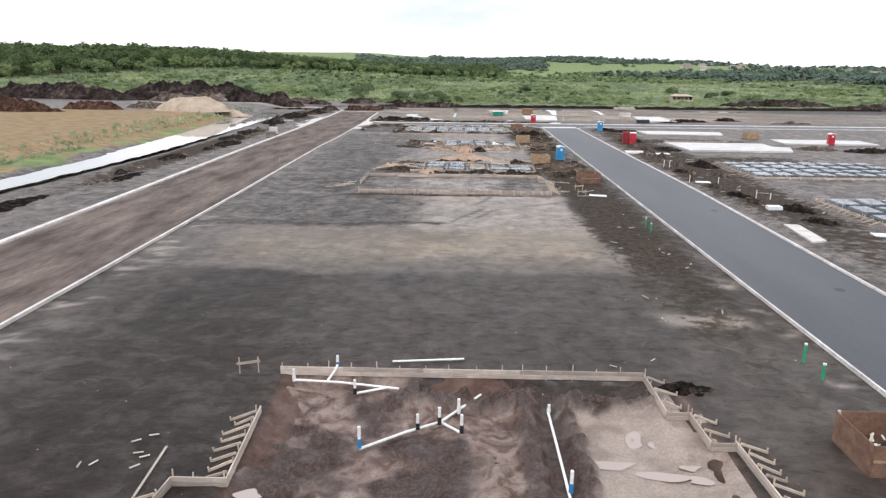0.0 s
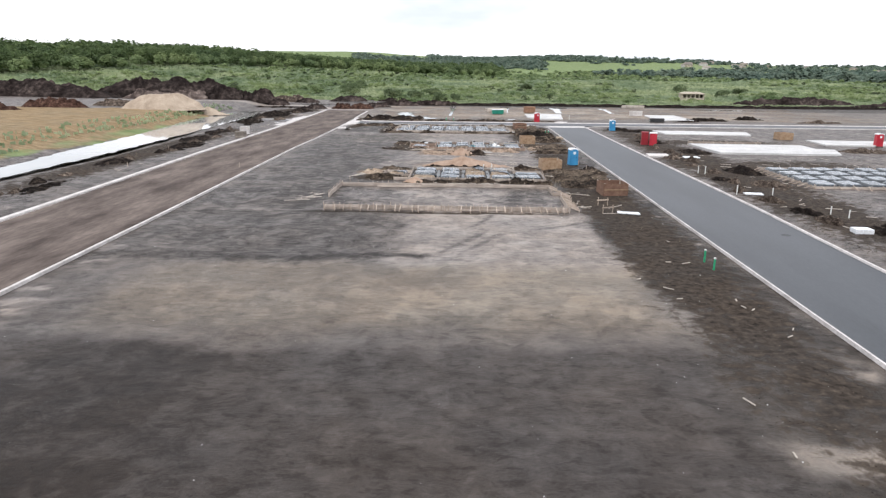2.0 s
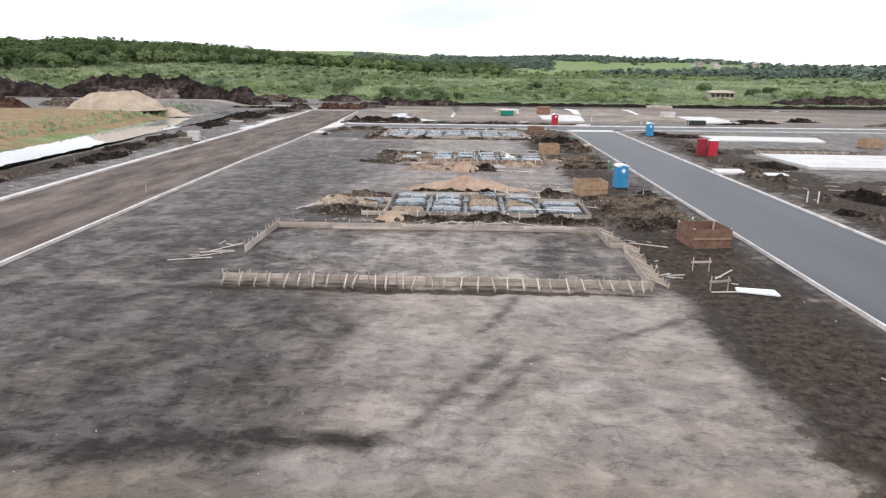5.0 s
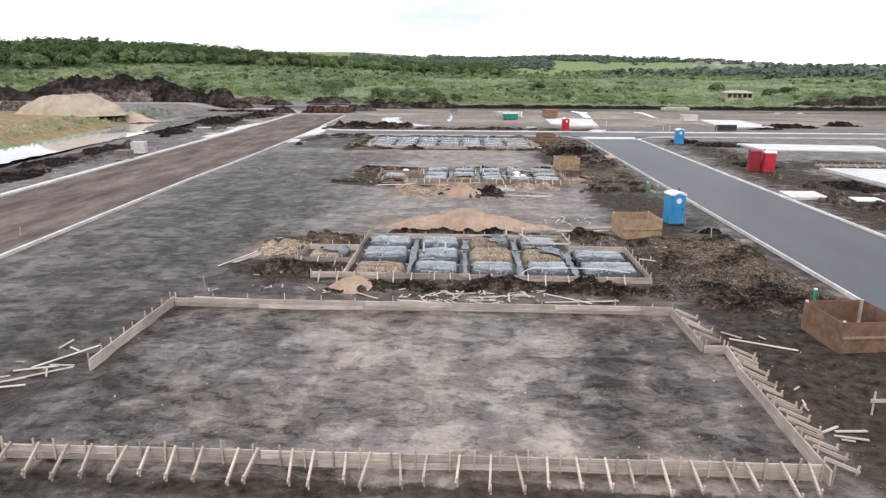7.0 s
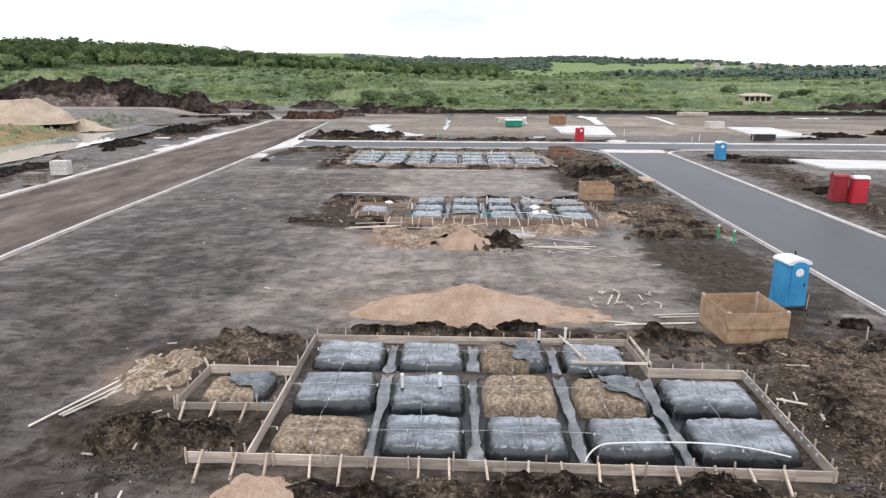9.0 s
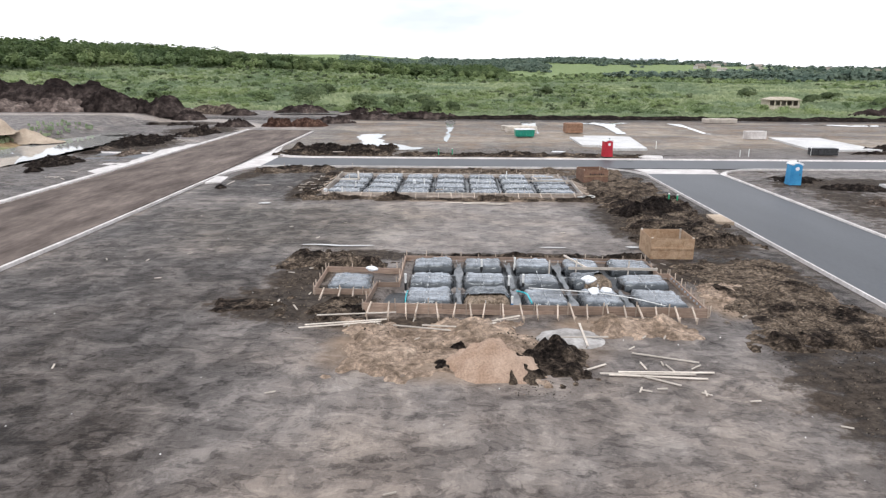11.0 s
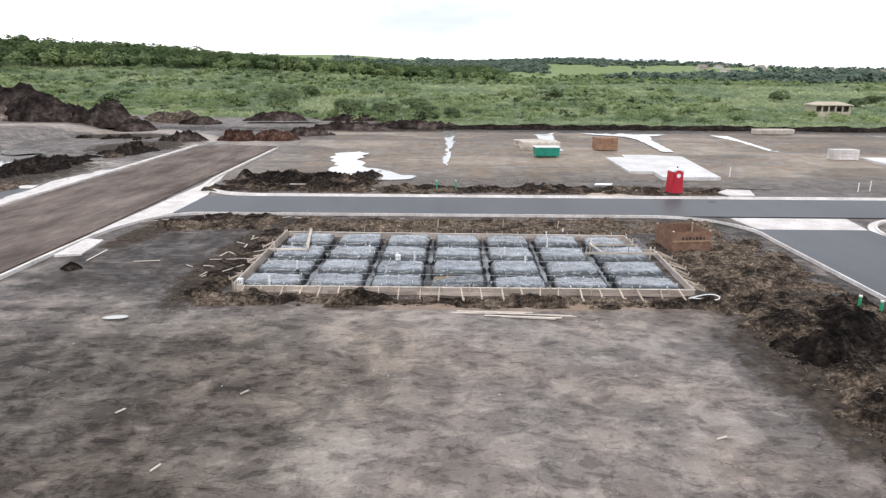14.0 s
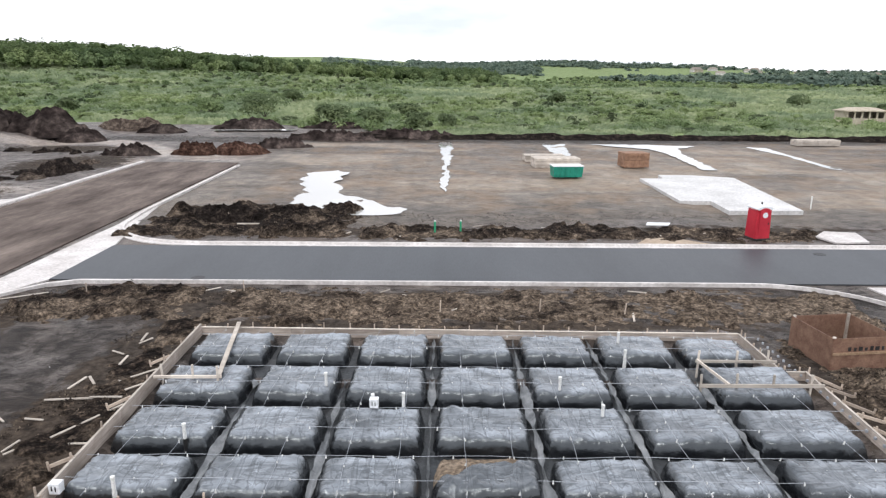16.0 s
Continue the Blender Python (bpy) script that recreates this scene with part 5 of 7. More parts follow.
# ---- open strand-board waste boxes ----
def waste_box(x, y, turn, mat, label, size=2.44, high=1.22, marks=False):
    root = thing("waste_box", label, "waste box", (x, y, 0), turn, "strand-board waste boxes")
    h = size / 2
    for name, sz, at in (("front_panel", (size, 0.03, high), (0, -h, 0)), ("back_panel", (size, 0.03, high), (0, h, 0)), ("side_panel", (0.03, size - 0.03, high), (-h, 0, 0)), ("side_panel", (0.03, size - 0.03, high), (h, 0, 0))):
        bm = bmesh.new()
        block(bm, sz, at, (0, 0, 0))
        p = part(name, bm, mat, root)
        if marks and name == "front_panel":
            for k, wd in enumerate((0.12, 0.1, 0.16, 0.1, 0.13, 0.17, 0.1)):
                bm = bmesh.new()
                block(bm, (wd, 0.006, rnd.uniform(0.12, 0.2)), (-0.55 + k * 0.22, -h - 0.018, 0.72))
                part("spray_mark", bm, M_BLACK, p, "dark sprayed mark")
    for sx in (-1, 1):
        for sy in (-1, 1):
            bm = bmesh.new()
            block(bm, (0.09, 0.09, high + 0.05), (sx * (h - 0.06), sy * (h - 0.06), 0))
            part("corner_post", bm, M_PINE, root)
    bm = bmesh.new()
    block(bm, (size - 0.04, 0.04, 0.09), (0, -h - 0.036, high * 0.48))
    part("rail", bm, M_OSB, root)
    bm = bmesh.new()
    for k in range(26):
        a, b = rnd.uniform(-h + 0.3, h - 0.3), rnd.uniform(-h + 0.3, h - 0.3)
        t = rnd.uniform(0, 6.28)
        l = rnd.uniform(0.25, 0.7)
        beam(bm, (a, b, rnd.uniform(0.05, 0.3)), (a + l * math.cos(t) * 0.5, b + l * math.sin(t) * 0.5, rnd.uniform(0.05, 0.4)), 0.08, 0.04)
    tagged(part("wood_waste", bm, M_PINE, root, "loose timber offcuts"), kind="stuff")
    return root


waste_box(16.65, 19.96, 0, M_OSB_RED, "open waste box of reddish strand board")
waste_box(16.7, 81.3, 6, M_OSB_RED, "open strand-board waste box beside the street", marks=False)
waste_box(12.6, 98.55, 5, M_OSB, "open waste box of tan strand board on bare soil")
waste_box(12.4, 128.35, 0, M_OSB, "open tan strand-board waste box beside the slab")
waste_box(13.35, 156.3, 7, M_OSB_RED, "open strand-board waste box with sprayed marks", marks=True)
waste_box(60.6, 140.6, 3, M_OSB, "open strand-board waste box on a far lot")


# ---- standing water ----
def water(name, edge, z, mat, label, category="puddle", rough=0.35, seed=0, kind=""):
    """A still sheet of water inside an outline of (x, y), its shore broken up."""
    pts = []
    n = len(edge)
    for k in range(n):
        (x0, y0), (x1, y1) = edge[k], edge[(k + 1) % n]
        m = max(2, int(math.hypot(x1 - x0, y1 - y0) / 0.7))
        for j in range(m):
            x, y = x0 + (x1 - x0) * j / m, y0 + (y1 - y0) * j / m
            pts.append((x + (float(vnoise(x, y, 1.3, seed)) - 0.5) * rough * 2, y + (float(vnoise(x, y, 1.7, seed + 5)) - 0.5) * rough * 3.2, z))
    bm = bmesh.new()
    f = bm.faces.new([bm.verts.new(p) for p in pts])
    bmesh.ops.triangulate(bm, faces=[f])
    bmesh.ops.recalc_face_normals(bm, faces=bm.faces)
    if sum(f.normal.z for f in bm.faces) < 0:
        bmesh.ops.reverse_faces(bm, faces=bm.faces)
    return tagged(new(name, mesh_of(bm, mat)), label, category, "" if kind else "puddles", kind)


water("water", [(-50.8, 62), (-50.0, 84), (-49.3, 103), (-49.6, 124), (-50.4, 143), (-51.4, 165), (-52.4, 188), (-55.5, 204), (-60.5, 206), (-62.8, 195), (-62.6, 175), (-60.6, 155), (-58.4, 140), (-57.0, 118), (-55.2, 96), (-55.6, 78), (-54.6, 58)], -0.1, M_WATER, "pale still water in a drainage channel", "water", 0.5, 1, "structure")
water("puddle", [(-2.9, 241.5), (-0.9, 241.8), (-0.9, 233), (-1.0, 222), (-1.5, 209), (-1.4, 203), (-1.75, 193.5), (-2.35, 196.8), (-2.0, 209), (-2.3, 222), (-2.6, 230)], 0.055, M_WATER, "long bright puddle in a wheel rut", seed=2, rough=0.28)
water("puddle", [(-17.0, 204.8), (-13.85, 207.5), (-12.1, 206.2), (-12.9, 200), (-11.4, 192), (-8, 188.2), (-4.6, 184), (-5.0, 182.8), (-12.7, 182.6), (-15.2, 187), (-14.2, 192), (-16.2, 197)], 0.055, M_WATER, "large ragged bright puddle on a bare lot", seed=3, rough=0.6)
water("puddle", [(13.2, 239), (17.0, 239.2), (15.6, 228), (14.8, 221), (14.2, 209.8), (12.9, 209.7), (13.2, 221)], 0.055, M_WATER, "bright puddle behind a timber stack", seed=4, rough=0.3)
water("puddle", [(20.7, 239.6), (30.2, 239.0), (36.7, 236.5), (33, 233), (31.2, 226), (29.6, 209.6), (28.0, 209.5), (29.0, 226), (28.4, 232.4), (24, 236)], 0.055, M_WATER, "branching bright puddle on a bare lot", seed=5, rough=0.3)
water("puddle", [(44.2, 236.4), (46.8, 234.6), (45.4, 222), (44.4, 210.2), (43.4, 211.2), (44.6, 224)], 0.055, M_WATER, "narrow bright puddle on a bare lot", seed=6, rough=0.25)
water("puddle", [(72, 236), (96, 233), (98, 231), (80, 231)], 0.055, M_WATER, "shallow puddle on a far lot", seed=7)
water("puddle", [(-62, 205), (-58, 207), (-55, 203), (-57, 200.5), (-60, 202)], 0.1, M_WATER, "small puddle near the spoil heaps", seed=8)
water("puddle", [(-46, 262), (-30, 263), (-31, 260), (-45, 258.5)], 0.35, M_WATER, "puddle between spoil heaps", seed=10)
for k, (cx, cy, rx, ry) in enumerate(((-7.2, 129.25, 2.3, 0.16), (5.9, 129.3, 0.9, 0.1), (10.7, 129.5, 0.45, 0.16), (-15.5, 142.5, 0.5, 0.25))):
    water("puddle", [(cx + rx * math.cos(a * 0.5236), cy + ry * math.sin(a * 0.5236)) for a in range(12)], 0.1, M_WATER, "thin sliver of water in a shallow furrow", seed=40 + k, rough=0.1)
for k, (cx, cy, rx, ry) in enumerate(((6.89, 19.66, 0.75, 0.35), (8.49, 19.04, 0.8, 0.3), (9.76, 18.84, 0.5, 0.25), (9.65, 19.79, 0.35, 0.3), (-5.62, 16.82, 0.45, 0.3), (8.05, 21.47, 0.4, 0.7), (8.90, 21.16, 0.25, 0.4))):
    water("puddle", [(cx + rx * (1 + 0.28 * math.sin(a * 0.6981 + k * 2.3) + 0.14 * math.sin(a * 1.0472 + k)) * math.cos(a * 0.3491), cy + ry * (1 + 0.25 * math.cos(a * 0.6981 + k)) * math.sin(a * 0.3491)) for a in range(18)], -0.385 - 0.003 * k if k != 4 else -0.02, M_MUDWATER, "small muddy puddle in the dug-out pad", seed=20 + k, rough=0.08)


# ---- the churned floor of the dug-out pad ----
def mud_bed():
    U, W = np.meshgrid(np.arange(-6.57, 11.22, 0.09), np.arange(3.6, 25.9, 0.09))
    X, Y = (U - 1.16) / 1.059, (W + 0.55) / 1.05
    pit = np.clip(band(X, -7.0, 7.5, 0.45) * band(Y, 2.0, 24.9, 0.3) + band(X, 7.0, 9.2, 0.4) * band(Y, 2.0, 19.6, 0.35), 0, 1)
    smooth_side = step(X + 0.3 * np.sin(Y * 0.9), 3.9, 4.5)
    rut = np.abs(((X + 0.5 * np.sin(Y * 0.35) + 0.12 * Y) / 0.62) % 1 - 0.5) * 2
    rut = np.clip(rut - 0.35, 0, 1) * band(X, -6.2, 3.0, 0.8) * (fbm(X * 0.6, Y * 0.12, 1.4, 2, 71) > 0.45)
    clod = fbm(X, Y, 0.55, 3, 72) - 0.5
    z = -pit * (0.42 + (0.55 * (fbm(X, Y, 2.2, 3, 8) - 0.5) + 0.42 * clod) * (1 - 0.82 * smooth_side))
    z = z + 0.10 * rut * (1 - smooth_side) - 0.22 * band(X, 3.2, 4.1, 0.25) * pit - 0.05 * (1 - pit)
    z = z - 0.35 * band(Y, 23.7, 24.7, 0.2) * band(X + clod * 2, -1.5, 7.4, 0.5)
    for k in range(9):
        cx, cy = 4.6 + 0.5 * k % 3.2, 7 + 1.9 * k
        z = z - 0.05 * np.clip(1 - np.hypot((X - cx) / 0.9, (Y - cy) / 1.1), 0, 1)
    lump = fbm(X, Y, 0.42, 3, 75)
    bank = band(Y + 0.5 * clod, 23.0, 24.3, 0.3) * band(X + clod * 2, -2.2, 7.4, 0.5)
    spoil = np.maximum(band(X + clod * 0.6, 2.4, 3.1, 0.2), band(X + clod * 0.6, 4.1, 4.7, 0.2)) * band(Y, 2, 23.4, 0.6) * pit
    wild = np.clip((fbm(X, Y, 2.6, 3, 78) - 0.47) * 9, 0, 1) * (1 - smooth_side) * pit
    z = z + (0.50 * bank + 0.30 * spoil) * (0.25 + 1.5 * lump) + 0.30 * wild * (lump - 0.35)
    rich = np.clip(np.maximum(np.maximum(bank, spoil) * (0.4 + 1.0 * lump), wild), 0, 1)
    nx, ny = X.shape[1], X.shape[0]
    i = np.arange((nx - 1) * (ny - 1))
    a = (i // (nx - 1)) * nx + i % (nx - 1)
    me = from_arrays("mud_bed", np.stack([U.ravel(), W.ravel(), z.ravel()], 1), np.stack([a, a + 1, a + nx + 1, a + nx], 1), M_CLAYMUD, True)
    at = me.attributes.new("dry", "FLOAT", "POINT")
    at.data.foreach_set("value", (smooth_side * band(Y, 0, 23.6, 0.5)).ravel().astype(np.float32))
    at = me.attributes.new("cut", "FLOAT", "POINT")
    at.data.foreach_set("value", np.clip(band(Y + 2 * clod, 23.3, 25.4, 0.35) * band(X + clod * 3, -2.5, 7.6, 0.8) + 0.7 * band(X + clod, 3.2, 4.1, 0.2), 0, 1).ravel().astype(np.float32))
    at = me.attributes.new("rich", "FLOAT", "POINT")
    at.data.foreach_set("value", rich.ravel().astype(np.float32))
    tagged(new("ground_pit", me), "wet reddish-brown churned mud with ruts in a dug pad", "mud", kind="structure")


mud_bed()


# ---- heaps of sand and soil ----
def heap(x, y, rx, ry, h, mat, label, category, seed, rough=0.16, turn=0.0, peak=1.25, group="", name="soil_mound", res=1.0):
    nr, na = int(30 * res), int(70 * res)
    r = (np.linspace(0, 1, nr + 1)[:, None] ** 0.8) * 1.08
    a = np.linspace(0, math.tau, na, endpoint=False)[None, :]
    px, py = r * np.cos(a) * rx, r * np.sin(a) * ry
    r = r + 0 * a
    small = h < 1.6
    n1 = fbm(px + seed * 5, py - seed * 3, 0.55 * min(rx, ry) + 0.3, 4, seed) - 0.5
    n2 = fbm(px, py, 0.3, 2, seed + 3) - 0.5
    rr = r * (1 + 0.7 * (fbm(np.cos(a) * 2 + 9, np.sin(a) * 2 + 9, 1.0, 3, seed) - 0.5))
    f = np.clip(1 - rr, 0, 1) ** peak if peak >= 1 else np.clip((1 - rr) * 1.7, 0, 1) ** 0.85
    lumps = fbm(px + seed, py, 0.62 if small else 0.3 * h + 0.6, 4, seed + 6) - 0.5
    if name == "soil_mound":
        clump = fbm(px + seed, py, 0.34, 3, seed + 6) - 0.5
        big = fbm(px + seed, py, 1.1, 2, seed + 16) - 0.5
        z = h * (0.95 * f ** 0.8 + 0.75 * big + 0.55 * clump) * np.minimum(1, 3 * (1.06 - r)) + 0.16 * clump - 0.05 - 0.15 * h
    else:
        z = h * f * (1 + n1 * rough * 4) + lumps * min(h, 5.0) * rough * (7.5 if small else 4.2) * np.minimum(1.0, 2.5 * (1.05 - r))
        z = z + n2 * rough * 0.5 - 0.24 * min(h, 2.0) * rough * 4 - 0.4 * np.clip(r - 0.85, 0, 1)
    z = np.where(z > 0, z * np.clip((1.07 - r) * 7, 0, 1), z) - 0.25 * np.clip(r - 1.0, 0, 1)
    verts = np.stack([px.ravel(), py.ravel(), z.ravel()], 1)
    i, j = np.meshgrid(np.arange(nr), np.arange(na), indexing="ij")
    p, q = (i * na + j).ravel(), (i * na + (j + 1) % na).ravel()
    faces = np.stack([p, p + na, q + na, q], 1)
    ob = new(name, from_arrays(name, verts, faces, mat, True))
    ob.matrix_basis = pose(x, y, float(height(np.array([x]), np.array([y]))[0]) if y > 240 or x < -62 else 0.0, rz=turn)
    return tagged(ob, label, category, group)


heap(1.8, 100.6, 4.7, 2.3, 1.2, M_SAND, "smooth heap of tan sand behind the slab forms", "sand heap", 2, 0.05, peak=1.0, name="sand_mound", group="sand heaps")
heap(5.4, 100.1, 2.8, 1.3, 0.45, M_SAND, "low tail of tan sand beside the heap", "sand heap", 14, 0.12, name="sand_mound", group="sand heaps")
heap(-1.4, 100.2, 2.3, 1.2, 0.45, M_SAND, "low tail of tan sand by the forms", "sand heap", 15, 0.12, name="sand_mound", group="sand heaps")
heap(1.4, 112.5, 2.0, 1.8, 0.95, M_SAND, "heap of tan sand spread before the forms", "sand heap", 3, 0.09, peak=1.0, name="sand_mound", group="sand heaps")
heap(7.3, 116.3, 2.2, 0.8, 0.35, M_SAND, "low ridge of tan sand by the forms", "sand heap", 5, 0.15, name="sand_mound", group="sand heaps")
heap(-9.1, 93.9, 1.5, 2.7, 0.36, M_FILL, "low spread of brown sand under loose timber", "sand heap", 6, 0.3, turn=-12, name="sand_mound", group="sand heaps")
heap(-3.6, 87.0, 1.5, 1.1, 0.62, M_SAND, "small sand mound before the forms", "sand heap", 7, 0.08, name="sand_mound", group="sand heaps")
heap(-75.0, 186.0, 10.0, 6.0, 3.6, M_PALESAND, "large pale gravel heap beyond the straw field", "gravel heap", 8, 0.05, peak=0.8, name="gravel_mound")
heap(-64.8, 189.5, 5.2, 3.4, 1.9, M_PALESAND, "low pale gravel heap", "gravel heap", 9, 0.1, peak=1.0, name="gravel_mound")
SOIL = (
    (-0.3, 112.3, 0.6, 0.5, 0.3, 0), (-21.8, 150.3, 0.7, 0.6, 0.4, 0), (0.2, 113.9, 0.5, 0.4, 0.3, 0), (-4.8, 118.0, 1.2, 0.8, 0.4, 0), (15.8, 142.2, 2.6, 3.2, 1.0, 0), (-0.2, 98.4, 1.0, 0.5, 0.4, 0), (3.6, 98.5, 1.6, 0.6, 0.5, 0), (9.6, 96.1, 1.7, 0.8, 0.35, 1),
    (13.6, 139.8, 2.6, 2.0, 1.05, 0), (-18.6, 181.2, 4.4, 3.2, 1.35, 0), (-13.6, 181.0, 3.6, 3.0, 1.2, 0), (33.6, 157.6, 3.6, 2.2, 0.55, 0), (37, 152, 4, 2.4, 0.6, 0), (34, 132, 3.4, 3, 0.6, 0), (37, 118, 3, 4, 0.6, 0), (36.5, 98, 2.4, 4.5, 0.8, 0),
    (35.4, 88, 2.6, 3.6, 0.6, 1), (35.2, 66, 2.0, 3.4, 0.7, 0), (34.6, 60, 1.8, 2.6, 0.5, 0), (64, 121, 5, 3, 0.8, 1), (72, 118, 5, 3, 0.9, 0), (15.8, 83.8, 1.6, 1.2, 0.3, 1), (17.4, 99.4, 1.2, 0.8, 0.4, 0), (11.3, 25.2, 1.3, 0.8, 0.3, 0),
    (-46.5, 166, 3.4, 4.5, 1.2, 0), (-47.5, 190, 4.5, 10, 1.5, 0), (-44.5, 206, 3.6, 5.5, 1.6, 0), (-41.5, 118, 2.6, 8, 0.7, 0), (-44.0, 128, 2.8, 6, 0.8, 0), (-45.5, 143, 2.6, 6, 0.6, 0), (-43.5, 100, 2.4, 5, 0.5, 0), (-42.5, 176, 2, 5, 0.8, 1),
    (-44.0, 62, 2.0, 7, 0.45, 0), (-41.0, 80, 1.8, 6, 0.4, 0), (62, 186, 8, 2.4, 1.0, 0), (74, 190, 5, 2.2, 1.2, 0), (56, 181.5, 4, 1.4, 0.6, 0), (88, 182, 6, 2, 0.8, 1),
)
for k, (x, y, rx, ry, h, br) in enumerate(SOIL):
    heap(x, y, rx, ry, h, M_BROWNSOIL if br else M_TOPSOIL, "churned heap of brown soil" if br else "churned heap of black topsoil", "soil heap", 30 + k, 0.24, group="soil heaps", res=0.8)
# low crumbled rows of spoil along the ditches
hs = random.Random(77)
for x0, y0, x1, y1, count, wide, brown in (
    (-42, 70, -44, 160, 16, 1.6, 0.7), (31, 66, 34, 150, 18, 1.4, 0.7), (-49, 175, -44, 214, 14, 2.2, 0.3), (-62, 226, -46, 222, 8, 2.0, 0.2)):
    for k in range(count):
        t = (k + hs.random()) / count
        big = 1.7 if abs(x0) > 30 else 1.0
        br = hs.random() < brown
        heap(x0 + (x1 - x0) * t + hs.uniform(-wide, wide), y0 + (y1 - y0) * t + hs.uniform(-wide, wide), hs.uniform(0.4, 1.0) * big, hs.uniform(0.35, 0.6) * big * (2.2 if abs(x0) > 30 else 1), hs.uniform(0.24, 0.5) * big, M_BROWNSOIL if br else M_TOPSOIL, "low crumbled heap of brown soil" if br else "low crumbled heap of black soil", "soil heap", 300 + k + int(x0 * 3 + y0), 0.24, turn=hs.uniform(-20, 20), group="soil heaps", name="soil_mound", res=0.55)
for k, (x, y, rx, ry, h, br) in enumerate((
    (-94, 251, 22, 7, 5.8, 0), (-68, 243, 8, 5, 3.6, 0), (-79, 243, 8, 5, 4.2, 0), (-90, 242, 9, 4, 3.2, 3), (-103, 240, 10, 4, 3.0, 3), (-60, 240, 4.5, 3, 1.9, 0), (-118, 176, 12, 3.4, 2.6, 2), (-104, 187, 9, 3.0, 2.3, 2), (-134, 164, 12, 3.6, 2.6, 2), (-92, 196, 7, 2.6, 1.7, 1), (-112, 262, 26, 8, 6.2, 0), (-150, 246, 34, 8, 5.0, 0), (-54, 257, 5, 3, 1.6, 0), (-62, 262, 9, 4, 2.4, 1),
    (-35.6, 223.5, 3.6, 2.2, 1.5, 2), (-30.0, 224.5, 4.4, 2.6, 1.7, 2), (-26.5, 233, 5.0, 2.4, 1.2, 0), (-20, 245, 9, 2.4, 1.4, 0), (-8, 248, 12, 2.2, 1.5, 0), (-40, 266, 8, 3.5, 2.0, 0), (-24, 268, 7, 2.5, 1.1, 0), (120, 262, 26, 4, 3.0, 0), (165, 252, 34, 4, 2.6, 0), (-190, 205, 50, 8, 5.0, 2), (-150, 205, 20, 5, 3.0, 2), (-44, 222, 4, 2.5, 1.3, 0))):
    heap(x, y, rx, ry, h, (M_SPOIL, M_BROWNSOIL, M_REDSOIL, M_PINKSPOIL)[br], ("tall dark heap of dumped topsoil", "tall eroded heap of brown spoil", "ridge of reddish-brown dumped clay", "heap of dried pinkish-brown spoil")[br], "spoil heap", 130 + k, 0.17, group="spoil heaps", peak=0.8, name="spoil_mound", res=1.5)


def berm(x0, x1, y, h, label):
    nx, ny = int((x1 - x0) * 2), 9
    X, Y = np.meshgrid(np.linspace(x0, x1, nx), np.linspace(-1.6, 1.6, ny))
    Z = h * np.clip(1 - np.abs(Y) / 1.6, 0, 1) ** 0.8 * (0.45 + 1.1 * fbm(X, Y, 3.0, 4, 44)) - 0.08
    yy = y + Y + 1.0 * np.sin(X * 0.05)
    i = np.arange((nx - 1) * (ny - 1))
    a = (i // (nx - 1)) * nx + i % (nx - 1)
    me = from_arrays("berm", np.stack([X.ravel(), yy.ravel(), (Z + height(X, yy) * 1.0).ravel()], 1), np.stack([a, a + 1, a + nx + 1, a + nx], 1), M_TOPSOIL, True)
    tagged(new("berm", me), label, "berm")


berm(-28, 150, 247.5, 0.95, "long low berm of black soil along the meadow")


SHEETS = []


def churned(x0, x1, y0, y1, high, dry, seed, label, pitch=0.13, mat=None):
    """A strip of dug-over ground: clods and hollows that fade out into the graded soil at its ragged edge."""
    X, Y = np.meshgrid(np.arange(x0, x1, pitch), np.arange(y0, y1, pitch))
    rag = (fbm(X, Y, 1.6, 3, seed) - 0.5) * 2.2 + (fbm(X, Y, 0.45, 2, seed + 9) - 0.5) * 1.6
    wide = min(1.3, 0.3 * min(x1 - x0, y1 - y0))
    inside = np.minimum(np.minimum(X - x0, x1 - X), np.minimum(Y - y0, y1 - Y))
    fade = np.clip((inside + rag * wide * 0.8 - 0.15 * wide) / wide, 0, 1)
    fade = np.minimum(fade, np.clip(inside / 0.25, 0, 1))
    clod = 1 - np.abs(2 * fbm(X, Y, 0.75, 3, seed + 1) - 1)
    heapy = fbm(X, Y, 2.1, 3, seed + 2)
    small = fbm(X, Y, 0.3, 2, seed + 3) - 0.5
    body = np.clip((heapy - 0.36) * 2.6, 0, 1.4)
    Z = high * fade * (0.15 + body * (0.35 + 0.95 * clod)) + 0.16 * small * fade - 0.14 * (1 - fade)
    nx, ny = X.shape[1], X.shape[0]
    i = np.arange((nx - 1) * (ny - 1))
    a = (i // (nx - 1)) * nx + i % (nx - 1)
    me = from_arrays("churned_soil", np.stack([X.ravel(), Y.ravel(), (Z + 0.5 * height(X, Y).clip(-0.1, 0.1)).ravel()], 1), np.stack([a, a + 1, a + nx + 1, a + nx], 1), mat or M_CHURN, True)
    pale = np.clip((fbm(X, Y, 1.3, 4, seed + 5) - 0.5 + (dry - 0.5) * 0.5) * 4.5 + 0.5 - 1.0 * (body * clod - 0.45), 0, 1)
    pale = np.maximum(pale, 0.75 * (1 - fade))
    at = me.attributes.new("dried", "FLOAT", "POINT")
    at.data.foreach_set("value", pale.ravel().astype(np.float32))
    tagged(new("churned_soil", me), label, "soil", kind="stuff")
    SHEETS.append((x0, y0, pitch, Z + 0.5 * height(X, Y).clip(-0.1, 0.1)))


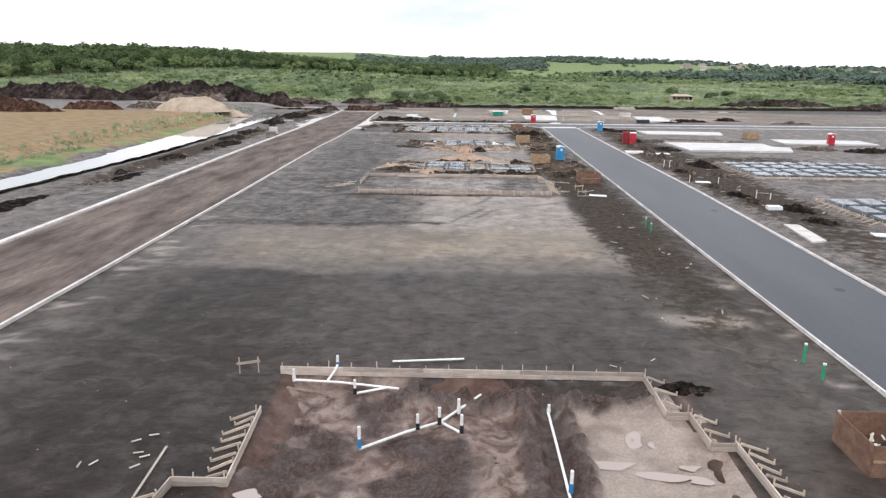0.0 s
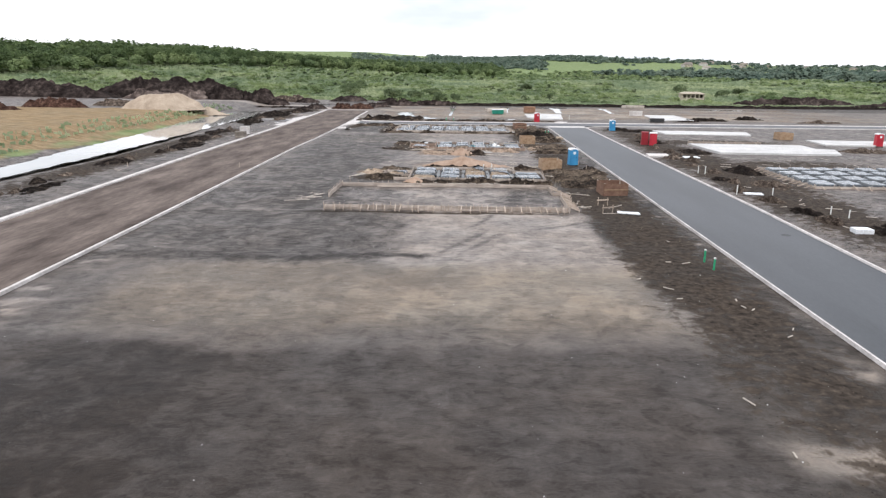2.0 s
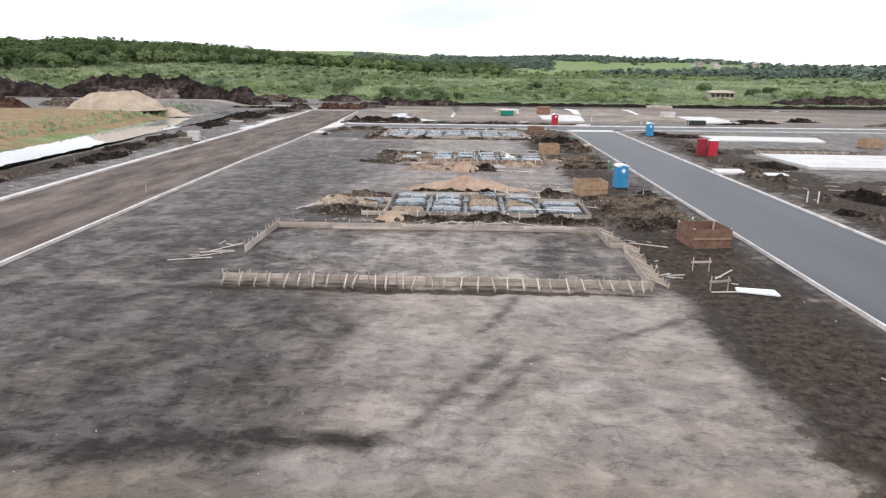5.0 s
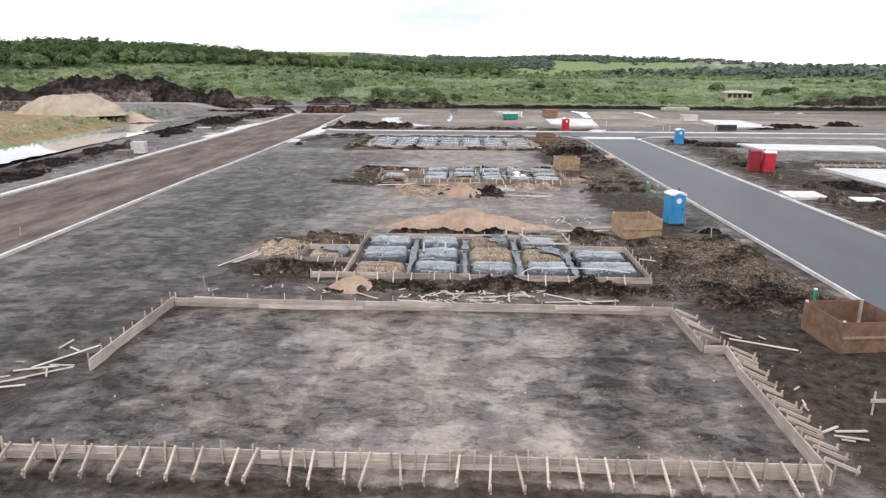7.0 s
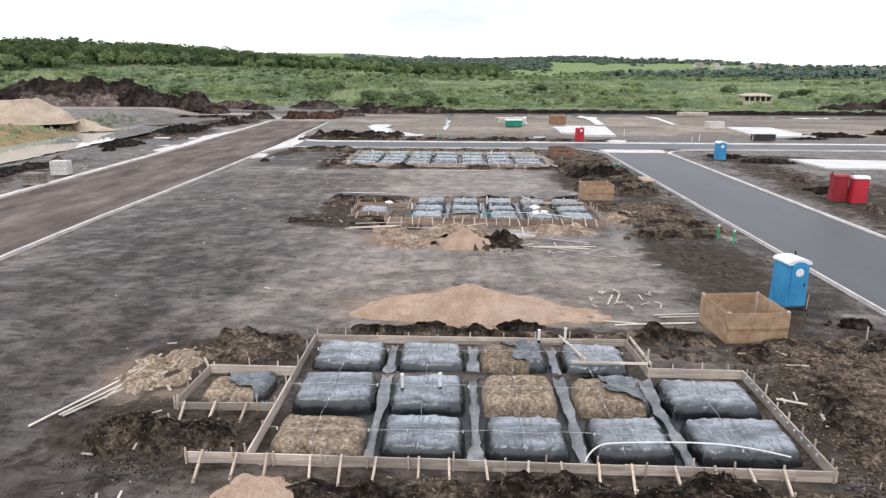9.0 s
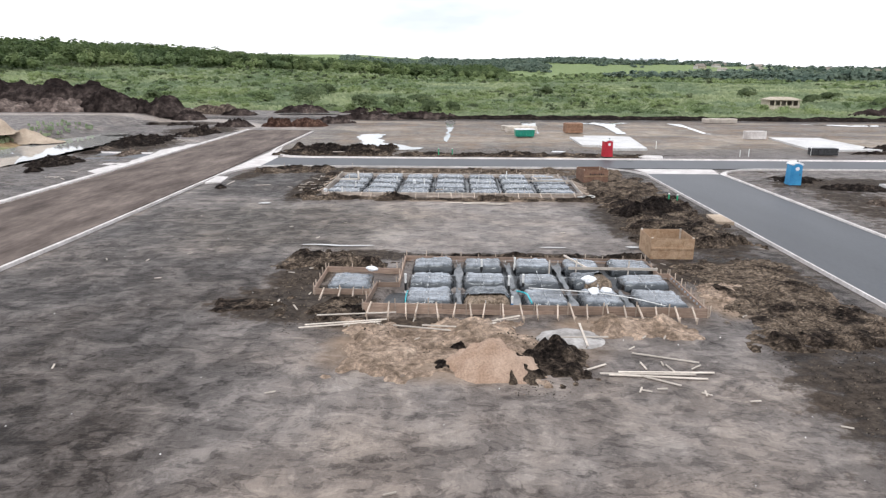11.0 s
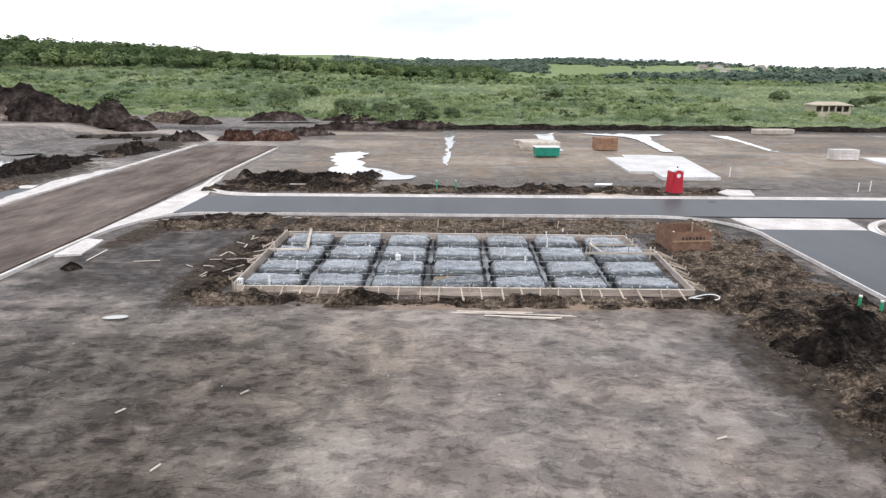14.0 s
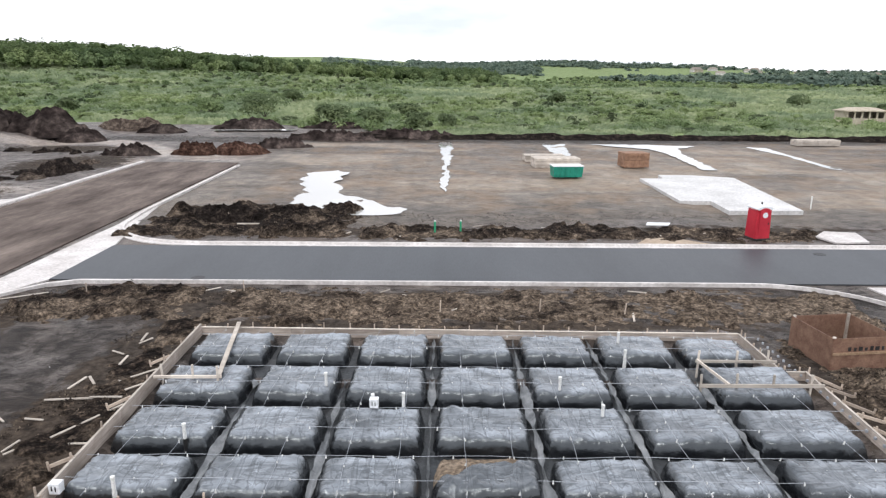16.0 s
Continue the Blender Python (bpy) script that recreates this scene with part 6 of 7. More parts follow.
def soil_top(x, y):
    """Height of the soil at each point, with the churned sheets laid on the ground."""
    z = height(x, y)
    for x0, y0, pitch, Z in SHEETS:
        i, j = ((x - x0) / pitch).astype(int), ((y - y0) / pitch).astype(int)
        on = (x >= x0) & (y >= y0) & (i < Z.shape[1]) & (j < Z.shape[0])
        z = np.where(on, np.maximum(z, Z[j.clip(0, Z.shape[0] - 1), i.clip(0, Z.shape[1] - 1)]), z)
    return z


for k, (x0, x1, y0, y1, high, dry) in enumerate((
    (11.3, 19.2, 83.6, 98.4, 0.34, 0.52), (11.4, 19.1, 113.8, 127.6, 0.30, 0.58), (11.0, 19.2, 129.6, 146.6, 0.40, 0.36), (11.2, 18.9, 146.2, 158.6, 0.30, 0.62),
    (-9.9, -4.5, 88.7, 91.3, 0.5, 0.12), (-8.4, -4.5, 94.8, 97.8, 0.34, 0.3), (-7.2, -3.6, 116.6, 120.4, 0.32, 0.30), (-10.4, -2.8, 123.6, 128.2, 0.34, 0.35), (-11.4, -7.4, 117.0, 119.8, 0.35, 0.05),
    (-5.2, 11.6, 85.9, 88.1, 0.40, 0.28), (-3.4, 11.2, 96.7, 98.6, 0.38, 0.2), (-3.2, 11.0, 126.1, 127.6, 0.36, 0.12), (-13.0, 11.9, 144.2, 146.22, 0.42, 0.48), (-14.3, -11.7, 145.2, 159.8, 0.34, 0.18), (1.9, 5.3, 110.5, 114.2, 0.85, 0.05),
    (-22.4, -12.5, 158.6, 164.7, 0.34, 0.30), (-13.4, 18.4, 158.4, 164.7, 0.24, 0.80), (-24.0, -8.0, 174.6, 186.2, 0.55, 0.05), (-8.0, 24.0, 174.2, 179.0, 0.34, 0.25))):
    churned(x0, x1, y0, y1, high, dry, 400 + 11 * k, "lumpy churned black soil with dry brown patches")
churned(-5.2, 3.6, 110.6, 117.4, 0.30, 1.0, 610, "lumpy spread of tan sand before the forms", mat=M_SANDMIX)
churned(5.6, 10.6, 114.6, 117.4, 0.34, 1.0, 621, "lumpy spread of tan sand before the forms", mat=M_SANDMIX)
churned(11.6, 15.4, 118.4, 122.6, 0.22, 1.0, 632, "lumpy spread of tan sand beside the forms", mat=M_SANDMIX)


def clods():
    """Crumbs and lumps of earth thrown about the churned strips."""
    r = np.random.RandomState(5)
    zones = [(-8, 11, 86.2, 88.2, 900, 0.11), (-9.5, -4.6, 88, 91, 500, 0.1), (10.5, 18, 86, 97, 2200, 0.12), (12, 18.5, 100, 126, 1500, 0.1), (11.6, 18.5, 130, 160, 3200, 0.12), (-15, -11.8, 145, 160, 1400, 0.1), (-12, 11, 144.6, 146, 1300, 0.1), (-22, 12, 159.8, 164.6, 2200, 0.1), (-22, 20, 174.8, 184, 2200, 0.12), (12, 18, 25, 60, 700, 0.08), (-9, -2.5, 115, 128, 900, 0.1), (-3, 11, 126.3, 127.6, 500, 0.1), (29.5, 40, 50, 160, 2600, 0.14), (-52, -38.5, 60, 214, 2600, 0.16), (-6, 9, 8, 26, 700, 0.09), (-2, 5, 110, 115, 500, 0.1), (-60, 10, 240, 252, 1500, 0.22), (12, 18.8, 60, 86, 800, 0.09)]
    base = np.array([(1, 0, -0.3), (-0.5, 0.86, -0.3), (-0.5, -0.86, -0.3), (0, 0, 1.0)])
    tri = np.array([(0, 1, 3), (1, 2, 3), (2, 0, 3)])
    V, F, n = [], [], 0
    for x0, x1, y0, y1, count, size in zones:
        count = int(count * 4.0)
        x, y = r.uniform(x0, x1, count), r.uniform(y0, y1, count)
        keep = fbm(x, y, 1.8, 3, 21) > 0.50
        x, y = x[keep], y[keep]
        z = soil_top(x, y)
        s = size * 0.34 * (0.35 + r.rand(len(x)) ** 2 * 1.3)
        a = r.rand(len(x)) * 6.28
        ca, sa = np.cos(a), np.sin(a)
        b = base[None] * (0.7 + 0.6 * r.rand(len(x), 4, 3))
        px = (b[..., 0] * ca[:, None] - b[..., 1] * sa[:, None]) * s[:, None] + x[:, None]
        py = (b[..., 0] * sa[:, None] + b[..., 1] * ca[:, None]) * s[:, None] + y[:, None]
        pz = b[..., 2] * s[:, None] * 0.8 + z[:, None]
        V.append(np.stack([px, py, pz], -1).reshape(-1, 3))
        F.append((tri[None] + (np.arange(len(x)) * 4)[:, None, None]).reshape(-1, 3) + n)
        n += len(x) * 4
    ob = new("soil_clods", from_arrays("soil_clods", np.concatenate(V), np.concatenate(F), M_CRUMB))
    tagged(ob, "scattered crumbs of black and brown soil", "soil", kind="stuff")
    # pale pebbles and chips on the graded lots
    count = 900
    x, y = r.uniform(-21, 18, count), r.uniform(8, 160, count)
    z = height(x, y)
    s = 0.012 + 0.03 * r.rand(count) ** 3
    b = base[None] * (0.7 + 0.6 * r.rand(count, 4, 3)) * s[:, None, None]
    P = b + np.stack([x, y, z], -1)[:, None, :]
    ob = new("pale_chips", from_arrays("pale_chips", P.reshape(-1, 3), (tri[None] + (np.arange(count) * 4)[:, None, None]).reshape(-1, 3), M_PVC))
    tagged(ob, "pale stone chips scattered on the soil", "gravel", kind="stuff")


clods()


def shreds():
    """Slivers of bark, straw and split wood trodden into the soil beside the slabs."""
    r = np.random.RandomState(15)
    V, n = [], 0
    for x0, x1, y0, y1, count in ((11.3, 18.6, 84.5, 98, 3600), (11.5, 18, 115, 127, 1800), (11.2, 17.5, 130, 158, 2600), (-9.5, -4.6, 88, 97, 600), (-4, 11, 85.5, 88, 700), (-12, 11, 144.6, 145.9, 700), (-9, -4, 116.5, 127, 500)):
        x, y = r.uniform(x0, x1, count), r.uniform(y0, y1, count)
        keep = fbm(x, y, 1.6, 3, 47) > 0.46
        x, y = x[keep], y[keep]
        k = len(x)
        z = soil_top(x, y) + 0.02 + 0.04 * r.rand(k)
        a, t = r.rand(k) * 6.28, r.normal(size=k) * 0.25
        half, wide = 0.03 + 0.08 * r.rand(k) ** 2, 0.008 + 0.012 * r.rand(k)
        u = np.stack([np.cos(a) * half, np.sin(a) * half, t * half], 1)
        w = np.stack([-np.sin(a) * wide, np.cos(a) * wide, 0 * a], 1)
        c = np.stack([x, y, z], 1)
        up = np.array([0, 0, 0.012])
        V.append(np.stack([c - u - w, c + u - w, c + u + w, c - u + w, c - u * 0.9 + up, c + u * 0.9 + up], 1).reshape(-1, 3))
        n += k
    quad = np.array([(0, 1, 5, 4), (2, 3, 4, 5)])
    F = (quad[None] + (np.arange(n) * 6)[:, None, None]).reshape(-1, 4)
    tagged(new("wood_shreds", from_arrays("wood_shreds", np.concatenate(V), F, M_SHRED)), "slivers of pale wood and straw trodden into soil", "debris", kind="stuff")


shreds()


# ---- concrete: finished slabs and kerb works ----
def concrete_slab(outline, z, label, group="finished house slabs", mat=None, name="concrete_slab", category="concrete slab", low=-0.1):
    bm = bmesh.new()
    top = [bm.verts.new((x, y, z)) for x, y in outline]
    bot = [bm.verts.new((x, y, low)) for x, y in outline]
    bm.faces.new(top)
    for k in range(len(top)):
        q = (k + 1) % len(top)
        bm.faces.new((top[k], bot[k], bot[q], top[q]))
    bmesh.ops.recalc_face_normals(bm, faces=bm.faces)
    return tagged(new(name, mesh_of(bm, mat or M_SLAB)), label, category, group)


concrete_slab([(18.0, 188.1), (20.6, 188.1), (20.4, 183.8), (26.3, 184.0), (28.2, 201.8), (24.2, 203.6), (20.9, 203.6), (20.6, 201.0), (18.2, 201.0)], 0.28, "white finished concrete house slab beyond the street")
concrete_slab([(49.0, 183.6), (58.5, 184.0), (59.0, 202.0), (51.0, 202.3)], 0.28, "white finished concrete house slab on a far lot")
concrete_slab([(40.8, 146.6), (56.8, 145.6), (58.6, 152.4), (40.4, 154.4)], 0.22, "white finished concrete slab beside the street corner")
concrete_slab([(40.2, 116.2), (57.6, 115.2), (60.0, 121.6), (57.4, 122.2), (57.6, 127.6), (39.4, 128.6)], 0.30, "white finished concrete slab with stakes behind")
concrete_slab([(62.5, 129.2), (80, 128.6), (80, 136), (63, 137)], 0.26, "white finished concrete slab behind a red toilet")
concrete_slab([(29.66, 51.64), (31.04, 52.16), (31.58, 58.04), (30.30, 58.23)], 0.17, "pale concrete drain inlet top beside the kerb", "drain inlets", M_KERB, "drain_inlet", "drain inlet")
concrete_slab([(28.5, 111.6), (31.6, 111.8), (31.8, 114.8), (28.8, 114.8)], 0.17, "pale concrete drain inlet top by the street", "drain inlets", M_KERB, "drain_inlet", "drain inlet")
concrete_slab([(18.5, 136.8), (19.7, 136.6), (19.7, 139.3), (18.7, 139.4)], 0.16, "pale concrete drain inlet beside the kerb", "drain inlets", M_PALESAND, "drain_inlet", "drain inlet")
concrete_slab([(10.4, 173.7), (15.2, 173.7), (13.4, 175.4), (11.6, 175.4)], 0.08, "tan sandy ramp at the kerb", "ramps", M_PALESAND, "sand_ramp", "ramp")
concrete_slab([(12.2, 177.9), (13.7, 177.8), (14.1, 178.6), (12.5, 178.7)], 0.42, "white board lying on soil beside the street", "loose boards", M_ROOFWHITE, "white_board", "board", 0.36)
concrete_slab([(15.12, 71.48), (16.96, 70.89), (17.01, 71.75), (15.23, 72.07)], 0.14, "white board lying on the soil", "loose boards", M_ROOFWHITE, "white_board", "board", 0.06)
concrete_slab([(32.01, 65.25), (33.40, 65.27), (33.39, 66.22), (32.11, 66.30)], 0.35, "white sacking bundle on dark soil", "loose boards", M_ROOFWHITE, "white_bundle", "bundle", 0.0)
concrete_slab([(36.22, 54.25), (38.05, 53.88), (38.12, 55.07), (36.39, 55.44)], 0.14, "white board lying on dark soil", "loose boards", M_ROOFWHITE, "white_board", "board", 0.05)
concrete_slab([(33.2, 110.6), (35.4, 110.6), (35.5, 112.2), (33.4, 112.3)], 0.14, "white board lying on a muddy lot", "loose boards", M_ROOFWHITE, "white_board", "board", 0.05)
concrete_slab([(30.20, 81.60), (31.90, 81.40), (32.00, 82.40), (30.30, 82.60)], 0.14, "white board lying beside stakes", "loose boards", M_ROOFWHITE, "white_board", "board", 0.05)
heap(4.7, 114.9, 1.5, 1.2, 0.17, M_SPILL, "patch of spilt pale concrete on sand", "concrete", 71, 0.03, peak=0.8, name="concrete_spill", group="spills")
concrete_slab([(23.4, 174.2), (25.7, 174.5), (26.4, 177.2), (24.4, 177.6), (23.0, 176.0)], 0.1, "patch of spilt pale concrete", "spills", M_KERB, "concrete_spill", "concrete", 0.0)

# far pads on the lots over the street
pads([(39.6 + 2.75 * k, 42.15 + 2.75 * k) for k in range(8)], [(86.4, 89.6), (90.0, 93.2), (93.6, 96.8), (97.2, 100.2)], {}, "pads of a slab across the street", 0.42, base=-0.05, nu=26, nv=22)
formwork("timber forms round pads across the street", [((39.2, 86.0), (61.6, 86.0), 0.3, 1, -1, 1.6, 2.0), ((39.2, 86.0), (39.2, 100.6), 0.3, 1, 1, 1.2, 1.6), ((39.2, 100.6), (61.6, 100.6), 0.3, 1, 1, 0, 1.4)])
pads([(39.8 + 2.8 * k, 42.4 + 2.8 * k) for k in range(6)], [(58.9, 62.2), (62.6, 66.2), (66.6, 70.4)], {}, "pads of a second slab across the street", 0.42, base=-0.05, nu=26, nv=22)
formwork("timber forms round a second slab across the street", [((39.4, 58.5), (56.6, 58.5), 0.3, 1, -1, 1.4, 2.0), ((39.4, 58.5), (39.4, 70.8), 0.3, 1, 1, 1.0, 1.6), ((39.4, 70.8), (56.6, 70.8), 0.3, 1, 1, 0, 1.4)])
formwork("stakes and forms behind a finished slab", [((39.4, 129.0), (57.6, 128.2), 0.3, 1, 1, 0, 0.8), ((40.5, 132.2), (53, 132.0), 0.3, 1, -1, 1.2, 0.9)])


# ---- pipes ----
def pipe_stub(x, y, h, mat, label, cap=M_PVC, r=0.065, lean=(0, 0), category="pipe", group="pipe stubs", low=None):
    root = thing("pipe_stub", label, category, (x, y, 0), 0, group)
    bm = bmesh.new()
    tube(bm, (0, 0, -0.15), (lean[0], lean[1], h - 0.08), r, 10)
    part("pipe", bm, mat, root)
    bm = bmesh.new()
    tube(bm, (lean[0], lean[1], h - 0.08), (lean[0] * 1.05, lean[1] * 1.05, h), r * 1.18, 10)
    part("cap", bm, cap, root, "white cap")
    if low:
        bm = bmesh.new()
        tube(bm, (0, 0, 0.0), (lean[0] * 0.4, lean[1] * 0.4, h * 0.45), r * 1.2, 10)
        part("wrap", bm, low, root, "coloured foam wrap")
    return root


for x, y in ((17.81, 28.36), (17.72, 26.41), (17.51, 56.67), (17.47, 54.83), (17.25, 85.2), (17.35, 114.2), (17.95, 113.2), (17.35, 144.3), (17.75, 143.4), (-2.5, 176.5), (-0.75, 177.0)):
    pipe_stub(x, y, rnd.uniform(0.8, 0.95), M_GREENPIPE, "upright green service pipe with a white cap in soil")
for x, y in ((33.34, 71.59), (34.73, 71.22), (30.20, 96.00), (30.90, 95.60), (29.50, 82.20), (33.00, 82.00), (39.83, 55.10), (41.32, 55.33), (28.2, 186.5), (36.4, 177.4), (37.6, 177.6), (46.5, 179.5)):
    pipe_stub(x, y, rnd.uniform(0.7, 1.1), M_PVC, "upright white pipe stub in dark soil", r=0.05)


def drain_run(points, label, risers=(), r=0.055):
    root = thing("drain_pipe", label, "drain pipe", group="drain pipes")
    for a, b in zip(points, points[1:]):
        bm = bmesh.new()
        tube(bm, a, b, r, 8)
        part("pipe", bm, M_PVC, root)
    for x, y, z0, z1, wrap in risers:
        bm = bmesh.new()
        tube(bm, (x, y, z0), (x, y, z1), r * 1.15, 8)
        part("riser", bm, M_PVC, root)
        bm = bmesh.new()
        tube(bm, (x, y, z0 + 0.02), (x, y, z0 + (z1 - z0) * 0.45), r * 1.5, 8)
        part("collar", bm, wrap, root, "foam collar")
    return root


B = -0.26
drain_run([(-2.43, 20.13, B), (-0.76, 21.44, B), (0.51, 22.24, B), (2.20, 24.57, B + 0.05)], "white drain pipe lying in the muddy pit", ((-2.43, 20.16, B, 0.65, M_BLUEPIPE), (-0.35, 21.60, B, 0.42, M_BLACK), (0.49, 22.03, B, 0.5, M_BLACK)))
drain_run([(0.53, 22.24, B), (1.40, 21.41, B)], "short white branch drain in the muddy pit", ((1.38, 21.41, B, 0.55, M_BLACK), (1.25, 22.98, B, 0.4, M_PVC)))
drain_run([(-6.15, 25.22, -0.02), (-4.10, 25.24, -0.1), (-1.40, 24.84, -0.15)], "white drain pipe along the timber forms", ((-6.15, 25.24, -0.1, 0.5, M_PVC),))
drain_run([(-4.67, 25.23, -0.08), (-4.36, 25.65, 0.3), (-4.31, 25.97, 0.42)], "white drain bend crossing the forms", ((-4.31, 25.99, 0.3, 0.85, M_BLUEPIPE),))
drain_run([(-3.26, 24.30, -0.15), (-1.88, 24.89, -0.12)], "short white drain pipe on mud", ((-3.26, 24.30, -0.2, 0.5, M_BLACK),))
drain_run([(4.96, 23.23, B), (4.99, 20.81, B), (5.01, 18.59, B), (5.02, 15.85, B)], "long white drain pipe in a muddy trench", ((5.08, 17.75, B, 0.6, M_BLUEPIPE), (4.98, 23.23, B, 0.1, M_PVC)))
drain_run([(-1.93, 27.14, 0.09), (1.45, 27.60, 0.09)], "loose white pipe lying behind the forms")
for x, y, h, c in ((-9.1, 149.2, 0.85, M_BLACK), (-3.05, 151.2, 0.85, M_BLACK), (-4.0, 151.2, 0.8, M_PVC), (2.0, 152.4, 0.85, M_PVC), (4.75, 154.8, 0.8, M_PVC), (-9.9, 146.7, 0.8, M_PVC), (-5.7, 152.6, 0.85, M_BLACK), (3.0, 150.6, 0.8, M_PVC), (4.9, 156.4, 0.85, M_BLACK)):
    pipe_stub(x, y, h, M_PVC, "white drain riser standing through the plastic", M_PVC, 0.05, low=c, group="slab drain risers")
for x, y, h, c in ((-0.6, 92.3, 0.85, M_BLACK), (0.6, 92.4, 0.85, M_BLACK), (-2.4, 120.9, 0.85, M_BLACK), (2.6, 120.6, 0.9, M_BLACK), (3.35, 121.2, 0.8, M_BLACK), (1.4, 124.0, 0.75, M_BLACK), (3.2, 124.6, 0.7, M_PVC), (4.2, 96.5, 0.75, M_BLACK), (5.2, 96.6, 0.8, M_BLACK), (2.6, 118.4, 0.6, M_BLUEPIPE)):
    pipe_stub(x, y, h, M_PVC, "white drain riser with a dark wrap in the slab", M_PVC, 0.05, low=c, group="slab drain risers")


def hose(points, r, mat, label, name="hose"):
    cu = bpy.data.curves.new(name, "CURVE")
    cu.dimensions, cu.bevel_depth, cu.bevel_resolution, cu.resolution_u = "3D", r, 2, 8
    sp = cu.splines.new("NURBS")
    sp.points.add(len(points) - 1)
    for p, q in zip(sp.points, points):
        p.co = (*q, 1)
    sp.use_endpoint_u, sp.order_u = True, 3
    tmp = bpy.data.objects.new(name, cu)
    me = bpy.data.meshes.new_from_object(tmp)
    me.materials.clear()
    me.materials.append(mat)
    tagged(new(name, me), label, "hose", "hoses")


hose([(4.5, 88.3, 0.36), (4.8, 88.9, 0.5), (5.75, 89.1, 0.46), (7.7, 89.2, 0.45), (9.0, 89.0, 0.45), (9.9, 88.6, 0.42)], 0.022, M_PVC, "thin white hose bowed over the plastic")
hose([(3.5, 120.0, 0.48), (5.2, 119.8, 0.46), (6.8, 119.4, 0.46), (8.2, 118.8, 0.45), (9.3, 117.9, 0.4)], 0.022, M_PVC, "thin white hose lying across the pads")
hose([(2.9, 119.6, 0.45), (3.3, 119.3, 0.5), (3.4, 118.6, 0.45), (3.45, 118.0, 0.42)], 0.035, M_TEAL, "bent teal pipe over the plastic")
hose([(-2.2, 118.2, 0.3), (-2.25, 119.0, 0.42), (-2.2, 119.6, 0.4)], 0.03, M_TEAL, "teal pipe beside the plastic pad")
hose([(10.2, 145.4, 0.3), (10.6, 145.1, 0.32), (11.3, 145.0, 0.32), (11.6, 145.4, 0.34), (11.4, 145.8, 0.36), (10.8, 145.7, 0.33), (10.1, 145.3, 0.3)], 0.03, M_PVC, "coil of pale pipe on soil")


# ---- sacks and bucket on the slabs ----
def sack(x, y, z, s, seed):
    bm = bmesh.new()
    bmesh.ops.create_icosphere(bm, subdivisions=3, radius=1.0)
    for v in bm.verts:
        n = noise.noise(v.co * 1.6 + Vector((seed, 0, 0)))
        v.co = Vector((v.co.x * s, v.co.y * s * 0.7, v.co.z * s * 0.45)) * (1 + 0.35 * n)
    ob = part("white_sack", bm, M_ROOFWHITE, None, "", True)
    ob.matrix_basis = pose(x, y, z, rz=seed * 40)
    tagged(ob, "crumpled white sack lying on plastic", "sack", "white sacks")


for k, (x, y, s) in enumerate(((6.6, 121.5, 0.42), (6.5, 119.7, 0.36), (7.1, 119.75, 0.34), (-4.3, 123.0, 0.3))):
    sack(x, y, 0.46, s, k + 1)


def bucket(x, y, z):
    root = thing("bucket", "square white electrical box on the form", "box", (x, y, z))
    bm = bmesh.new()
    block(bm, (0.26, 0.22, 0.28), (0, 0, 0), taper=1.05)
    part("body", bm, M_ROOFWHITE, root)
    bm = bmesh.new()
    block(bm, (0.025, 0.02, 0.12), (-0.05, -0.118, 0.1))
    block(bm, (0.025, 0.02, 0.12), (0.04, -0.118, 0.08))
    part("slot", bm, M_BLACK, root)


bucket(-11.35, 146.75, 0.32)
bucket(-3.95, 151.1, 0.42)


# ---- loose timber ----
SCRAP = []
for L in (0.35, 0.6, 0.9, 1.4, 2.4, 3.4):
    bm = bmesh.new()
    block(bm, (L, 0.055 if L < 0.7 else 0.085, 0.035), (0, 0, 0))
    SCRAP.append(mesh_of(bm, M_PINE))


def scrap(x, y, kind, turn, z=None, tilt=0.0):
    ob = new("timber_offcut" if kind < 4 else "loose_timber", SCRAP[kind])
    g = float(height(np.array([x]), np.array([y]))[0])
    ob.matrix_basis = pose(x, y, (g if z is None else z) + 0.02 + abs(tilt) * 0.005, ry=tilt, rz=turn)
    tagged(ob, "short pale pine offcut on bare soil" if kind < 4 else "long pale pine board lying on soil", "timber", "timber offcuts" if kind < 4 else "loose boards")


def scatter(x0, x1, y0, y1, count, kinds):
    for _ in range(count):
        scrap(rnd.uniform(x0, x1), rnd.uniform(y0, y1), rnd.choice(kinds), rnd.uniform(0, 180), tilt=rnd.uniform(-4, 4))


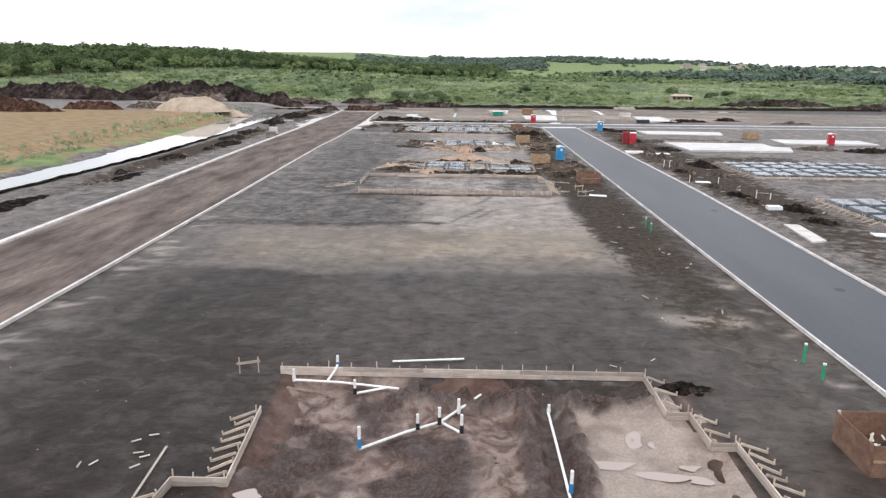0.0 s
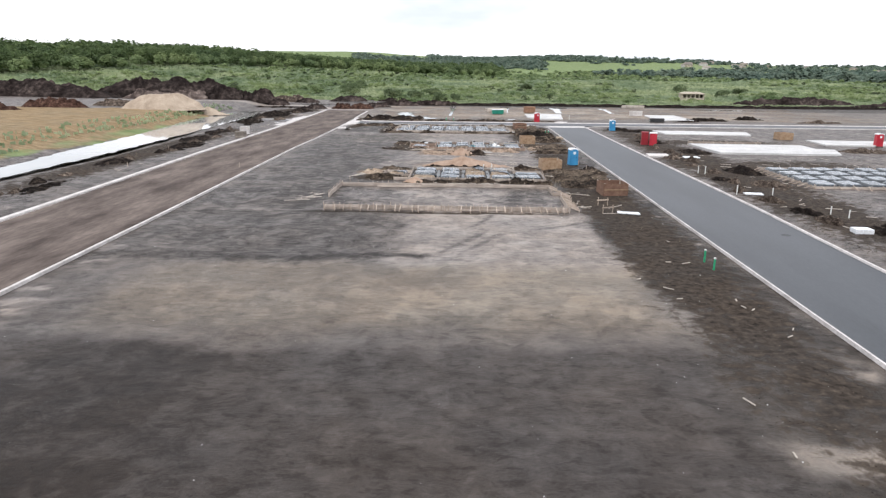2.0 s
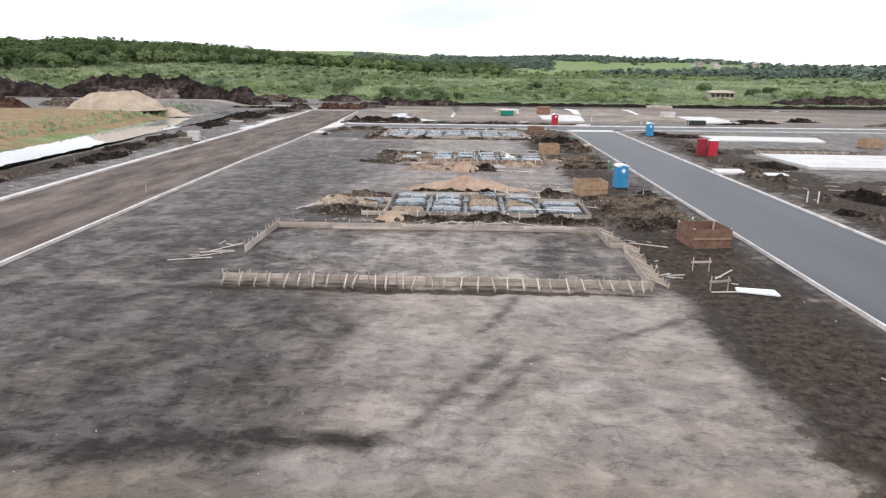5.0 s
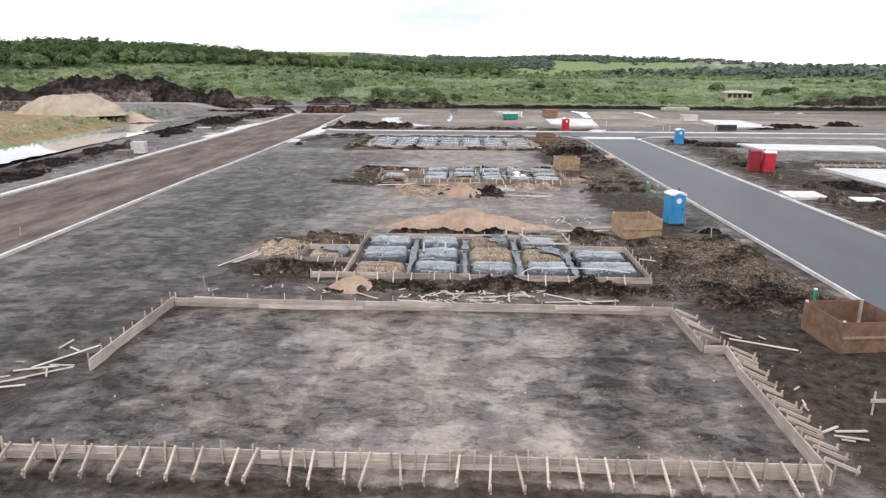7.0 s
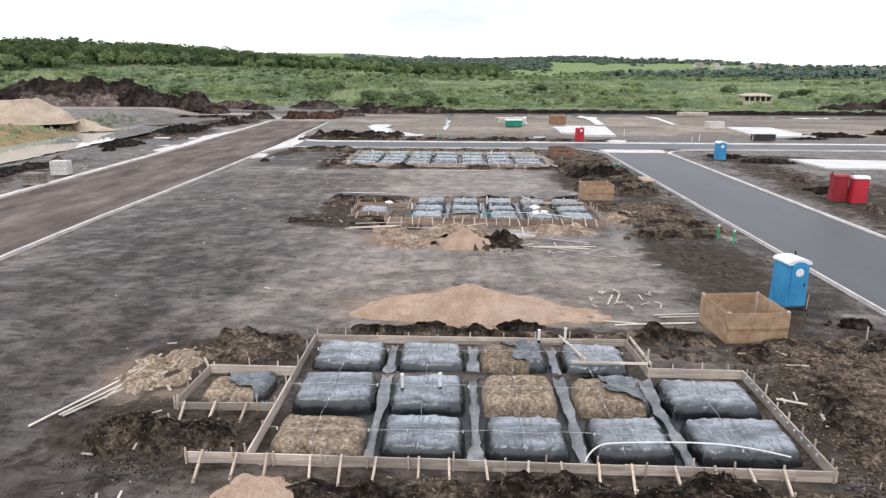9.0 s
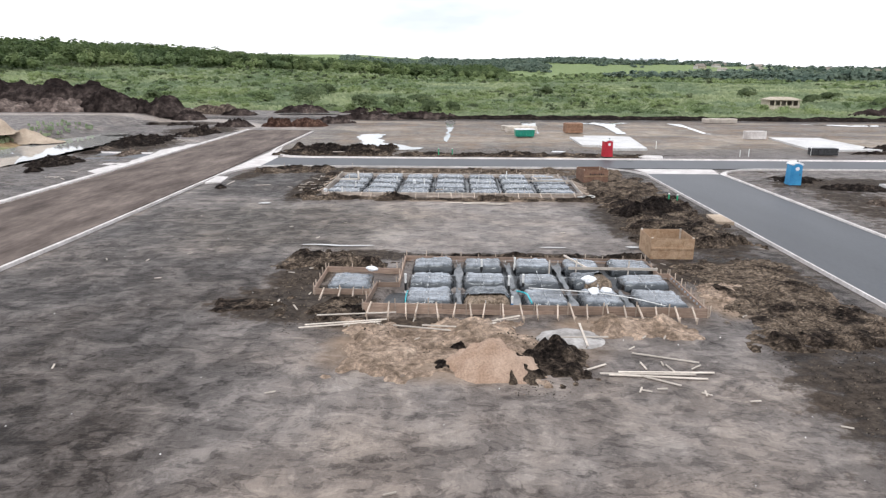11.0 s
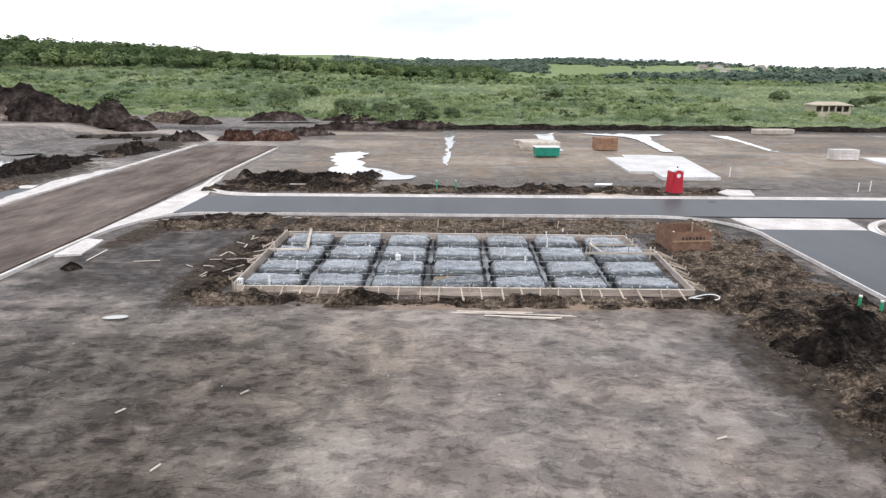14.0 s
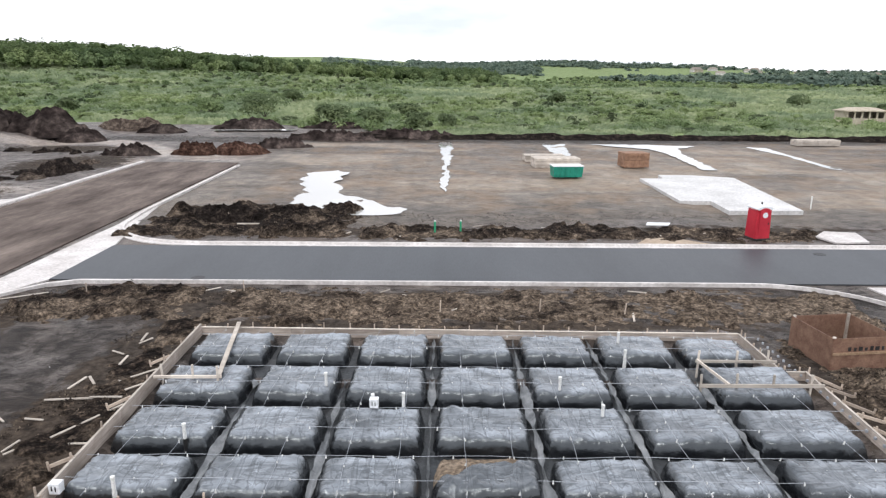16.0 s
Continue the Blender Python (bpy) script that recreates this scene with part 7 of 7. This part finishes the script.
for args in ((-1.0, 5.5, 84.9, 87.0, 46, (0, 0, 1, 1, 2, 3)), (-1.5, 4.0, 84.8, 86.2, 26, (0, 0, 0, 1)), (-9, 10.5, 84.3, 87.2, 22, (0, 0, 1)), (-14.2, -11.9, 76, 79.5, 7, (0, 1, 2)), (11.8, 13.6, 73.5, 81.5, 10, (0, 1, 2)), (-10.5, -7.5, 86, 96.5, 14, (0, 1, 2)), (7.2, 10.6, 100.5, 103.8, 18, (0, 0, 1)), (4, 10, 109.8, 115.5, 16, (0, 0, 1)), (-6, 3, 114.5, 117.2, 12, (0, 1, 2)), (-12.0, -9.8, 17.5, 23.2, 7, (0, 0, 0)), (-15.5, -12.2, 147, 158, 14, (0, 1, 2)), (11, 14, 88, 98, 10, (0, 1, 2)), (-9, -6.9, 118, 128, 10, (0, 1)), (-9, 11, 27, 29, 2, (0, 0)), (30, 38, 60, 130, 26, (1, 2, 3)), (40, 58, 97, 112, 16, (1, 2, 3)), (-41, -38.6, 90, 160, 20, (1, 2)), (-22, 12, 160, 164, 16, (0, 1, 2)), (-20, 20, 175, 179, 16, (1, 2)), (12, 18, 30, 78, 16, (0, 0, 1)), (-20, 14, 98, 142, 18, (0, 0))):
    scatter(*args)
for x, y, kind, turn in (
    (-10.8, 91.7, 5, 70), (-10.4, 91.9, 4, 66), (-10.2, 91.8, 4, 63), (-9.9, 93.6, 5, 84), (-9.1, 93.2, 3, 72), (-8.9, 94.4, 3, 80), (10.7, 100.3, 4, 8), (10.9, 100.0, 4, 4), (9.3, 99.1, 5, 6), (7.9, 99.2, 3, -8), (8.1, 102.2, 3, 70), (8.5, 102.4, 3, 72),
     (6.9, 111.7, 5, 2), (7.2, 111.5, 5, -3), (7.6, 111.9, 5, 1), (5.0, 112.2, 3, 32), (7.9, 113.1, 4, -17), (7.2, 111.2, 3, -30),
    (0.6, 143.8, 5, -3), (1.9, 143.7, 5, -5), (1.0, 143.95, 5, -4), (2.2, 143.35, 5, -6), (3.4, 143.5, 5, -3), (2.8, 143.6, 5, -2), (2.4, 143.2, 4, -8), (-9.32, 17.84, 5, 94), (6.4, 85.6, 4, -35), (7.0, 85.2, 5, 8), (-6.0, 84.6, 5, -6), (-9.0, 85.0, 5, -4), (-2.8, 85.6, 3, -38), (13.1, 80.6, 4, -28), (-12.7, 78.4, 4, 55), (-13.2, 77.4, 3, 20), (-12.9, 76.8, 4, 35), (-13.9, 75.8, 4, 15),
    (-13.6, 152.2, 4, 8), (-12.6, 154.0, 3, 50), (-12.7, 150.8, 4, 62), (-22.6, 162.4, 5, 33), (-21.65, 152.8, 4, 92), (-18.2, 151.6, 3, 10), (15.6, 74.6, 4, 50), (14.6, 71.6, 3, 5), (12.6, 131.0, 3, 60)):
    scrap(x, y, kind, turn, tilt=rnd.uniform(-1, 1))
for x, y, kind, turn, z in ((-4.7, 115.7, 5, 14, 0.16), (-4.5, 116.0, 5, 13, 0.16), (-4.2, 116.9, 5, 8, 0.2), (-1.3, 115.2, 4, -12, 0.26), (-0.6, 115.4, 3, -6, 0.27), (1.2, 115.4, 3, 40, 0.28), (2.2, 116.4, 3, 30, 0.26), (5.2, 115.0, 4, 88, 0.15), (4.95, 114.7, 4, 4, 0.14)):
    scrap(x, y, kind, turn, z)


def trestle(x, y, turn):
    root = thing("batter_board", "weathered batter board on two stakes", "batter board", (x, y, 0), turn)
    for s in (-0.42, 0.42):
        bm = bmesh.new()
        block(bm, (0.05, 0.04, 0.85), (s, 0, -0.1))
        part("stake", bm, M_STAKE, root)
    bm = bmesh.new()
    block(bm, (1.05, 0.03, 0.12), (0, -0.04, 0.45), (0, -6, 0))
    part("crossboard", bm, M_STAKE, root)


trestle(-8.36, 25.82, 8)
trestle(14.6, 75.3, -10)
trestle(14.36, 71.85, 0)


# ---- pallets, stacks and other site goods ----
def stack(name, x, y, turn, size, layers, mat, label, category):
    root = thing(name, label, category, (x, y, 0), turn, "stacked site goods")
    for k in range(layers):
        for s in range(4):
            bm = bmesh.new()
            block(bm, (size[0], size[1] / 4 - 0.03, size[2] / layers - 0.03), (0, -size[1] * 0.375 + s * size[1] / 4, 0.05 + k * size[2] / layers))
            part("layer", bm, mat, root)
    bm = bmesh.new()
    for s in (-0.35, 0.35):
        block(bm, (0.1, size[1], 0.07), (s * size[0], 0, 0))
    part("bearer", bm, M_OLDWOOD, root)


stack("timber_stack", 11.2, 212.0, 4, (5.4, 2.6, 1.1), 3, M_PINE, "stack of fresh pine boards on a bare lot", "timber stack")
stack("timber_stack", 10.6, 217.5, 4, (5.0, 2.2, 0.8), 3, M_PINE, "lower stack of fresh pine boards", "timber stack")
# layered stack put here in place of a strand-board waste box
stack("box_standin_stack", 20.6, 212.5, 6, (3.0, 2.4, 1.7), 4, M_REDSTACK, "reddish layered stack standing in for a strand-board waste box", "brick stack")
stack("timber_stack", 57.0, 240.0, 2, (7.0, 2.0, 0.9), 3, M_PINE, "long stack of pine boards by the berm", "timber stack")
# pale layers put here in place of a white crate
stack("pale_stack", -38.8, 138.4, 5, (1.6, 1.2, 1.4), 3, M_KERB, "pale layered stack standing in for a white crate by the kerb", "block stack")
stack("pallet_stack", -37.6, 132.2, -6, (1.7, 1.2, 1.1), 4, M_OLDWOOD, "stack of dark weathered pallets", "pallet stack")
# pale layers in place of green and white goods with dark openings
stack("pale_stack", 48.6, 202.0, 0, (3.2, 1.5, 1.3), 3, M_KERB, "pale layered stack standing in for mixed goods on a far lot", "block stack")
stack("pallet_stack", 48.2, 179.8, 0, (3.4, 1.2, 0.9), 3, M_IRON, "dark stacked pallets beside the street", "pallet stack")


def skip_bin(x, y, turn):
    root = thing("skip_bin", "green steel waste container with a pale lid edge", "waste container", (x, y, 0.05), turn)
    bm = bmesh.new()
    block(bm, (3.0, 1.7, 1.1), (0, 0, 0.1), taper=1.06)
    part("body", bm, M_GREENBIN, root)
    for k in range(6):
        bm = bmesh.new()
        block(bm, (0.08, 0.08, 1.05), (-1.3 + k * 0.52, -0.9, 0.12), (3, 0, 0))
        part("rib", bm, M_GREENBIN, root)
    bm = bmesh.new()
    block(bm, (3.25, 1.9, 0.09), (0, 0, 1.2))
    part("rim", bm, M_ROOFWHITE, root, "pale lid")
    for s in (-1.0, 1.0):
        bm = bmesh.new()
        block(bm, (0.2, 1.5, 0.12), (s, 0, 0))
        part("skid", bm, M_IRON, root)


skip_bin(11.0, 203.2, 4)


def shelter(x, y, turn):
    root = thing("field_hut", "unfinished tan hut with open window bays", "hut", (x, y, float(height(np.array([x]), np.array([y]))[0]) - 0.6), turn)
    w, d, h = 8.4, 5.0, 3.7
    for name, size, at in (("wall", (w, 0.2, 2.0), (0, -d / 2, 0)), ("wall", (w, 0.2, h), (0, d / 2, 0)), ("wall", (0.2, d, h), (-w / 2, 0, 0)), ("wall", (0.2, d, h), (w / 2, 0, 0))):
        bm = bmesh.new()
        block(bm, size, at)
        part(name, bm, M_HUT, root)
    for k in range(6):
        bm = bmesh.new()
        block(bm, (0.35, 0.22, 1.45), (-w / 2 + 0.3 + k * (w - 0.6) / 5, -d / 2, 2.0))
        part("post", bm, M_HUT, root)
    bm = bmesh.new()
    block(bm, (w + 0.9, d + 0.9, 0.25), (0, 0, h - 0.3))
    block(bm, (w + 0.4, d + 0.4, 0.6), (0, 0, h - 0.05), taper=0.55)
    part("roof", bm, M_HUT, root)


shelter(90, 284, -4)


def manhole(x, y):
    bm = bmesh.new()
    tube(bm, (0, 0, 0.0), (0, 0, 0.022), 0.36, 24)
    ob = part("manhole_cover", bm, M_IRON, None, "")
    ob.matrix_basis = pose(x, y, 0.0)
    tagged(ob, "round dark iron manhole cover in asphalt", "manhole cover", "manhole covers")


for x, y in ((-14.8, 165.9), (20.9, 171.6), (25.50, 39.63), (26.35, 64.51)):
    manhole(x, y)


def catch_basin(x, y, turn=0):
    root = thing("pipe_junction", "pale concrete ring beside timber frames on soil", "drain ring", (x, y, 0), turn)
    bm = bmesh.new()
    tube(bm, (0, 0, -0.1), (0, 0, 0.16), 0.75, 20, 0.7)
    part("ring", bm, M_KERB, root)
    bm = bmesh.new()
    tube(bm, (0, 0, 0.16), (0, 0, 0.22), 0.45, 20)
    part("lid", bm, M_KERB, root)
    bm = bmesh.new()
    block(bm, (4.6, 0.08, 0.12), (-0.3, -0.9, 0.05))
    part("board", bm, M_PINE, root)


catch_basin(-14.0, 179.6)
for x, y in ((-17.6, 180.2), (-12.6, 180.8), (-19.0, 162.8), (-11.6, 163.4), (2.5, 160.9), (-2.0, 160.6), (6.2, 160.4), (16.6, 101.4), (-26.0, 96.0), (-10.6, 86.2), (16.0, 88.3), (17.0, 97.5), (-42.2, 113.0), (-39.5, 95)):
    ob = new("survey_stake", MESH_STAKE)
    ob.matrix_basis = pose(x, y, 0.0, rnd.uniform(-5, 5), rnd.uniform(-5, 5), rnd.uniform(0, 90))
    tagged(ob, "thin wooden survey stake in the soil", "stake", "survey stakes")


# ---- growth: meadow, brush and woods ----
def leaf_cloud(centres, radii, leaves, size, seed, squash=0.85):
    """Many small tilted leaf sprays over the outer shell of rounded lobes; returns vertices and quads."""
    r = np.random.RandomState(seed)
    n = len(centres)
    c = np.repeat(np.asarray(centres, float), leaves, 0)
    rad = np.repeat(np.asarray(radii, float), leaves, 0)
    d = r.normal(size=(n * leaves, 3))
    d[:, 2] = np.where(d[:, 2] < -0.35, -d[:, 2], d[:, 2])
    d /= np.linalg.norm(d, axis=1)[:, None]
    lump = 0.72 + 0.42 * r.rand(n * leaves)
    p = c + d * rad * lump[:, None]
    nrm = d + np.array([0, 0, 0.8]) + 0.42 * r.normal(size=d.shape)
    nrm /= np.linalg.norm(nrm, axis=1)[:, None]
    t = np.cross(nrm, r.normal(size=d.shape))
    t /= np.linalg.norm(t, axis=1)[:, None]
    b = np.cross(nrm, t)
    s = (np.repeat(np.asarray(size, float) * np.ones(n), leaves) * (0.55 + 0.9 * r.rand(n * leaves)))[:, None]
    v = np.stack([p - t * s - b * s * 0.6, p + t * s * 0.9 - b * s * 0.75, p + t * s + b * s * 0.65, p - t * s * 0.8 + b * s * 0.8], 1).reshape(-1, 3)
    return v, np.arange(len(v)).reshape(-1, 4)


def lobed(x, y, z, h, w, lobes, seed):
    """Lobe centres and radii for crowns standing at x, y, z."""
    r = np.random.RandomState(seed)
    n = len(x)
    C, R = [], []
    for k in range(lobes):
        a = r.rand(n) * 6.28
        o = (0.0 if k == 0 else 0.48) * w * (0.6 + 0.6 * r.rand(n))
        cz = z + h * (0.60 if k == 0 else 0.34 + 0.4 * r.rand(n))
        C.append(np.stack([x + o * np.cos(a), y + o * np.sin(a), cz], 1))
        q = (0.62 if k == 0 else 0.42) * (0.8 + 0.4 * r.rand(n))
        R.append(np.stack([w * q, w * q, h * q * 0.62], 1))
    return np.concatenate(C), np.concatenate(R)


def stuff(name, v, f, mat, label, category):
    tagged(new(name, from_arrays(name, v, f, mat)), label, category, kind="stuff")


def joined(parts):
    V, F, n = [], [], 0
    for v, f in parts:
        V.append(v)
        F.append(f + n)
        n += len(v)
    return np.concatenate(V), np.concatenate(F)


rs = np.random.RandomState(31)


def woods():
    # wooded slope left of the meadow: rows of crowns from its edge up over the rise
    front = lambda x: np.interp(x, [-420, -230, -175, -35, 60], [300, 345, 415, 585, 690])
    x = rs.uniform(-520, 40, 4400)
    depth = rs.rand(4400) ** 1.5 * 330
    y = front(x) + depth
    ok = (x > -0.98 * (y + 10))
    x, y, depth = x[ok], y[ok], depth[ok]
    z = height(x, y)
    h = 5.6 + 5.4 * rs.rand(len(x)) ** 1.5
    w = 3.6 + 2.8 * rs.rand(len(x))
    near = depth < 45
    parts = []
    for sel, lobes, leaves, size in ((near, 4, 62, 0.42), (~near, 3, 20, 0.85)):
        C, R = lobed(x[sel], y[sel], z[sel], h[sel], w[sel], lobes, 3)
        parts.append(leaf_cloud(C, R, leaves, size, 5))
    stuff("woodland", *joined(parts), M_LEAF_TREE, "dense dark green woods on the rise", "woods")
    # paler trees along the edge of the woods
    x = rs.uniform(-330, 40, 190)
    y = front(x) - rs.uniform(-4, 16, 190)
    C, R = lobed(x, y, height(x, y), 5 + 3.5 * rs.rand(190), 2.6 + 1.8 * rs.rand(190), 4, 8)
    stuff("woodland_edge", *leaf_cloud(C, R, 80, 0.40, 9), M_LEAF_BUSH, "fresh green trees along the edge of the woods", "woods")


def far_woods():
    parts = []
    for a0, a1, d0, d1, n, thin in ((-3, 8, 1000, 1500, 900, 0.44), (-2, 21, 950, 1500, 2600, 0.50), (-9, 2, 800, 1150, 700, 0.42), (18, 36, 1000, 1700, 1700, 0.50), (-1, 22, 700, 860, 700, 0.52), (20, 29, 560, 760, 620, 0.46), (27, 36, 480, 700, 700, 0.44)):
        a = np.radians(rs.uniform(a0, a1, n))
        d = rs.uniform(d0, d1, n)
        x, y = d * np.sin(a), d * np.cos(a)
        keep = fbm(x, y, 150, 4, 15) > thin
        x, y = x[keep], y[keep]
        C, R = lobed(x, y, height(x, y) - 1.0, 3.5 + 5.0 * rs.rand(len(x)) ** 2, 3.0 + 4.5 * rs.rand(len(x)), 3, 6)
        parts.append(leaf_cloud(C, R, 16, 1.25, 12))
    stuff("far_woods", *joined(parts), M_LEAF_HAZED, "scattered far woods on rolling hills", "woods")


def brush():
    parts, darks = [], []
    for y0, y1, n, leaves, size in ((262, 330, 1300, 110, 0.17), (320, 430, 2600, 60, 0.28), (420, 620, 3600, 30, 0.5), (600, 900, 3200, 16, 0.95)):
        y = rs.uniform(y0, y1, n)
        x = rs.uniform(-0.72, 0.80, n) * (y - 60) + rs.uniform(-10, 10, n)
        dens = fbm(x, y, 45, 3, 19)
        front = np.interp(x, [-420, -230, -175, -35, 60, 900], [290, 335, 400, 570, 900, 2000])
        keep = (dens > (0.50 if y0 < 320 else 0.46 if y0 < 400 else 0.40) - 0.14 * (x < -60)) & (y < front) & ~((x < -40) & (y < 280))
        x, y = x[keep], y[keep]
        h = (0.8 + 1.9 * rs.rand(len(x)) ** 2.2) * (1 + 0.25 * (y0 > 400))
        w = 1.3 + 1.7 * rs.rand(len(x))
        dk = rs.rand(len(x)) < 0.10
        for sel, out in ((~dk, parts), (dk, darks)):
            C, R = lobed(x[sel], y[sel], height(x[sel], y[sel]) - 0.2, h[sel], w[sel], 3, int(y0))
            out.append(leaf_cloud(C, R, leaves // 2 + 4, size, int(y0) + 1))
    stuff("meadow_brush", *joined(parts), M_LEAF_BUSH, "pale green brush covering the flat meadow", "brush")
    stuff("dark_brush", *joined(darks), M_LEAF_DARK, "darker shrubs dotted through the meadow", "brush")


def meadow():
    n = 110000
    y = 250 + 270 * rs.rand(n) ** 1.7
    x = rs.uniform(-0.70, 0.9, n) * y
    keep = (fbm(x, y, 7, 3, 23) > 0.33) & (x < 0.72 * y) & ((x > -14) | (y > 275))
    x, y = x[keep], y[keep]
    n = len(x)
    z = height(x, y)
    h = (0.35 + 0.55 * rs.rand(n)) * (1 + (y - 250) / 300)
    a = rs.rand(n) * 6.28
    w = (0.28 + 0.3 * rs.rand(n)) * (1 + (y - 250) / 110)
    lx, ly = rs.normal(size=n) * 0.18, rs.normal(size=n) * 0.18
    c, s = np.cos(a) * w, np.sin(a) * w
    v = np.stack([np.stack([x - c, y - s, z - 0.05], 1), np.stack([x + c, y + s, z - 0.05], 1), np.stack([x + c * 0.7 + lx, y + s * 0.7 + ly, z + h], 1), np.stack([x - c * 0.6 + lx, y - s * 0.6 + ly, z + h * 0.85], 1)], 1).reshape(-1, 3)
    stuff("meadow_grass", v, np.arange(len(v)).reshape(-1, 4), M_GRASS, "tall pale meadow grass beyond the berm", "grass")
    n = 800
    y = 20 + 190 * rs.rand(n)
    x = -63 - 5.5 * rs.rand(n) ** 2 - 2.0 * (y > 110)
    z = height(x, y)
    w, h = 0.2 + 0.2 * rs.rand(n), 0.25 + 0.4 * rs.rand(n)
    a = rs.rand(n) * 6.28
    c, s = np.cos(a) * w, np.sin(a) * w
    v = np.stack([np.stack([x - c, y - s, z - 0.05], 1), np.stack([x + c, y + s, z - 0.05], 1), np.stack([x + c, y + s, z + h], 1), np.stack([x - c, y - s, z + h * 0.8], 1)], 1).reshape(-1, 3)
    stuff("bank_grass", v, np.arange(len(v)).reshape(-1, 4), M_GRASS, "green grass along the water's edge", "grass")


woods()
far_woods()
brush()
meadow()


def shrub(x, y, h, w, seed, mat, label):
    z = float(height(np.array([x]), np.array([y]))[0])
    root = thing("shrub", label, "shrub", (x, y, z - 0.1), 0, "single shrubs in the meadow")
    bm = bmesh.new()
    r = random.Random(seed)
    tube(bm, (0, 0, 0), (0.1, 0, h * 0.4), 0.14, 7, 0.09)
    for k in range(6):
        a = k * 1.05 + r.uniform(-0.3, 0.3)
        tube(bm, (0.03, 0, h * r.uniform(0.12, 0.35)), (w * 0.45 * math.cos(a), w * 0.45 * math.sin(a), h * r.uniform(0.5, 0.8)), 0.07, 5, 0.02)
    part("trunk", bm, M_BARK, root)
    C, R = lobed(np.zeros(1), np.zeros(1), np.zeros(1), np.array([h]), np.array([w]), 9, seed)
    v, f = leaf_cloud(C, R, 240, 0.19, seed + 2)
    part("crown", from_arrays("crown", v, f, mat), None, root)


for k, (x, y, h, w, dk) in enumerate(((-41.5, 281, 6.2, 6.6, 1), (-25.5, 272, 4.9, 4.6, 1), (-16.5, 268, 4.6, 3.6, 1), (-7.4, 263, 3.8, 2.6, 1), (-1.7, 266, 3.2, 2.2, 1), (-11, 292, 4.0, 4.4, 1), (30, 330, 3.6, 3.0, 1), (52, 262, 1.5, 1.4, 1), (-60, 300, 4.2, 4.0, 0), (-46, 330, 4.0, 3.6, 1), (-95, 300, 4.0, 3.4, 1), (100, 330, 3.6, 3.6, 1), (110, 306, 3.0, 3.0, 1), (122, 318, 3.2, 3.4, 1), (128, 300, 3.0, 3.0, 0))):
    shrub(x, y, h, w, 50 + k, M_LEAF_SHRUB if dk else M_LEAF_BUSH, "dark rounded shrub standing in pale meadow" if dk else "broad fresh green shrub standing in the meadow")


# ---- far town ----
def far_house(x, y, turn, w, wall, roof):
    z = float(height(np.array([x]), np.array([y]))[0]) - 0.5
    root = thing("house", "small far house with a pale wall and grey roof", "house", (x, y, z), turn, "far town houses")
    bm = bmesh.new()
    block(bm, (w, 9, 3.4), (0, 0, 0))
    part("wall", bm, wall, root)
    bm = bmesh.new()
    vs = [bm.verts.new(p) for p in ((-w / 2 - 0.5, -5, 3.4), (w / 2 + 0.5, -5, 3.4), (w / 2 + 0.5, 5, 3.4), (-w / 2 - 0.5, 5, 3.4), (-w / 2 + 1.5, 0, 5.6), (w / 2 - 1.5, 0, 5.6))]
    for f in ((0, 1, 5, 4), (2, 3, 4, 5), (1, 2, 5), (3, 0, 4), (3, 2, 1, 0)):
        bm.faces.new([vs[q] for q in f])
    part("roof", bm, roof, root)


hr = random.Random(4)
for k in range(18):
    a = radians(hr.uniform(17.2, 33.5))
    d = hr.uniform(1050, 1300)
    far_house(d * math.sin(a), d * math.cos(a), hr.uniform(-30, 30), hr.uniform(8, 13), hr.choice([M_KERB, M_HUT]), M_OLDWOOD)
